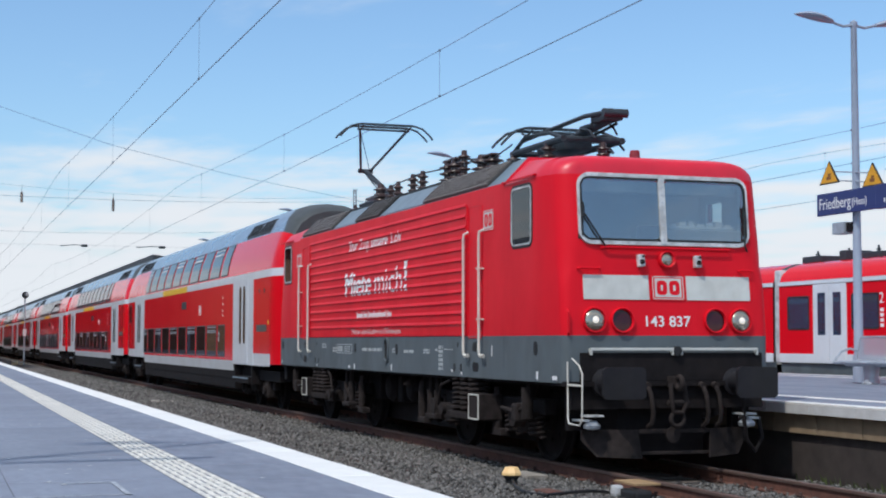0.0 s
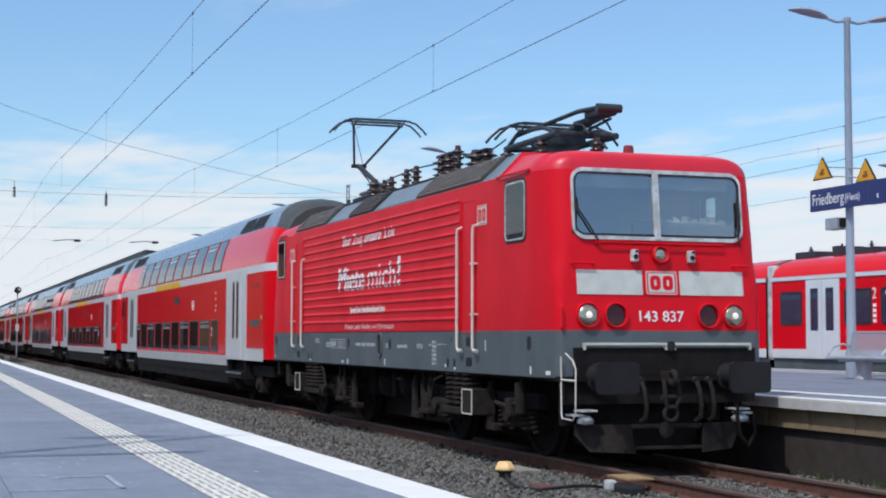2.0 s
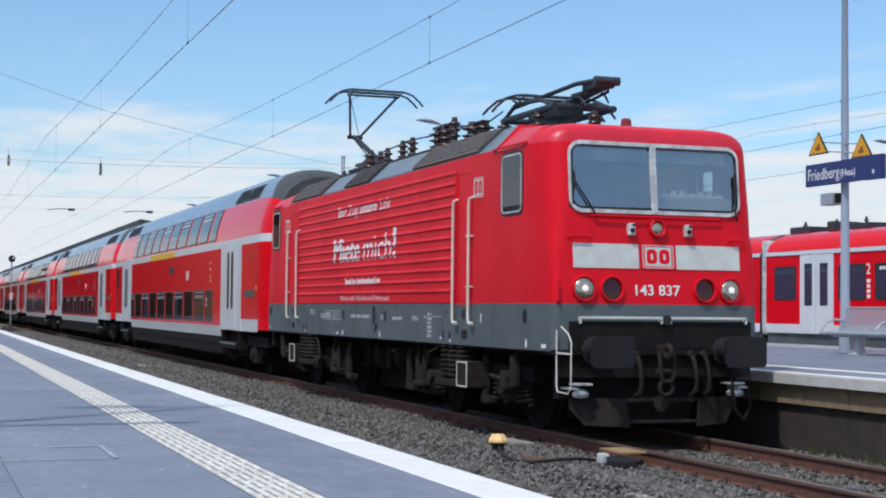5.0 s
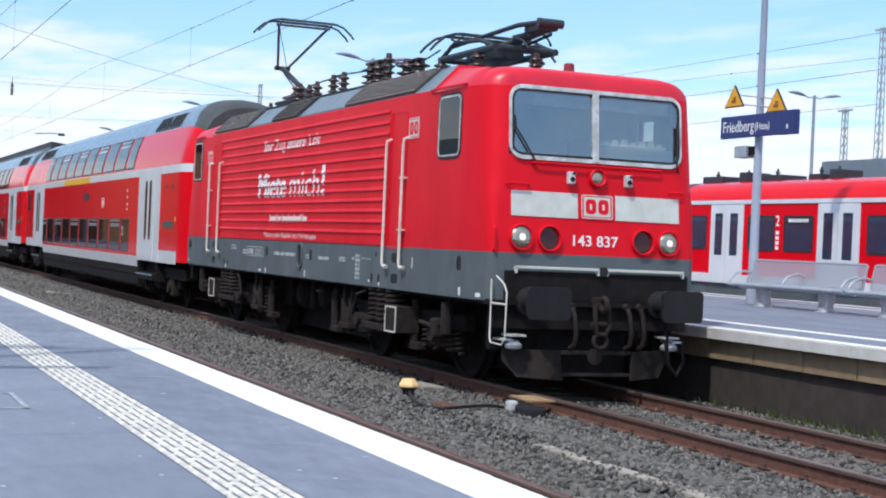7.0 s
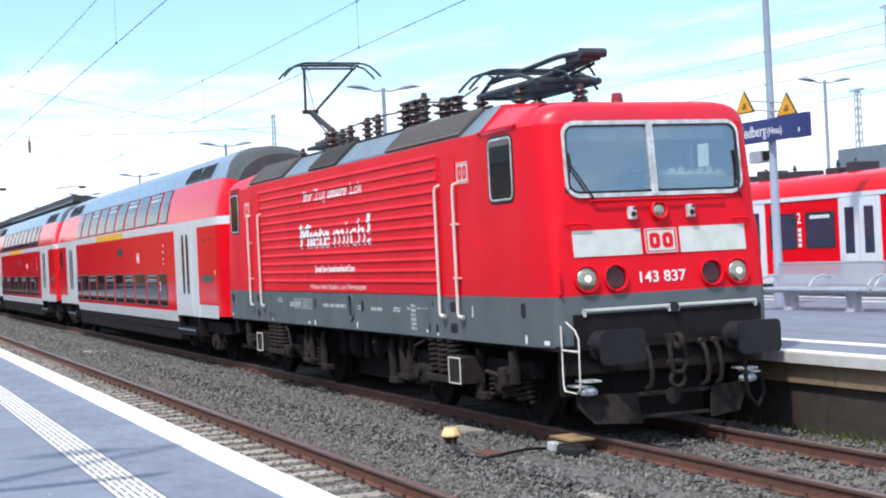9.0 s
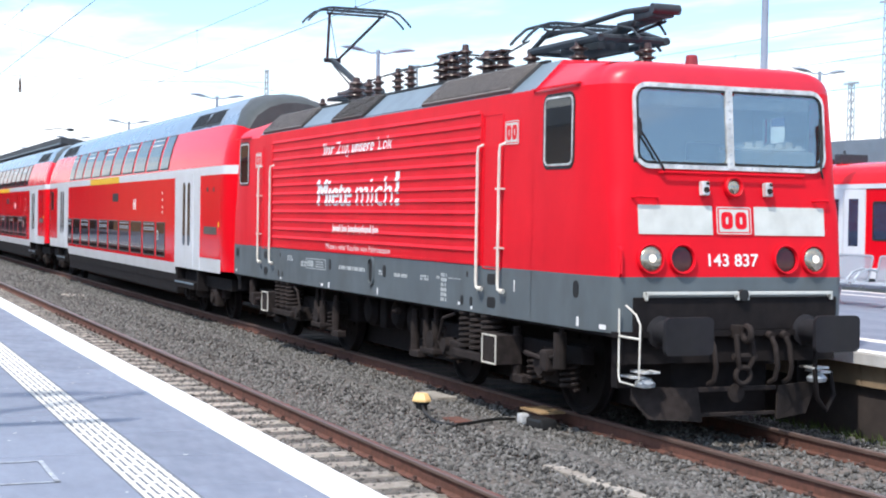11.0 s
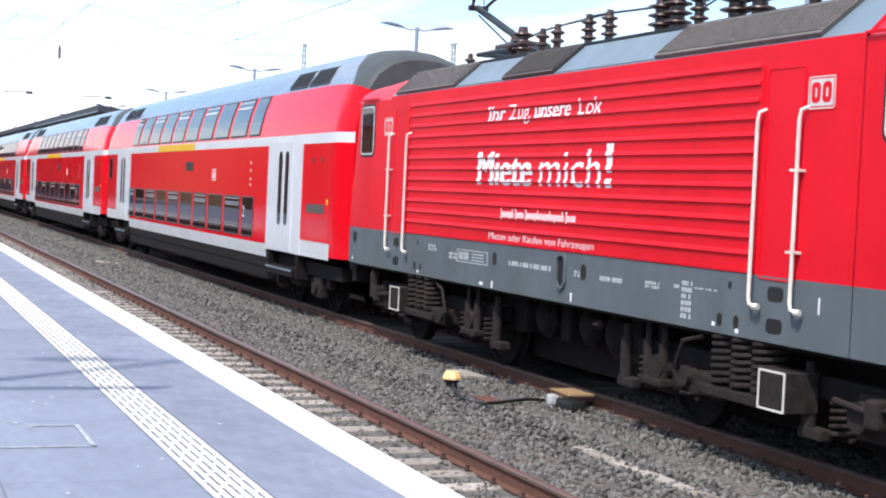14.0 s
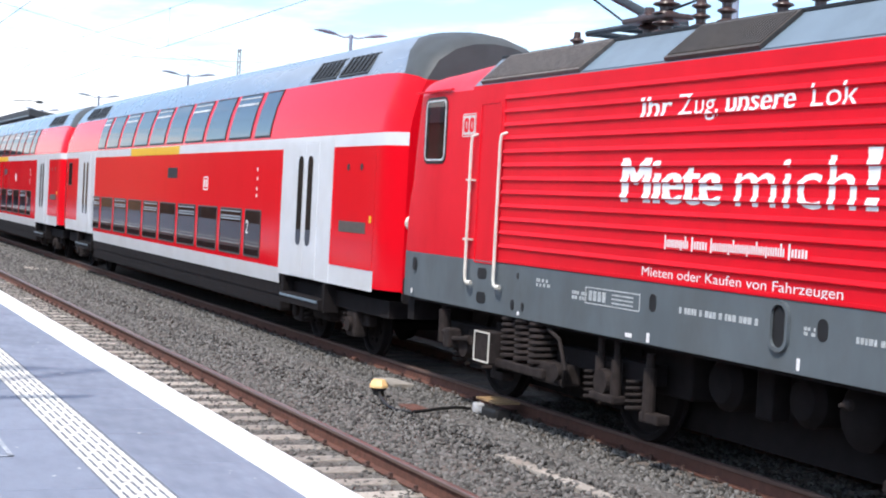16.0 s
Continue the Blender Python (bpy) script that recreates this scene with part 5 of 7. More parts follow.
def build_loco_underside(L):
    for c in (-3.62, -11.96):
        f = 1 if c > -8 else -1
        for d in (-1.65, 1.65):
            wheelset(L, c + d, 0.60)
        for s in (-1, 1):
            y = s * 1.12
            bm = bmesh.new()
            box(bm, c - 2.4, c + 2.4, y - 0.08, y + 0.08, 0.60, 0.80, 0.02)
            box(bm, c - 0.7, c + 0.7, y - 0.10, y + 0.10, 0.42, 0.70, 0.03)
            part("bogie_frame", bm, DARK, L, "dusty black bogie frame")
            for d in (-1.65, 1.65):
                bm = bmesh.new()
                box(bm, c + d - 0.20, c + d + 0.20, y - 0.05, y + s * 0.14 + 0.05, 0.34, 0.74, 0.04)
                cyl(bm, (c + d, y, RAIL_Z + 0.6), (c + d, y + s * 0.24, RAIL_Z + 0.6), 0.15, 0.13, 18)
                part("axle_box", bm, GREASE, L, "dusty axle box")
                for e in (-0.42, 0.42):
                    bm = bmesh.new()
                    coil(bm, c + d + e, y + s * 0.05, 0.30, 0.62, 0.10, 0.022, 5)
                    part("axle_spring", bm, GREASE, L, "short coil spring")
                bm = bmesh.new()
                cyl(bm, (c + d - f * 0.78, y + s * 0.14, 0.30), (c + d - f * 0.78, y + s * 0.14, 0.78), 0.065, seg=12)
                cyl(bm, (c + d - f * 0.78, y + s * 0.14, 0.78), (c + d - f * 0.78, y + s * 0.14, 0.92), 0.045, seg=12)
                box(bm, c + d - f * 0.78 - 0.08, c + d - f * 0.78 + 0.25, y + s * 0.05, y + s * 0.2, 0.26, 0.36, 0.02)
                part("damper", bm, GREASE, L, "dusty hydraulic damper")
            for e in (-0.34, 0.0, 0.34):
                bm = bmesh.new()
                coil(bm, c + e, y + s * 0.20, 0.54, 1.02, 0.145, 0.027, 7)
                part("secondary_spring", bm, GREASE, L, "tall coil spring")
            bm = bmesh.new()
            box(bm, c - 0.62, c + 0.62, y - 0.04, y + s * 0.36, 0.44, 0.54, 0.02)
            vs = box(bm, c - f * 0.6 - 0.3, c - f * 0.6 + 0.3, y - 0.02, y + s * 0.30, 0.40, 0.62, 0.03)
            part("spring_seat", bm, GREASE, L)
            # open step box with a white rim
            xb = c + f * 0.72
            bm = bmesh.new()
            box(bm, xb - 0.20, xb + 0.22, y + s * 0.10, y + s * 0.44, 0.47, 0.82, 0.01)
            sb = part("step_box", bm, GREASE, L, "step box with white rim")
            bm = bmesh.new()
            M = side(xb + 0.01, y + s * 0.44, 0.645) if s < 0 else side(xb + 0.01, y + s * 0.42, 0.645)
            frame_ring(bm, M, 0.40, 0.35, 0.01, 0.018, 0.012, 1)
            part("step_rim", bm, HANDRAIL, sb)
            bm = bmesh.new()
            plate(bm, M, 0.35, 0.30, 0.01, 0.006, 1)
            part("step_opening", bm, GREASE, sb)
            bm = bmesh.new()
            tube(bm, [(c - f * 0.62, y + s * 0.3, 0.98), (c - f * 0.95, y + s * 0.34, 0.9), (c - f * 1.1, y + s * 0.34, 0.6), (c - f * 1.0, y + s * 0.3, 0.42), (c - f * 0.9, y + s * 0.3, 0.55)], 0.022, 8)
            cyl(bm, (c - f * 0.9, y + s * 0.22, 0.55), (c - f * 0.9, y + s * 0.36, 0.55), 0.09, seg=12)
            part("air_pipe", bm, GREASE, L, "bent grey air pipe", smooth=True)
            bm = bmesh.new()
            tube(bm, [(c + f * 2.25, y + s * 0.25, 1.0), (c + f * 2.2, y + s * 0.28, 0.7), (c + f * 1.9, y + s * 0.28, 0.62), (c + f * 1.4, y + s * 0.28, 0.66)], 0.03, 8)
            cyl(bm, (c + f * 2.2, y + s * 0.25, 0.55), (c + f * 2.2, y + s * 0.25, 0.95), 0.075, seg=12)
            box(bm, c + f * 1.95 - 0.09, c + f * 1.95 + 0.09, y + s * 0.16, y + s * 0.34, 0.50, 0.74, 0.03)
            part("sanding_pipe", bm, GREASE, L, smooth=False)
    # upright dampers on a common foot, and a pale valve under the sill
    for s in (-1, 1):
        for x in (-5.35, -10.25):
            bm = bmesh.new()
            for d in (-0.16, 0.16):
                cyl(bm, (x + d, s * 1.30, 0.42), (x + d, s * 1.30, 0.80), 0.055, seg=12)
                cyl(bm, (x + d, s * 1.30, 0.80), (x + d, s * 1.30, 1.02), 0.035, seg=10)
            box(bm, x - 0.24, x + 0.24, s * 1.22, s * 1.38, 0.36, 0.44, 0.02)
            part("damper_bracket", bm, GREASE, L, "dusty damper bracket with two uprights")
        bm = bmesh.new()
        lathe(bm, [(0.02, 0), (0.045, 0.01), (0.045, 0.06), (0.028, 0.08), (0.015, 0.12)], (-6.55, s * 1.30, 0.86), (0, s, 0), 12)
        part("drain_valve", bm, GREASE, L, "dusty drain valve under the sill", smooth=True)
    # tanks and boxes between the bogies
    for s in (-1, 1):
        for x, r, z in ((-6.85, 0.29, 0.72), (-7.55, 0.24, 0.75), (-8.75, 0.26, 0.74)):
            bm = bmesh.new()
            lathe(bm, [(0.02, 0), (r * 0.7, 0.02), (r, 0.10), (r, 0.62), (r * 0.7, 0.70), (0.02, 0.72)], (x, s * 1.02, z), (0, -s, 0), 22)
            part("air_tank", bm, DARK, L, "dusty round air tank", smooth=True)
        for x0, x1, y0, y1, z0, z1 in ((-9.9, -9.2, 0.6, 1.0, 0.50, 1.02), (-6.45, -6.2, 0.7, 1.0, 0.45, 0.95), (-5.7, -5.55, 0.9, 1.1, 0.55, 1.02), (-8.2, -7.95, 0.8, 1.0, 0.5, 0.95)):
            part("equipment_box", box(bmesh.new(), x0, x1, s * y0, s * y1, z0, z1, 0.03), DARK, L)
    # sill marks: holes, tank filler, white stencils
    for x, z, r in ((-0.85, 1.46, 0.075), (-6.72, 1.42, 0.075), (-9.20, 1.43, 0.07), (-14.95, 1.47, 0.07), (-3.62, 1.17, 0.05), (-3.90, 1.17, 0.05), (-12.1, 1.17, 0.05), (-11.85, 1.17, 0.04), (-12.0, 1.50, 0.03), (-3.75, 1.50, 0.03)):
        bm = bmesh.new()
        plate(bm, side(x, -W, z), r * 1.7, r * 2.4, r * 0.8, 0.004)
        part("frame_hole", bm, RUBBER, L)
    for x in (-3.02, -12.92):
        for z in (1.47, 1.19):
            bm = bmesh.new()
            plate(bm, side(x, -W, z), 0.24, 0.13, 0.05, 0.004)
            part("foothold", bm, RUBBER, L, "dark foothold slot")
    bm = bmesh.new()
    frame_ring(bm, side(-7.26, -W, 1.40), 0.26, 0.42, 0.12, 0.035, 0.03)
    fl = part("filler_ring", bm, GREY, L, "oval filler opening")
    bm = bmesh.new()
    plate(bm, side(-7.26, -W, 1.40), 0.19, 0.35, 0.09, 0.004)
    part("filler_hole", bm, RUBBER, fl)
    rnd = random.Random(3)
    for x0, x1, z0, z1, rows in ((-11.55, -11.25, 1.42, 1.52, 2), (-10.75, -10.45, 1.35, 1.45, 2), (-8.75, -7.55, 1.375, 1.455, 1), (-6.95, -6.82, 1.36, 1.44, 2), (-6.32, -5.82, 1.36, 1.43, 1), (-5.32, -5.05, 1.36, 1.44, 2), (-4.60, -4.42, 1.12, 1.50, 6), (-4.75, -4.65, 1.40, 1.45, 1), (-4.36, -3.98, 1.42, 1.44, 1)):
        bm = bmesh.new()
        for r in range(rows):
            zz0 = z0 + (z1 - z0) * r / rows
            zz1 = zz0 + (z1 - z0) / rows * 0.72
            x = x0
            while x < x1:
                w = rnd.uniform(0.025, 0.055)
                box(bm, x, min(x + w, x1 + 0.01), -W - 0.004, -W, zz0, zz1)
                x += w + rnd.choice((0.014, 0.014, 0.05))
        part("stencil_marking", bm, STENCIL, L, "small white stencilled marking")["kind"] = "stuff"
    bm = bmesh.new()
    frame_ring(bm, side(-9.95, -W, 1.41), 1.05, 0.17, 0.01, 0.012, 0.004, 1)
    for k in range(4):
        box(bm, -10.40 + 0.09 * k, -10.34 + 0.09 * k, -W - 0.004, -W, 1.36, 1.46)
    for k in range(3):
        box(bm, -9.95, -9.55, -W - 0.004, -W, 1.36 + 0.04 * k, 1.375 + 0.04 * k)
    part("data_panel", bm, STENCIL, L, "white outlined data panel")
    for x, z, w, h in ((-0.80, 1.12, 0.05, 0.10), (-7.0, 1.12, 0.04, 0.10), (-9.25, 1.10, 0.05, 0.09), (-9.6, 1.09, 0.12, 0.04), (-15.0, 1.12, 0.05, 0.06), (-2.38, 1.42, 0.02, 0.14), (-4.0, 1.12, 0.05, 0.04), (-3.6, 1.09, 0.05, 0.04), (-11.95, 1.09, 0.05, 0.04), (-0.25, 1.10, 0.14, 0.05)):
        bm = bmesh.new()
        plate(bm, side(x, -W, z), w, h, 0.004, 0.004, 1)
        part("jack_mark", bm, LETTER, L)


# ---------- double-deck coaches ----------
CL = 26.45
PROFILE = [(1.30, 0.50), (1.36, 0.80), (1.39, 1.06), (1.39, 3.02), (1.385, 3.20), (1.345, 3.45), (1.27, 3.75), (1.145, 4.08), (0.95, 4.42), (0.66, 4.64), (0.32, 4.75), (0.0, 4.78)]


def ctaper(x):
    """Width factor and height loss near a coach end (x runs back from the front end)."""
    d = min(x, CL - x)
    return float(np.interp(d, [0, 0.08, 0.36, 1.2], [0.86, 0.91, 1.0, 1.0])), float(np.interp(d, [0, 0.15, 0.5, 1.0, 1.9], [0.26, 0.16, 0.07, 0.02, 0.0]))


def cshell(bm, i0, i1, xs, grow=0.0, low=None, high=None, sides=(-1, 1)):
    for s in sides:
        secs = []
        for x in xs:
            k, drop = ctaper(x)
            secs.append([(-x, s * (y * k + grow), z - (drop * max(0, (z - 3.3) / 1.4))) for y, z in ([(1.39, low), (1.39, high or PROFILE[i1][1])] if low else PROFILE[i0:i1 + 1])])
        loft(bm, secs)
    bmesh.ops.remove_doubles(bm, verts=bm.verts, dist=1e-4)
    bmesh.ops.recalc_face_normals(bm, faces=bm.faces)


def curved(R, xc, w, z0, z1, grow):
    """A thin plate bent to the upper wall."""
    bm = bmesh.new()
    py, pz = [p[0] for p in PROFILE[2:9]], [p[1] for p in PROFILE[2:9]]
    zs = np.linspace(z0, z1, 8)
    rows = [[R @ Vector((x, -(float(np.interp(z, pz, py)) + g), z)) for z in zs] for g in (grow, -0.02) for x in (xc - w / 2, xc + w / 2)]
    a, b_, d, c_ = [[bm.verts.new(p) for p in r] for r in rows]
    for p, q in ((a, b_), (b_, c_), (c_, d), (d, a)):
        for k in range(7):
            bm.faces.new((p[k], q[k], q[k + 1], p[k + 1]))
    bm.faces.new((a[0], d[0], c_[0], b_[0])); bm.faces.new((a[7], b_[7], c_[7], d[7]))
    bmesh.ops.recalc_face_normals(bm, faces=bm.faces)
    return bm


def build_coach():
    C = thing("double_deck_coach", (0, 0, 0), "red double-deck coach with white stripe and grey roof", "railway coach", "coaches of the train")
    ends = [0, 0.12, 0.36, 0.62, 1.2, 1.9]
    xs = ends + [4.7, 10, 16, 21.8] + [CL - x for x in ends[::-1]]
    mid = [4.95, 10, 16, 21.5]
    front, rear = ends + [4.95], [21.5] + [CL - x for x in ends[::-1]]
    for name, i0, i1, m, lab in (("skirt", 1, 2, COACHWHITE, "light grey lower skirt"), ("lower_wall", 2, 3, RED2, ""), ("waist_stripe", 3, 4, COACHWHITE, "light grey waist stripe"),
                                 ("upper_wall", 4, 7, RED2, "")):
        bm = bmesh.new()
        if i0 == 1:
            cshell(bm, 1, 2, mid)
        elif i0 == 2:
            cshell(bm, 2, 3, mid)
            for e in (front[3:], rear[:-3]):
                cshell(bm, 2, 3, e, low=1.26)
            for e in (front[:4], rear[-4:]):
                cshell(bm, 2, 3, e, low=1.02)
        else:
            cshell(bm, i0, i1, xs)
        part(name, bm, m, C, lab, smooth=True)
    for e, sd in ((front[3:], -1), (front[3:], 1), (rear[:-3], -1), (rear[:-3], 1)):
        bm = bmesh.new()
        cshell(bm, 2, 3, e, low=0.97, high=1.26, sides=(sd,))
        part("end_skirt", bm, COACHWHITE, C, "light grey lower edge of the end bay", smooth=True)
    # the seam between roof and dark dome runs back towards the ridge
    seam = [0.42, 0.75, 1.15, 1.55, 1.75]
    def roof_piece(along):
        bm = bmesh.new()
        for s in (-1, 1):
            secs = []
            for u in along:
                row = []
                for b, (y, z) in zip(seam, PROFILE[7:]):
                    x = u * b if u <= 1 else (CL - (3 - u) * b if u >= 2 else b + (u - 1) * (CL - 2 * b))
                    k, drop = ctaper(x)
                    row.append((-x, s * y * k, z - drop * max(0, (z - 3.3) / 1.4)))
                secs.append(row)
            loft(bm, secs)
        bmesh.ops.remove_doubles(bm, verts=bm.verts, dist=1e-4)
        bmesh.ops.recalc_face_normals(bm, faces=bm.faces)
        return bm
    part("roof", roof_piece([1, 1.03, 1.2, 1.4, 1.6, 1.8, 1.97, 2]), ROOFGREY, C, "blue grey curved roof", smooth=True)
    for a in ([0, 0.1, 0.25, 0.5, 0.75, 1], [2, 2.25, 2.5, 2.75, 2.9, 3]):
        part("roof_end", roof_piece(a), DOME, C, "dark grey domed roof end", smooth=True)
    for x in (0.0, CL):
        k, drop = ctaper(x)
        prof = [(1.39, 1.0)] + PROFILE[3:]
        for name, pp, m in (("end_wall", prof[:6], RED2), ("end_dome", prof[5:], DOME)):
            bm = bmesh.new()
            pts = [(-x, y * k, z - drop * max(0, (z - 3.3) / 1.4)) for y, z in pp]
            pts += [(p, -q, r) for p, q, r in (pts[-2::-1] if pp[-1][0] == 0 else pts[::-1])]
            bm.faces.new([bm.verts.new(p) for p in pts])
            part(name, bm, m, C)
    bm = bmesh.new()
    for x, s in ((0.0, 1), (-CL, -1)):
        box(bm, x, x + s * 0.165, -1.0, 1.0, 1.1, 3.75, 0.03)
    part("gangway_bellows", bm, RUBBER, C, "black gangway bellows")
    bm = bmesh.new()
    box(bm, -CL + 0.4, -0.4, -1.2, 1.2, 0.62, 0.86)
    box(bm, -21.5, -4.95, -1.33, 1.33, 0.34, 0.84, 0.04)
    part("underframe", bm, DARK, C, "dark equipment trough under the coach")
    bm = bmesh.new()
    box(bm, -21.5, -4.95, -1.345, -1.335, 0.60, 0.80)
    part("trough_cover", bm, DARK, C)
    Y = -1.39
    for s in (-1, 1):
        R = Matrix.Identity(4) if s < 0 else Matrix.Rotation(math.pi, 4, "Z") @ Matrix.Translation((CL, 0, 0))
        # lower deck windows
        for k in range(10):
            xr = -6.06 - 1.675 * k
            w = 0.98 if k in (0, 9) else 1.44
            xr = xr if k == 0 else xr - 0.01 + (0.455 if k else 0) - 0.0
            if k:
                xr = -7.26 - 1.675 * (k - 1)
            xc = xr - w / 2
            M = R @ side(xc, Y, 1.565)
            bm = bmesh.new()
            frame_ring(bm, M, w, 0.84, 0.05, 0.028, 0.012)
            if k % 2 == 1:
                box(bm, -w / 2 + 0.03, w / 2 - 0.03, 0.24, 0.27, 0, 0.010, turn=M)
            fr = part("lower_window", bm, DOME, C, "dark lower deck window")
            bm = bmesh.new()
            plate(bm, M, w - 0.05, 0.80, 0.04, 0.007)
            part("pane", bm, COACHGLASS, fr)
            if k % 2 == 1:
                bm = bmesh.new()
                for zz in (0.36, 0.27, 0.22):
                    box(bm, -w / 2 + 0.08, w / 2 - 0.08, zz - 0.012, zz + 0.012, 0.007, 0.014, turn=M)
                part("tilt_frame", bm, GALV, fr, "pale tilting window frame")
        # upper deck windows on the leaning wall
        for k in range(10):
            w = 0.92 if k in (0, 9) else 1.42
            xr = -5.80 if k == 0 else -6.98 - 1.675 * (k - 1)
            xc = xr - w / 2
            fr = part("upper_window", curved(R, xc, w, 3.245, 4.075, 0.012), RUBBER, C, "upper deck window bent into the roof")
            part("pane", curved(R, xc, w - 0.06, 3.275, 4.045, 0.018), UPPERGLASS, fr, smooth=True)
            if k % 2 == 1:
                part("tilt_frame", curved(R, xc, w - 0.14, 3.86, 3.90, 0.026), ALU, fr)
                part("tilt_frame", curved(R, xc, w - 0.14, 3.99, 4.01, 0.026), ALU, fr)
        # doors
        for xc in (-3.70, -(CL - 3.70)):
            M = R @ side(xc, Y, 2.03)
            bm = bmesh.new()
            box(bm, -1.24, 1.24, -1.06, 1.10, 0, 0.010, turn=M)
            d = part("entrance_door", bm, COACHWHITE, C, "light grey double entrance door")
            for e in (-1, 1):
                bm = bmesh.new()
                box(bm, e * 0.008 if e > 0 else -0.62, 0.62 if e > 0 else -0.008, -1.05, 1.06, 0.010, 0.022, 0.004, turn=M)
                lf = part("door_leaf", bm, COACHWHITE, d)
                bm = bmesh.new()
                plate(bm, M @ Matrix.Translation((e * 0.235, 0.16, 0.022)), 0.24, 1.42, 0.115, 0.006)
                part("door_pane", bm, SIDEGLASS, lf, "narrow rounded door window")
            bm = bmesh.new()
            box(bm, -0.95, 1.0, -1.50, -1.34, -0.25, 0.06, 0.01, turn=M)
            box(bm, -0.95, 1.0, -1.34, -1.06, -0.25, -0.22, turn=M)
            box(bm, -1.08, -0.95, -1.52, -1.07, -0.25, 0.0, turn=M)
            box(bm, 1.0, 1.10, -1.52, -1.07, -0.25, 0.0, turn=M)
            part("door_step", bm, DARK, d, "dark folding step")
            bm = bmesh.new()
            box(bm, -0.9, 0.95, -1.40, -1.36, 0.02, 0.075, 0.008, turn=M)
            part("step_edge", bm, SLATE, d)
        # yellow first class mark, emblem, route display, small marks
        bm = bmesh.new()
        box(bm, -2.4, 2.4, -0.085, 0.085, 0, 0.006, turn=R @ side(-14.6, Y, 3.10))
        part("class_stripe", bm, YELLOW, C, "yellow first class stripe")
        bm = bmesh.new()
        plate(bm, R @ side(-12.7, Y, 2.62), 0.85, 0.22, 0.02, 0.006)
        part("route_display", bm, RUBBER, C, "dark route display")
        bm = bmesh.new()
        frame_ring(bm, R @ side(-9.9, Y, 2.42), 0.34, 0.26, 0.02, 0.022, 0.005)
        for q in (-0.07, 0.07):
            plate(bm, R @ side(-9.9 + q, Y, 2.42), 0.07, 0.15, 0.02, 0.005)
        part("emblem", bm, LETTER, C, "white railway emblem")
        bm = bmesh.new()
        for z in (2.2, 2.32, 2.5, 2.66):
            box(bm, -0.025, 0.025, 0, 0.06, 0, 0.004, turn=R @ side(-6.4, Y, z))
        part("marking_bars", bm, LETTER, C)
        words("class_number", "2", R @ side(-6.95, Y - 0.015 if s < 0 else Y - 0.015, 1.55), 0.34, LETTER, C)
        # end bay: vent flap, two lamps
        bm = bmesh.new()
        frame_ring(bm, R @ side(-1.55, Y, 2.14), 1.75, 1.76, 0.02, 0.012, 0.005, 1)
        part("service_flap", bm, RED2, C)
        bm = bmesh.new()
        for z in (1.85,):
            box(bm, -0.55, 0.55, -0.08, 0.08, 0, 0.006, turn=R @ side(-1.55, Y, z))
        part("vent_grille", bm, GRILLE, C, "dark vent grille")
        bm = bmesh.new()
        for x in (-0.25, 0.3):
            plate(bm, R @ side(-1.55 + x, Y, 2.72), 0.10, 0.10, 0.045, 0.006)
        part("lock", bm, RUBBER, C)
        bm = bmesh.new()
        box(bm, -0.86, 0.86, -0.008, 0.008, 0, 0.007, turn=R @ side(-1.55, Y, 1.66))
        part("flap_rail", bm, RED2, C)
        bm = bmesh.new()
        box(bm, -0.04, 0.04, -0.05, 0.05, 0, 0.006, turn=R @ side(-0.82, Y, 1.98))
        part("yellow_mark", bm, YELLOW, C)
        bm = bmesh.new()
        frame_ring(bm, R @ side(-(CL - 1.15), Y, 2.57), 0.52, 0.66, 0.05, 0.03, 0.010)
        fr = part("end_window", bm, RUBBER, C, "small dark window in the end bay")
        bm = bmesh.new()
        plate(bm, R @ side(-(CL - 1.15), Y, 2.57), 0.47, 0.61, 0.04, 0.007)
        part("pane", bm, COACHGLASS, fr)
    # roof vents
    for x in (2.55, 3.95, CL - 2.55, CL - 3.95):
        for s in (-1, 1):
            bm = bmesh.new()
            M = Matrix.Translation((-x, s * 1.00, 4.285)) @ Matrix.Rotation(radians(-s * 55), 4, "X")
            box(bm, -0.62, 0.62, -0.20, 0.20, 0.0, 0.03, 0.01, turn=M)
            v = part("roof_vent", bm, DOME, C, "dark ribbed roof vent")
            bm = bmesh.new()
            for k in range(6):
                box(bm, -0.55 + 0.2 * k, -0.45 + 0.2 * k, -0.17, 0.17, 0.03, 0.05, turn=M)
            part("vent_ribs", bm, RUBBER, v)
    # bogies
    for c in (-3.6 + 0.4, -(CL - 3.2)):
        for s in (-1, 1):
            bm = bmesh.new()
            box(bm, c - 1.7, c + 1.7, s * 1.0 - 0.07, s * 1.0 + 0.07, 0.40, 0.58, 0.03)
            for d in (-1.25, 1.25):
                box(bm, c + d - 0.2, c + d + 0.2, s * 0.98, s * 1.18, 0.22, 0.62, 0.05)
            box(bm, c - 0.4, c + 0.4, s * 1.0, s * 1.22, 0.35, 0.75, 0.08)
            part("bogie_frame", bm, GREASE, C, "dusty coach bogie")
        for d in (-1.25, 1.25):
            for s in (-1, 1):
                bm = bmesh.new()
                coil(bm, c + d * 0.72, s * 1.08, 0.25, 0.55, 0.08, 0.02, 4)
                cyl(bm, (c + d, s * 1.16, 0.41), (c + d, s * 1.24, 0.41), 0.11, seg=14)
                part("axle_box", bm, GREASE, C, smooth=True)
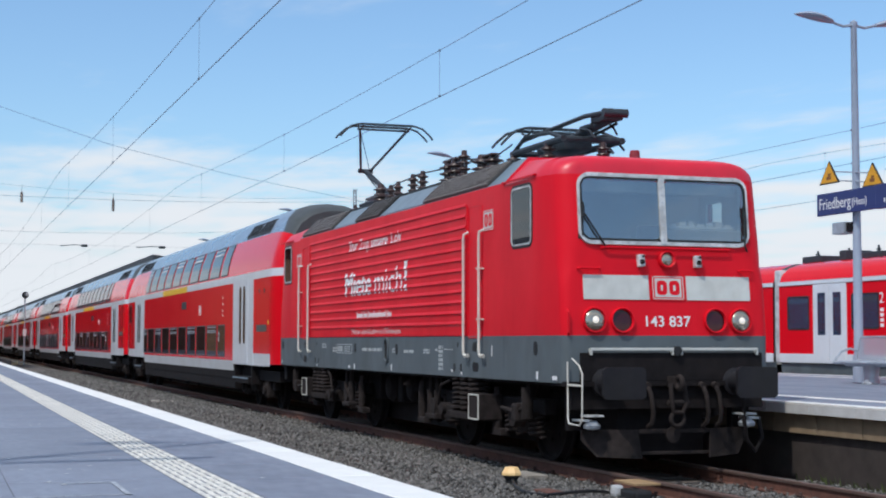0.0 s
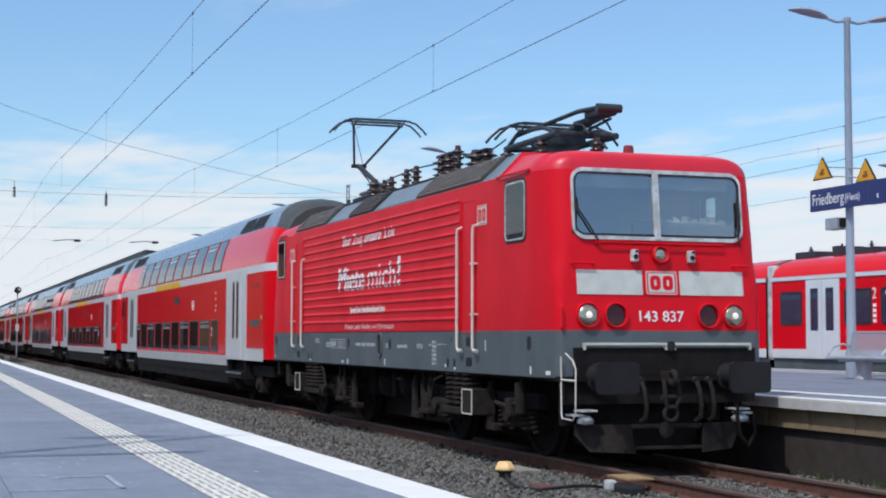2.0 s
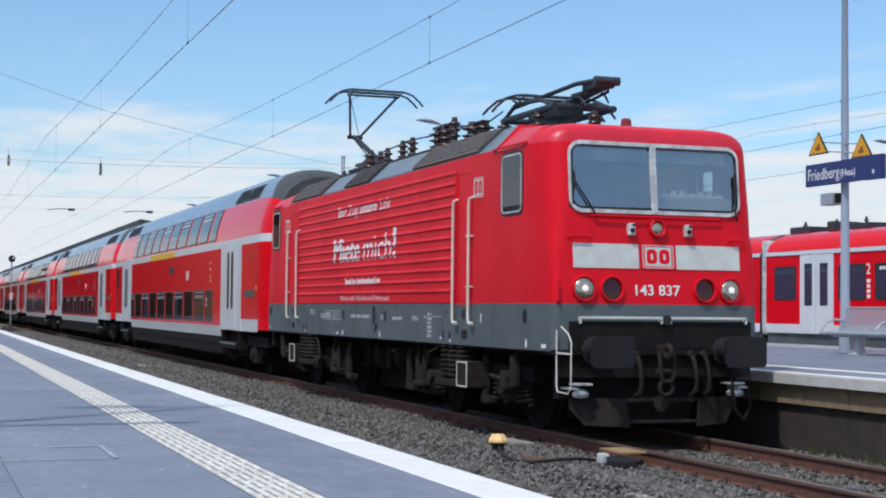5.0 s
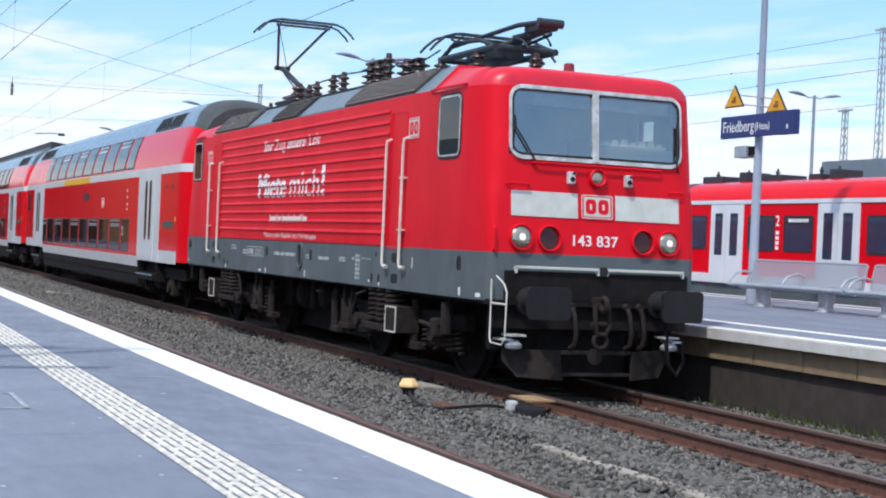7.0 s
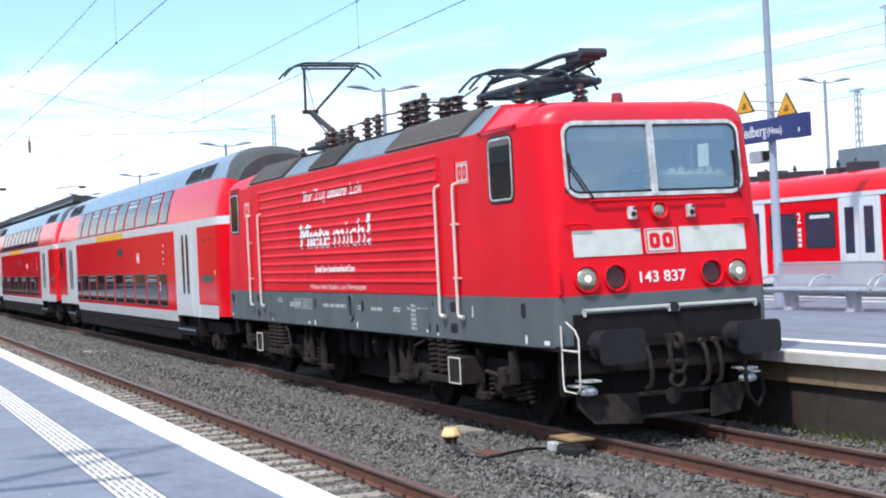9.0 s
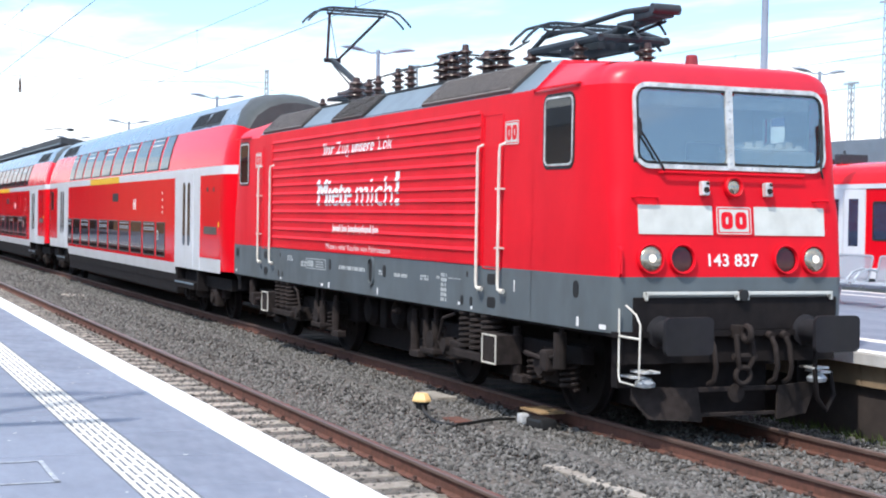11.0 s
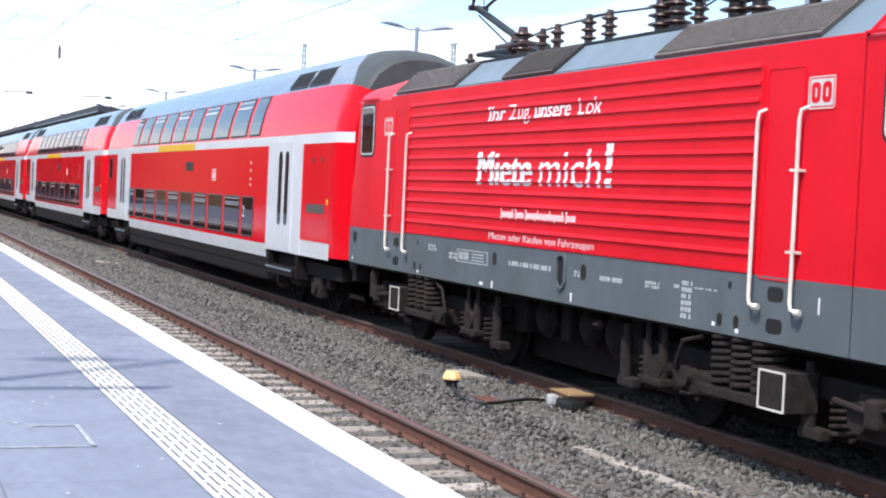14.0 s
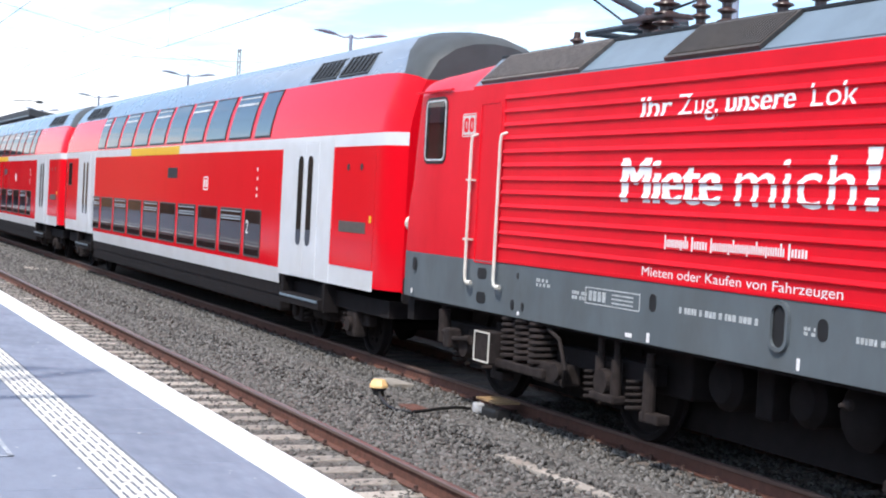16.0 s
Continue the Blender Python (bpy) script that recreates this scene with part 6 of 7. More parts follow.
    for s in (-1, 1):
        for x, e in ((0, 1), (-CL, -1)):
            bm = bmesh.new()
            lathe(bm, [(0.11, -0.02), (0.11, 0.05), (0.10, 0.06), (0.082, 0.06), (0.078, 0.03)], (x, s * 1.09, 1.97), (e, 0, 0), 18)
            part("tail_light", bm, HANDRAIL, C, "pale ring of an end lamp", smooth=True)
            bm = bmesh.new()
            cyl(bm, (x, s * 0.875, 1.05), (x + e * 0.24, s * 0.875, 1.05), 0.10, seg=14)
            plate(bm, nose(x + e * 0.24 if e > 0 else x - 0.28, s * 0.875, 1.05), 0.46, 0.34, 0.06, 0.04)
            part("buffer", bm, BUFFER, C)
    return C


def coach_wheels(C):
    for c in (-3.2, -(CL - 3.2)):
        for d in (-1.25, 1.25):
            wheelset(C, c + d, 0.46)


# ---------- commuter train at the island platform ----------
def build_commuter(x0, x1, doors, wins):
    T = thing("commuter_train_car", (0, 0, 0), "red commuter train car with white doors and skirt", "train car", "commuter train")
    YS = 12.2
    prof = [(0.0, 1.02), (0.0, 2.98), (0.02, 3.10), (0.10, 3.28), (0.30, 3.46), (0.70, 3.60), (1.42, 3.66), (2.14, 3.60), (2.54, 3.46), (2.74, 3.28), (2.84, 2.98), (2.84, 1.02)]
    for name, a, b, m in (("car_roof", 2, 9, RED2), ("far_wall", 10, 11, RED2)):
        bm = bmesh.new()
        loft(bm, [[(x, YS + y, z) for y, z in prof[a:b + 1]] for x in np.linspace(x0, x1, 6)])
        bmesh.ops.recalc_face_normals(bm, faces=bm.faces)
        part(name, bm, m, T, smooth=True)
    # near wall with real openings for windows and doors
    cuts = sorted([(w0 + 0.02, w1 - 0.02, 1.87, 2.69) for w0, w1 in wins] + [(d0 + 0.1, d1 - 0.1, 1.72, 2.76) for d0, d1 in doors])
    edge = x0
    for k0, k1, z0, z1 in cuts + [(x1, x1, 1.02, 1.02)]:
        bm = bmesh.new()
        box(bm, edge, k0, YS, YS + 0.04, 1.02, 2.98)
        if k1 > k0:
            box(bm, k0, k1, YS, YS + 0.04, 1.02, z0)
            box(bm, k0, k1, YS, YS + 0.04, z1, 2.98)
        part("wall_panel", bm, RED2, T)
        edge = k1
    for name, z0, z1, m, o in (("roof_stripe", 2.99, 3.09, COACHWHITE, 0.03), ("skirt_stripe", 1.02, 1.25, COACHWHITE, 0.012), ("underskirt", 0.62, 1.02, GREY, -0.05)):
        bm = bmesh.new()
        box(bm, x0, x1, YS - o, YS + 0.1, z0, z1, 0.008)
        part(name, bm, m, T)
    bm = bmesh.new()
    for x in (x0, x1):
        pts = [(x, YS + y, z) for y, z in prof]
        bm.faces.new([bm.verts.new(p) for p in pts])
    part("end_wall", bm, GREY, T)
    bm = bmesh.new()
    box(bm, x0 + 0.3, x1 - 0.3, YS + 0.3, YS + 2.5, 0.1, 0.9)
    part("underframe", bm, DARK, T)
    x = x0 + 0.8
    while x < x1 - 0.8:
        bm = bmesh.new()
        box(bm, x, x + 0.14, YS + 0.12, YS + 1.0, 1.2, 2.25, 0.04)
        part("seat_back", bm, BLUESEAT, T, "blue upholstered seat back")
        x += 0.95
    bm = bmesh.new()
    box(bm, x0 + 0.05, x1 - 0.05, YS + 1.5, YS + 1.55, 1.0, 3.3)
    part("cabin_wall", bm, SEATGREEN, T, "pale cabin lining")
    for d0, d1 in doors:
        bm = bmesh.new()
        c = (d0 + d1) / 2
        frame_ring(bm, side(c, YS - 0.0, 2.0), d1 - d0 + 0.12, 1.965, 0.03, 0.08, 0.02, 2)
        d = part("sliding_door", bm, COACHWHITE, T, "light grey double sliding door")
        for e in (-1, 1):
            bm = bmesh.new()
            a, b = sorted((c + e * 0.012, c + e * (d1 - d0) / 2))
            box(bm, a, b, YS - 0.03, YS - 0.005, 1.03, 1.715)
            box(bm, a, b, YS - 0.03, YS - 0.005, 2.765, 2.97)
            for q0, q1 in ((a, (a + b) / 2 - 0.17), ((a + b) / 2 + 0.17, b)):
                box(bm, q0, q1, YS - 0.03, YS - 0.005, 1.715, 2.765)
            lf = part("door_leaf", bm, COACHWHITE, d)
            bm = bmesh.new()
            plate(bm, side((a + b) / 2, YS - 0.022, 2.24), 0.345, 1.06, 0.02, 0.006)
            part("door_pane", bm, COMMUTERGLASS, lf, "dark rounded door window")
    for w0, w1 in wins:
        bm = bmesh.new()
        M = side((w0 + w1) / 2, YS, 2.28)
        frame_ring(bm, M, w1 - w0, 0.86, 0.07, 0.04, 0.012)
        fr = part("car_window", bm, RUBBER, T, "dark window with blue seats behind")
        bm = bmesh.new()
        plate(bm, M, w1 - w0 - 0.05, 0.82, 0.05, 0.008)
        part("pane", bm, COMMUTERGLASS, fr)
    return T


def build_island_things():
    t1 = build_commuter(-17.15, 4.0, [(-15.5, -14.2), (-11.15, -9.80), (-6.75, -5.4), (-2.35, -1.0)],
                        [(-16.75, -15.75), (-13.95, -12.85), (-12.5, -11.38), (-9.5, -8.2), (-8.1, -6.9), (-5.1, -3.9)])
    words("class_number", "2", side(-12.83, 12.2 - 0.012, 2.46), 0.36, LETTER, t1)
    bm = bmesh.new()
    for k in range(4):
        box(bm, -12.80, -12.68, 12.188, 12.2, 1.90 + 0.12 * k, 1.98 + 0.12 * k)
    part("marking_bars", bm, LETTER, t1)
    bm = bmesh.new()
    box(bm, -12.35, -11.5, 12.185, 12.195, 2.52, 2.66)
    dsp = part("route_display", bm, RUBBER, t1)
    bm = bmesh.new()
    for k in range(7):
        box(bm, -12.30 + 0.11 * k, -12.22 + 0.11 * k, 12.178, 12.186, 2.55, 2.63)
    part("display_bars", bm, LETTER, dsp)
    build_commuter(-40.0, -17.45, [(-22.0, -20.7), (-27.0, -25.7), (-32, -30.7)], [(-19.4, -18.0), (-24.5, -23.0), (-29.5, -28.0)])
    bm = bmesh.new()
    box(bm, -17.46, -17.14, 12.25, 14.9, 1.0, 3.42, 0.05)
    tagged(link("car_gangway", bm, ALU), "pale grey gangway between two train cars", "gangway")
    # roof gear of the commuter train
    for x, w, h in ((-17.6, 0.9, 0.14), (-15.9, 0.3, 0.22), (-14.9, 0.8, 0.12), (-13.0, 0.5, 0.1), (-12.2, 0.25, 0.2)):
        bm = bmesh.new()
        box(bm, x, x + w, 13.2, 14.0, 3.62, 3.66 + h, 0.03)
        insulator(bm, x + w / 2, 13.4, 3.64, 0.26, 0.07, 3)
        o = part("roof_gear", bm, PANTO, t1, "dark roof insulators and cable")
    bm = bmesh.new()
    box(bm, -21.3, -8.0, 20.0, 26.0, -0.5, 4.72, 0.05)
    b = tagged(link("yard_building", bm, GREY), "flat grey building behind the commuter train", "building")
    bm = bmesh.new()
    box(bm, -21.35, -7.95, 19.93, 20.0, 3.6, 4.76)
    part("fascia", bm, SLATE, b, "blue grey roof fascia")
    # sign post with lamp
    for k in range(8):
        lamp_post(-8.5 - 22.8 * k, 8.6)
    lamp_post(-35.3, 30.0, -0.5, 2.0)
    lamp_post(-64.0, 34.0, -0.5)
    post = lamp_post(7.76, -10.35)
    bm = bmesh.new()
    box(bm, 0.10, 1.65, -0.04, 0.04, 3.12, 3.38, 0.01)
    part("sign_board", bm, SIGNBLUE, post, "narrow dark blue sign on the post")
    sign_post(-8.5, 8.6)
    bench(-8.0, 8.15)
    bench(-4.4, 8.15)


def lamp_post(x, y, foot=P_TOP, taller=0.0):
    T = thing("lamp_post", pose(x, y, foot + taller, 0, 0, 90), "tall blue grey lamp post with two leaf-shaped heads", "lamp post", "platform lamps")
    bm = bmesh.new()
    lathe(bm, [(0.12, -taller), (0.12, 0.5 - taller), (0.095, 0.55 - taller), (0.062, 7.05), (0.075, 7.08), (0.075, 7.16), (0.02, 7.2)], (0, 0, 0), (0, 0, 1), 14)
    part("post", bm, POLE, T, smooth=True)
    for s in (-1, 1):
        bm = bmesh.new()
        tube(bm, [(0, 0, 7.10), (s * 0.25, 0, 7.06), (s * 0.42, 0, 7.10), (s * 0.55, 0, 7.14)], 0.03, 8)
        part("arm", bm, POLE, T, smooth=True)
        bm = bmesh.new()
        secs = []
        for k in range(9):
            u = k / 8
            wd = 0.17 * math.sin(math.pi * (0.10 + 0.88 * u)) ** 0.7 + 0.01
            th = 0.065 * math.sin(math.pi * (0.12 + 0.84 * u)) + 0.008
            xx, zz = s * (0.5 + 0.85 * u), 7.13 + 0.12 * math.sin(u * 1.9) - 0.02 * u
            secs.append([(xx, wd * math.cos(a), zz + th * math.sin(a)) for a in (2 * math.pi * j / 12 for j in range(12))])
        lp = loft(bm, secs, close=True)
        bm.faces.new(lp[0][::-1]); bm.faces.new(lp[-1])
        bmesh.ops.recalc_face_normals(bm, faces=bm.faces)
        part("lamp_head", bm, POLE, T, "leaf-shaped grey lamp head", smooth=True)
    return T


def sign_post(x, y):
    S = thing("station_sign", (x + 0.12, y, 4.1), "dark blue station name sign with white lettering on a post", "sign")
    bm = bmesh.new()
    box(bm, -1.20, 1.35, -0.20, -0.12, 0.0, 0.45, 0.01)
    bd = part("board", bm, SIGNBLUE, S)
    bm = bmesh.new()
    box(bm, 0.80, 1.34, -0.215, -0.10, -0.01, 0.46, 0.01)
    part("side_board", bm, SIGNBLUE, S)
    M = side(-1.10, -0.202, 0.12)
    single_letters([words("name_lettering", "Friedberg", M, 0.33, LETTER, S, width=1.08, depth=0.002)], "letter", S)
    single_letters([words("name_lettering", "(Hess)", side(0.02, -0.202, 0.13), 0.21, LETTER, S, width=0.48, depth=0.002)], "letter", S)
    bm = bmesh.new()
    box(bm, 1.08, 1.12, -0.222, -0.214, 0.10, 0.18)
    part("number_bar", bm, LETTER, S)
    bm = bmesh.new()
    box(bm, -0.1, 0.1, -0.14, 0.02, 0.05, 0.40)
    part("bracket", bm, POLE, S)
    W2 = thing("warning_sign", (x, y, 4.75), "pair of yellow triangular warning signs on a bracket", "sign")
    bm = bmesh.new()
    for z in (0.08, 0.26):
        tube(bm, [(-0.80, -0.05, z), (0.66, -0.05, z - 0.19)], 0.014, 6)
    part("bracket", bm, GALV, W2)
    for cx, cz in ((-0.80, 0.19), (0.66, 0.0)):
        for name, sc, m, d in (("rim", 0.86, TRIMBLACK, 0), ("face", 0.74, WARNYELLOW, 0.006)):
            bm = bmesh.new()
            tri = [(-0.40 * sc, -0.22 * sc), (0.40 * sc, -0.22 * sc), (0.0, 0.32 * sc)]
            f = [bm.verts.new((cx + a, -0.09 - d, cz + b)) for a, b in tri]
            g = [bm.verts.new((cx + a, -0.06, cz + b)) for a, b in tri]
            bm.faces.new(f); bm.faces.new(g[::-1])
            for k in range(3):
                bm.faces.new((f[k], g[k], g[(k + 1) % 3], f[(k + 1) % 3]))
            bmesh.ops.recalc_face_normals(bm, faces=bm.faces)
            part(name, bm, m, W2)
        bm = bmesh.new()
        plate(bm, side(cx, -0.095, cz - 0.07), 0.16, 0.07, 0.02, 0.004)
        box(bm, cx - 0.02, cx + 0.07, -0.102, -0.095, cz - 0.03, cz + 0.02)
        part("pictogram", bm, mat("brown print", (0.22, 0.08, 0.02), 0.6), W2)
    K = thing("loudspeaker", (x, y, 3.72), "grey box loudspeaker on the sign post", "loudspeaker")
    bm = bmesh.new()
    box(bm, -0.62, -0.22, -0.16, 0.10, -0.02, 0.22, 0.02)
    part("horn_box", bm, GALV, K)
    bm = bmesh.new()
    box(bm, -0.22, 0.0, -0.10, 0.06, 0.02, 0.20, 0.02)
    part("driver_box", bm, DARK, K)


def bench(x, y):
    B = thing("bench", (x, y, P_TOP), "perforated light grey metal bench with curved armrests", "bench", "platform benches")
    w = 3.4
    bm = bmesh.new()
    M = Matrix.Translation((w / 2, 0.10, 0.66)) @ Matrix.Rotation(radians(78), 4, "X")
    plate(bm, M, w, 0.46, 0.06, 0.012)
    part("backrest", bm, MESHGLASS, B, "perforated sheet metal backrest")
    bm = bmesh.new()
    frame_ring(bm, M, w + 0.03, 0.49, 0.07, 0.03, 0.022)
    part("backrest_frame", bm, GALV, B)
    bm = bmesh.new()
    box(bm, 0, w, -0.40, 0.05, 0.40, 0.43, 0.012)
    tube(bm, [(-0.05, -0.42, 0.40), (w + 0.05, -0.42, 0.40)], 0.035, 8)
    tube(bm, [(-0.05, -0.15, 0.36), (w + 0.05, -0.15, 0.36)], 0.04, 8)
    part("seat", bm, GALV, B)
    for a in (0.0, w / 2, w):
        bm = bmesh.new()
        tube(bm, [(a, 0.06, 0.62), (a, -0.10, 0.66), (a, -0.30, 0.60), (a, -0.42, 0.48), (a, -0.42, 0.40)], 0.022, 8)
        part("armrest", bm, GALV, B, smooth=True)
    for a in (0.75, w - 0.75):
        bm = bmesh.new()
        lathe(bm, [(0.20, 0), (0.16, 0.02), (0.13, 0.1), (0.16, 0.36), (0.2, 0.37)], (a, -0.15, 0), (0, 0, 1), 14)
        part("leg", bm, GALV, B, smooth=True)


# ---------- trackside things ----------
def build_trackside():
    T = thing("track_marker_lamp", (0.24, -2.25, BED_Z), "small orange yellow marker lamp standing in the ballast", "marker lamp")
    bm = bmesh.new()
    lathe(bm, [(0.07, -0.05), (0.07, 0.18), (0.095, 0.20), (0.095, 0.215), (0.02, 0.22)], (0, 0, 0), (0, 0, 1), 12)
    part("stem", bm, RUBBER, T, smooth=True)
    bm = bmesh.new()
    lathe(bm, [(0.10, 0.22), (0.120, 0.230), (0.118, 0.255), (0.080, 0.320), (0.01, 0.325)], (0, 0, 0), (0, 0, 1), 8)
    part("cap", bm, ORANGE, T, "orange yellow faceted cap")
    C = thing("ballast_cable", (0.5, -2.2, BED_Z + 0.085), "black cable curling over the ballast", "cable")
    bm = bmesh.new()
    tube(bm, [(-0.24, -0.05, 0.10), (0.0, -0.12, 0.065), (0.30, -0.20, 0.06), (0.75, -0.32, 0.06), (1.05, -0.33, 0.06), (1.20, -0.22, 0.06), (1.10, 0.0, 0.06), (0.85, 0.3, 0.045), (0.6, 0.6, 0.02), (0.35, 0.9, -0.03)], 0.019, 8)
    part("sheath", bm, RUBBER, C, smooth=True)
    bm = bmesh.new()
    box(bm, 0.55, 1.0, -0.12, 0.10, 0.02, 0.062, 0.02)
    part("rag", bm, RUST, C)
    X = thing("trackside_box", (1.08, -1.32, BED_Z), "grey track magnet box with plank beside the rail", "track magnet")
    bm = bmesh.new()
    box(bm, -0.02, 0.10, -0.06, 0.06, 0.04, 0.165, 0.03)
    part("cover", bm, ALU, X, "pale dented metal cover")
    bm = bmesh.new()
    box(bm, 0.10, 0.50, 0.0, 0.22, 0.0, 0.14, 0.04)
    part("magnet_body", bm, RUBBER, X)
    bm = bmesh.new()
    box(bm, -0.30, 0.26, 0.12, 0.44, 0.165, 0.19, 0.005)
    part("plank", bm, WOOD, X, "ochre weathered plank")
    for x, y, l, w, rz in ((5.9, -2.53, 3.3, 0.16, 0.6), (-25.4, -2.5, 0.9, 0.5, 5), (-1.5, -1.35, 0.7, 0.3, 3)):
        bm = bmesh.new()
        box(bm, -l / 2, l / 2, -w / 2, w / 2, 0, 0.10, 0.015)
        o = tagged(link("cable_trough_lid", bm, SLEEPER), "pale concrete lid lying in the ballast", "concrete lid", "ballast lids")
        o.matrix_world = pose(x, y, BED_Z + (0.026 if y < -2 else -0.02), 0, 0, rz)
    # small weeds at the foot of the island wall
    bm = bmesh.new()
    rnd = random.Random(8)
    for _ in range(260):
        x, y = rnd.gauss(2.4, 1.1), FAR_Y + rnd.uniform(-0.12, 0.12)
        h, a = rnd.uniform(0.03, 0.15), rnd.uniform(0, 6.28)
        p = Vector((x, y, BED_Z))
        d = Vector((math.cos(a), math.sin(a), 0)) * 0.012
        q = p + Vector((rnd.uniform(-0.07, 0.07), rnd.uniform(-0.07, 0.0), h))
        bm.faces.new([bm.verts.new(v) for v in (p - d, p + d, q)])
    tagged(link("weeds", bm, MOSS), "thin green weeds along the retaining wall", "weeds", kind="stuff")


def signal(x, y, top, red):
    S = thing("railway_signal", (x, y, BED_Z), "slim railway signal with dark round head" if not red else "railway signal showing a red light", "signal")
    bm = bmesh.new()
    lathe(bm, [(0.09, 0), (0.06, 0.4), (0.05, top - 0.3), (0.045, top)], (0, 0, 0), (0, 0, 1), 10)
    part("mast", bm, GALV, S, smooth=True)
    bm = bmesh.new()
    if red:
        box(bm, 0.0, 0.25, -0.28, 0.28, top - 0.9, top + 0.5, 0.08)
    else:
        cyl(bm, (0.05, 0, top), (0.3, 0, top), 0.25, seg=18)
    hd = part("signal_head", bm, RUBBER, S, "black signal head")
    bm = bmesh.new()
    if red:
        cyl(bm, (0.25, 0, top + 0.1), (0.27, 0, top + 0.1), 0.20, seg=12)
        part("red_lens", bm, LAMPRED, hd)
    else:
        cyl(bm, (0.3, 0.1, top + 0.05), (0.31, 0.1, top + 0.05), 0.09, seg=10)
        part("lens", bm, ALU, hd)
    bm = bmesh.new()
    box(bm, 0.06, 0.10, -0.12, 0.12, top * 0.42, top * 0.42 + 0.5)
    part("mast_plate", bm, WHITE, S)
    bm = bmesh.new()
    box(bm, -0.2, 0.3, -0.85 if not red else -0.2, -0.45 if not red else 0.2, -0.1, 0.35, 0.05)
    if not red:
        box(bm, -0.05, 0.05, -0.5, 0.05, 0.0, 0.12)
    part("base_box", bm, CREAM, S)


# ---------- overhead line ----------
def wire(name, pts, r, label):
    bm = bmesh.new()
    tube(bm, pts, r, 5)
    return tagged(link(name, bm, WIRE), label, "overhead wire", "overhead line", "structure")


def overhead(y, zc, zs, span, first, phase=0.0):
    """A contact wire with its carrying wire and droppers."""
    x0, x1 = -260.0, 50.0
    def carry(x):
        u = ((x - phase) / span) % 1.0
        return zs + 0.55 * (2 * u - 1) ** 2
    wire("contact_wire", [(x, y, zc) for x in np.linspace(x0, x1, 40)], 0.0075, "thin dark contact wire above the track")
    w = wire("carrying_wire", [(x, y, carry(x)) for x in np.arange(x0, x1, 4.0)], 0.006, "thin carrying wire of the overhead line")
    x = first
    while x > -150:
        bm = bmesh.new()
        tube(bm, [(x, y, zc), (x, y, carry(x))], 0.0035, 4)
        box(bm, x - 0.03, x + 0.03, y - 0.012, y + 0.012, zc - 0.01, zc + 0.03)
        box(bm, x - 0.03, x + 0.03, y - 0.012, y + 0.012, carry(x) - 0.02, carry(x) + 0.02)
        part("dropper", bm, WIRE, w)
        x -= 12.55


def lattice_mast(x, y, top, label="grey lattice mast of the overhead line"):
    M = thing("lattice_mast", (x, y, -0.5), label, "mast", "overhead line masts")
    top = top + 0.5
    for sx in (-1, 1):
        for sy in (-1, 1):
            bm = bmesh.new()
            tube(bm, [(sx * 0.20, sy * 0.20, 0), (sx * 0.10, sy * 0.10, top)], 0.03, 5)
            part("corner_leg", bm, GALV, M)
    bm = bmesh.new()
    n = int(top / 0.42)
    for k in range(n):
        z0, z1 = top * k / n, top * (k + 1) / n
        a0, a1 = 0.20 - 0.10 * k / n, 0.20 - 0.10 * (k + 1) / n
        for s in (-1, 1):
            f = 1 if k % 2 else -1
            tube(bm, [(-f * a0, s * a0, z0), (f * a1, s * a1, z1)], 0.018, 4)
            tube(bm, [(s * a0, -f * a0, z0), (s * a1, f * a1, z1)], 0.018, 4)
    part("lattice", bm, GALV, M)
    bm = bmesh.new()
    box(bm, -0.55, 0.55, -0.06, 0.06, top - 0.15, top - 0.05)
    part("top_arm", bm, GALV, M)


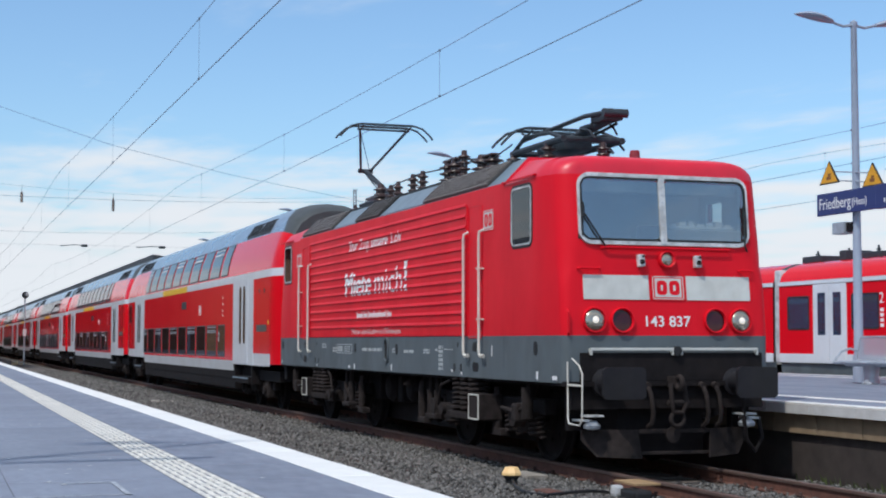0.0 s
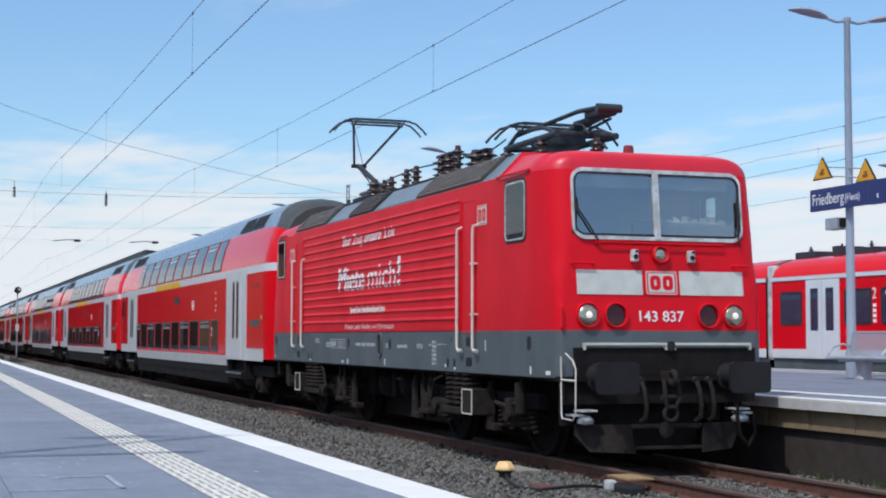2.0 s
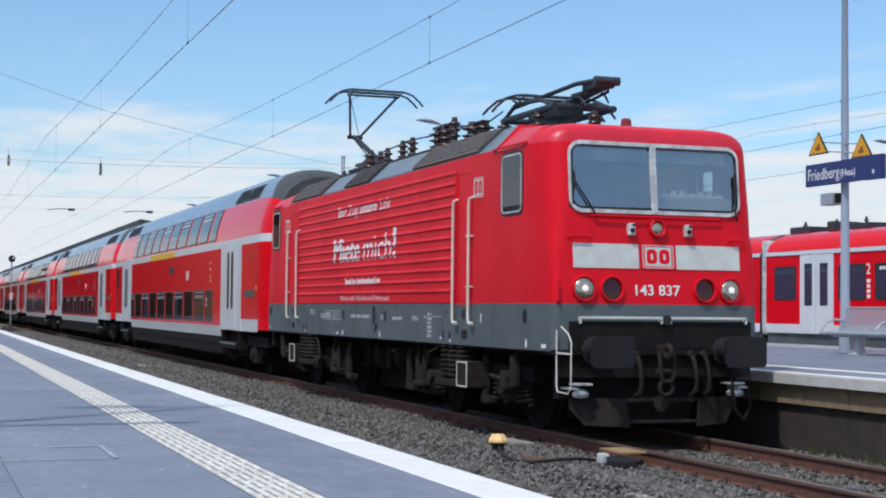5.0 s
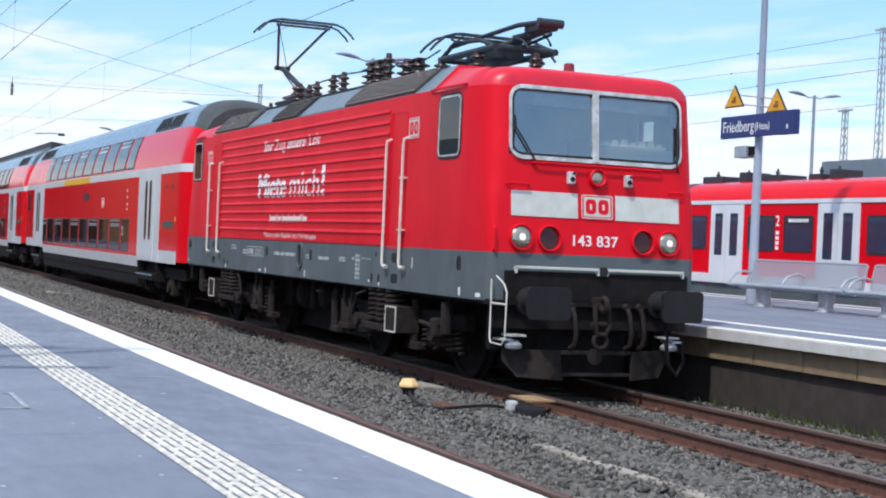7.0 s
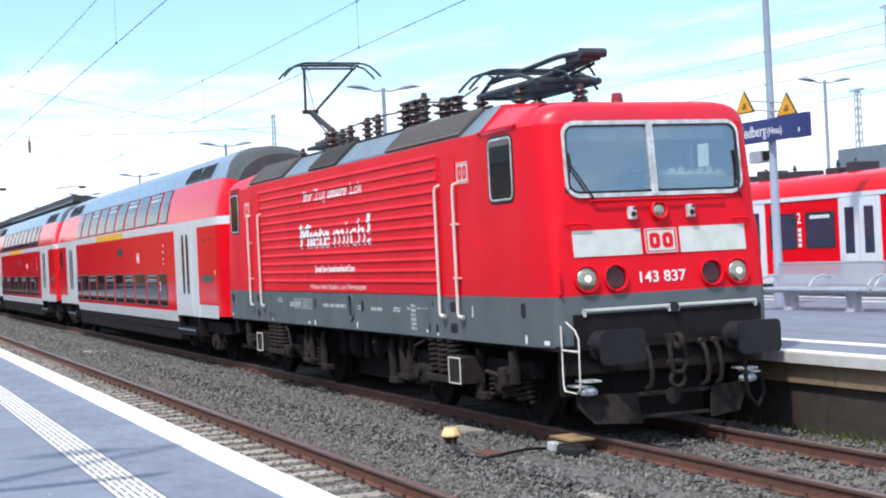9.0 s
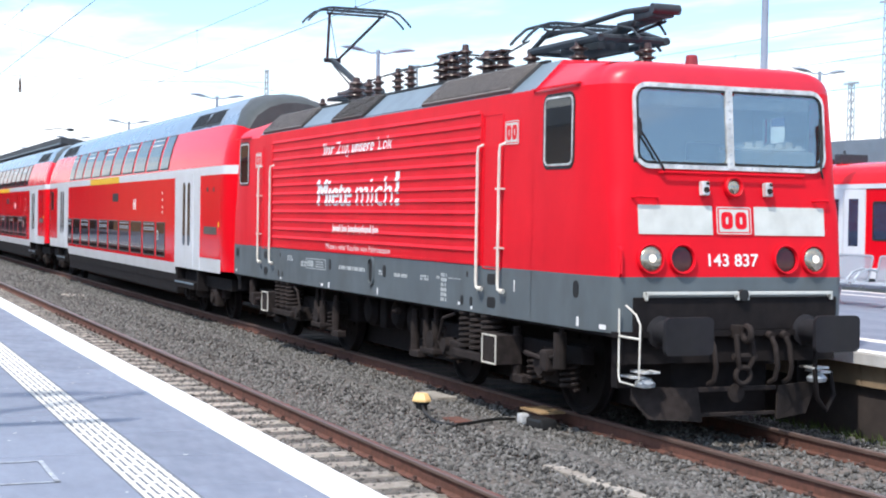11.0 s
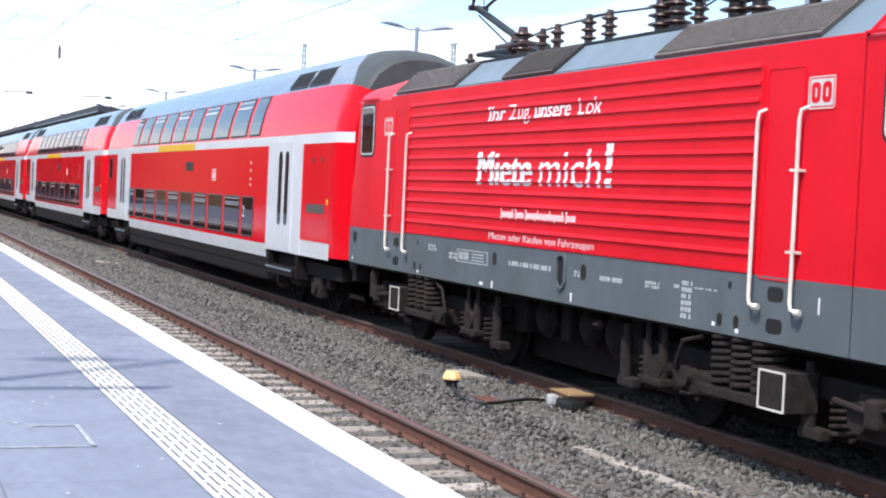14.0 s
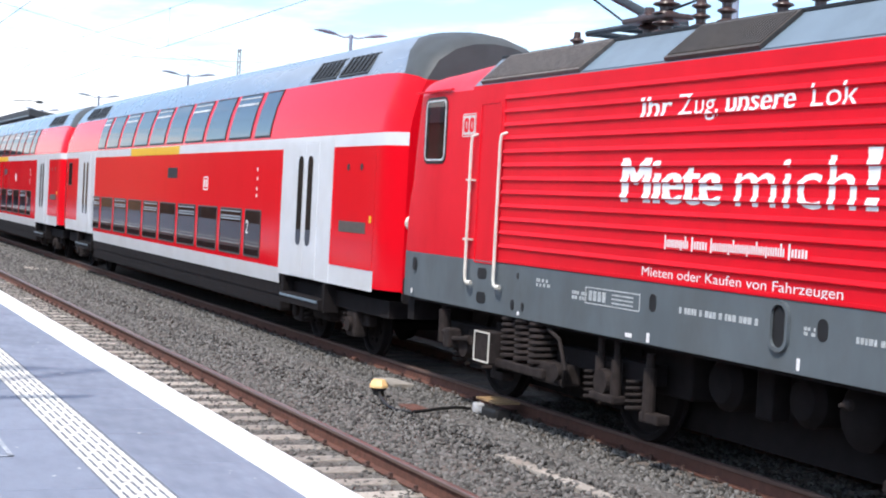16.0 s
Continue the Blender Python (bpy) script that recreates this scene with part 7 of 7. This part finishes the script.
def build_overhead():
    overhead(0.0, 6.0, 6.85, 62.0, -8.9, 24.0)
    overhead(-4.45, 6.0, 7.05, 62.0, -8.6, 24.0)
    overhead(13.7, 6.15, 7.0, 62.0, -16.0, 20.0)
    overhead(18.6, 6.15, 7.2, 62.0, -12.0, 35.0)
    wire("cross_wire", [(-40, -14, 12.6), (-40, -6.36, 10.15), (-40, -2.3, 8.9), (-40, 2.26, 7.95), (-40, 6.8, 7.2), (-40, 16, 5.9)], 0.008, "slack cross wire over the tracks")
    for x, z in ((-100, 12.5), (-165, 14.5)):
        wire("cross_span", [(x, y, z + 0.0012 * (y - 4) ** 2) for y in range(-24, 42, 4)], 0.014, "cross span wire over the tracks")
    wire("head_span", [(-60, y, 9.0 + 0.004 * (y - 4) ** 2) for y in range(-20, 30, 2)], 0.005, "head span wire across the tracks")
    wire("head_span", [(-60, y, 6.38) for y in range(-16, 28, 4)], 0.004, "lower cross span wire over the tracks")
    for y, z0, z1 in ((0.0, 8.15, 8.85), (-4.5, 8.45, 9.0)):
        bm = bmesh.new()
        lathe(bm, [(0.03, 0), (0.085, 0.04), (0.05, 0.12), (0.09, 0.18), (0.05, 0.26), (0.09, 0.32), (0.05, 0.40), (0.08, 0.46), (0.02, z1 - z0)], (-60, y, z0), (0, 0, 1), 10)
        tube(bm, [(-60, y, z1 - 0.02), (-60, y, 9.0 + 0.004 * (y - 4) ** 2)], 0.012, 5)
        tagged(link("hanging_insulator", bm, INSUL), "dark ribbed insulator hanging from the head span", "insulator", "span insulators")
    for y0, y1 in ((-2.6, -1.2), (1.2, 2.7)):
        bm = bmesh.new()
        tube(bm, [(-60, y0, 6.32), (-60, (y0 + y1) / 2, 6.40), (-60, y1, 6.36)], 0.022, 6)
        cyl(bm, (-60, y1 - 0.35, 6.36), (-60, y1 - 0.05, 6.36), 0.07, seg=8)
        tagged(link("steady_arm", bm, PANTO), "dark steady arm on the cross span", "steady arm", "steady arms")
    for x, y, t in ((-46, 40, 9.6), (-43.3, 40, 13.5), (-100, 24, 14), (-100, -24, 14), (-165, 41, 16), (-165, -23, 16), (-72, 26, 12)):
        lattice_mast(x, y, t)


# ---------- canopies, trees, distance ----------
def build_canopies():
    for name, x0, x1, y0, y1, z0, z1, posts in (("island_canopy", -230, -59, 1.9, 11.0, 5.35, 5.93, 6.9), ("platform_canopy", -300, -80, -16.0, -5.5, 5.3, 6.2, -11.0)):
        C = thing(name, (0, 0, 0), "long dark platform canopy on slim posts", "canopy", "platform canopies")
        bm = bmesh.new()
        ym = (y0 + y1) / 2
        loft(bm, [[(x, y0, z1), (x, ym, z1 - 0.55), (x, y1, z1), (x, y1, z1 - 0.22), (x, ym, z0 - 0.45), (x, y0, z1 - 0.30), (x, y0, z1)] for x in np.linspace(x0, x1, 30)])
        bmesh.ops.recalc_face_normals(bm, faces=bm.faces)
        part("canopy_roof", bm, CANOPY, C, "dark butterfly roof")
        bm = bmesh.new()
        vs = [bm.verts.new(p) for p in ((x1, y0, z1), (x1, ym, z1 - 0.55), (x1, y1, z1), (x1, y1, z1 - 0.22), (x1, ym, z0 - 0.45), (x1, y0, z1 - 0.30))]
        bm.faces.new(vs)
        part("end_fascia", bm, CANOPY, C)
        bm = bmesh.new()
        for k in range(14):
            yy = y0 + (y1 - y0) * k / 13
            u = abs(yy - ym) / (ym - y0)
            zu = (z0 - 0.45) * (1 - u) + (z1 - 0.30) * u
            box(bm, x1 - 30, x1 - 0.3, yy - 0.05, yy + 0.05, zu - 0.05, zu + 0.02)
        part("canopy_underside_slats", bm, SLATE, C)
        x = x1 - 6
        while x > x0:
            bm = bmesh.new()
            cyl(bm, (x, posts, P_TOP), (x, posts, z0 - 0.3), 0.12, seg=10)
            part("canopy_post", bm, POLE, C)
            x -= 14


def tree(x, y, h, r, seed):
    T = thing("tree", (x, y, -0.5), "leafy green tree at the end of the platforms", "tree", "trees behind the station")
    rnd = random.Random(seed)
    bm = bmesh.new()
    tube(bm, [(0, 0, 0), (0.1, 0.05, h * 0.3), (0.0, 0.1, h * 0.7)], 0.22, 7)
    for k in range(6):
        a = rnd.uniform(0, 6.28)
        z = h * rnd.uniform(0.3, 0.6)
        tube(bm, [(0, 0, z), (math.cos(a) * r * 0.4, math.sin(a) * r * 0.4, z + h * 0.15), (math.cos(a) * r * 0.75, math.sin(a) * r * 0.75, z + h * 0.22)], 0.07, 5)
    part("trunk", bm, BARK, T, smooth=True)
    bm = bmesh.new()
    blobs = [(rnd.gauss(0, r * 0.45), rnd.gauss(0, r * 0.45), h * rnd.uniform(0.06, 0.95)) for _ in range(34)]
    for bx, by, bz in blobs:
        for _ in range(130):
            d = Vector((rnd.gauss(0, 1), rnd.gauss(0, 1), rnd.gauss(0, 0.8)))
            c = Vector((bx, by, bz)) + d * r * 0.16
            u = Vector((rnd.uniform(-1, 1), rnd.uniform(-1, 1), rnd.uniform(-1, 1))).normalized() * rnd.uniform(0.15, 0.34)
            v = u.orthogonal() * rnd.uniform(0.5, 0.9)
            bm.faces.new([bm.verts.new(p) for p in (c - u, c + v, c + u, c - v)])
    part("crown", bm, LEAF, T)


def build_station_house():
    """The brick station front that stands beyond the near platform, behind the camera."""
    H = thing("station_house", (-90, -27, P_TOP - 0.2), "long brown brick station house behind the platform", "building")
    bm = bmesh.new()
    box(bm, -20, 110, -9, 0, -1, 6.2)
    box(bm, -200, -20, -9, 10.6, -1, 8.2)
    part("wall", bm, BRICK, H)
    bm = bmesh.new()
    loft(bm, [[(x, -9.5, 6.2), (x, -4.5, 7.9), (x, 0.5, 6.2), (x, -9.5, 6.2)] for x in (-19.8, 110.5)])
    loft(bm, [[(x, -9.5, 8.2), (x, 0.5, 11.0), (x, 11.1, 8.2), (x, -9.5, 8.2)] for x in (-200.5, -19.9)])
    part("roof", bm, CANOPY, H)


def build_distance():
    build_station_house()
    for k, (x, y, h, r) in enumerate(((-255, -9, 8.5, 4), (-262, -13, 9, 4.5), (-300, -16, 11, 5), (-330, 3, 9, 5), (-340, -8, 10, 6), (-345, 12, 9, 6), (-360, 24, 10, 7))):
        tree(x, y, h, r, 20 + k)
    bm = bmesh.new()
    box(bm, -232, -222, -13, -9.5, -0.5, 3.4, 0.05)
    b = tagged(link("hut", bm, COACHWHITE), "small pale hut at the end of the platform", "hut")
    bm = bmesh.new()
    box(bm, -232.3, -221.7, -13.3, -9.2, 3.4, 3.6)
    part("roof", bm, CANOPY, b)


# ---------- assembly ----------
build_ground()
stones("ballast_stones", [(-9, 13, -3.72, -0.85, 420, 0.030), (-30, -9, -3.72, -0.85, 230, 0.036), (-70, -30, -3.72, -0.85, 120, 0.045), (-4, 13, -4.9, -3.9, 330, 0.025), (-30, -4, -4.9, -3.9, 220, 0.03), (-70, -30, -4.9, -3.9, 90, 0.04),
                          (0.0, 13, -0.7, 1.95, 260, 0.028)], "loose grey crushed stone ballast between the tracks")
build_near_platform()
build_far_platform()
loco = build_loco()
build_roof_gear(loco)
pantograph_up(loco)
pantograph_down(loco)
build_loco_underside(loco)
coach = build_coach()
coach_wheels(coach)
COACH_X = [-16.05 - 26.8 * k for k in range(7)]
coach.location.x = COACH_X[0]
coaches = [coach] + [copy_thing(coach, Matrix.Translation((x, 0, 0))) for x in COACH_X[1:]]
build_island_things()
build_trackside()
signal(-95, -2.2, 5.1, False)
signal(-200, -2.6, 6.2, True)
build_overhead()
build_canopies()
build_distance()
build_track("track_near", NEAR_Y, -420, 60, "rusty track beside the platform on concrete sleepers", 150)
build_track("track_train", 0.0, -420, 60, "rusty track under the train on concrete sleepers", 120)


# ---------- what moves ----------
RUN = [(0, 0), (4.2, 0), (4.8, 0.02), (5.6, 0.17), (6.5, 0.457), (7, 0.656), (7.5, 0.908), (8, 1.179), (8.5, 1.38), (8.7, 1.494), (10.8, 3.29), (11, 3.544), (11.5, 4.149), (12, 4.883), (12.5, 5.744), (13, 6.642), (13.5, 7.636), (14, 8.795), (14.5, 10.004), (15, 11.345), (15.5, 12.685), (16, 14.289)]


def travelled(t):
    return float(np.interp(t, [r[0] for r in RUN], [r[1] for r in RUN]))


def motions():
    walk(loco, [(t, pose(s, 0, 0)) for t, s in RUN])
    for c, x in zip(coaches, COACH_X):
        walk(c, [(t, pose(x + s, 0, 0)) for t, s in RUN])
    times = [0.0, 4.2] + [5.0 + 0.5 * k for k in range(12)] + [11.0 + 0.2 * k for k in range(26)]
    sets = [(o, at, r) for o, at, r in WHEELS if o.parent is loco]
    for c in coaches:
        sets += [(o, tuple(o.location), 0.46) for o in c.children if o.name.startswith("wheelset")]
    for o, at, r in sets:
        walk(o, [(t, pose(*at, 0, math.degrees(travelled(t) / r), 0)) for t in times])


motions()
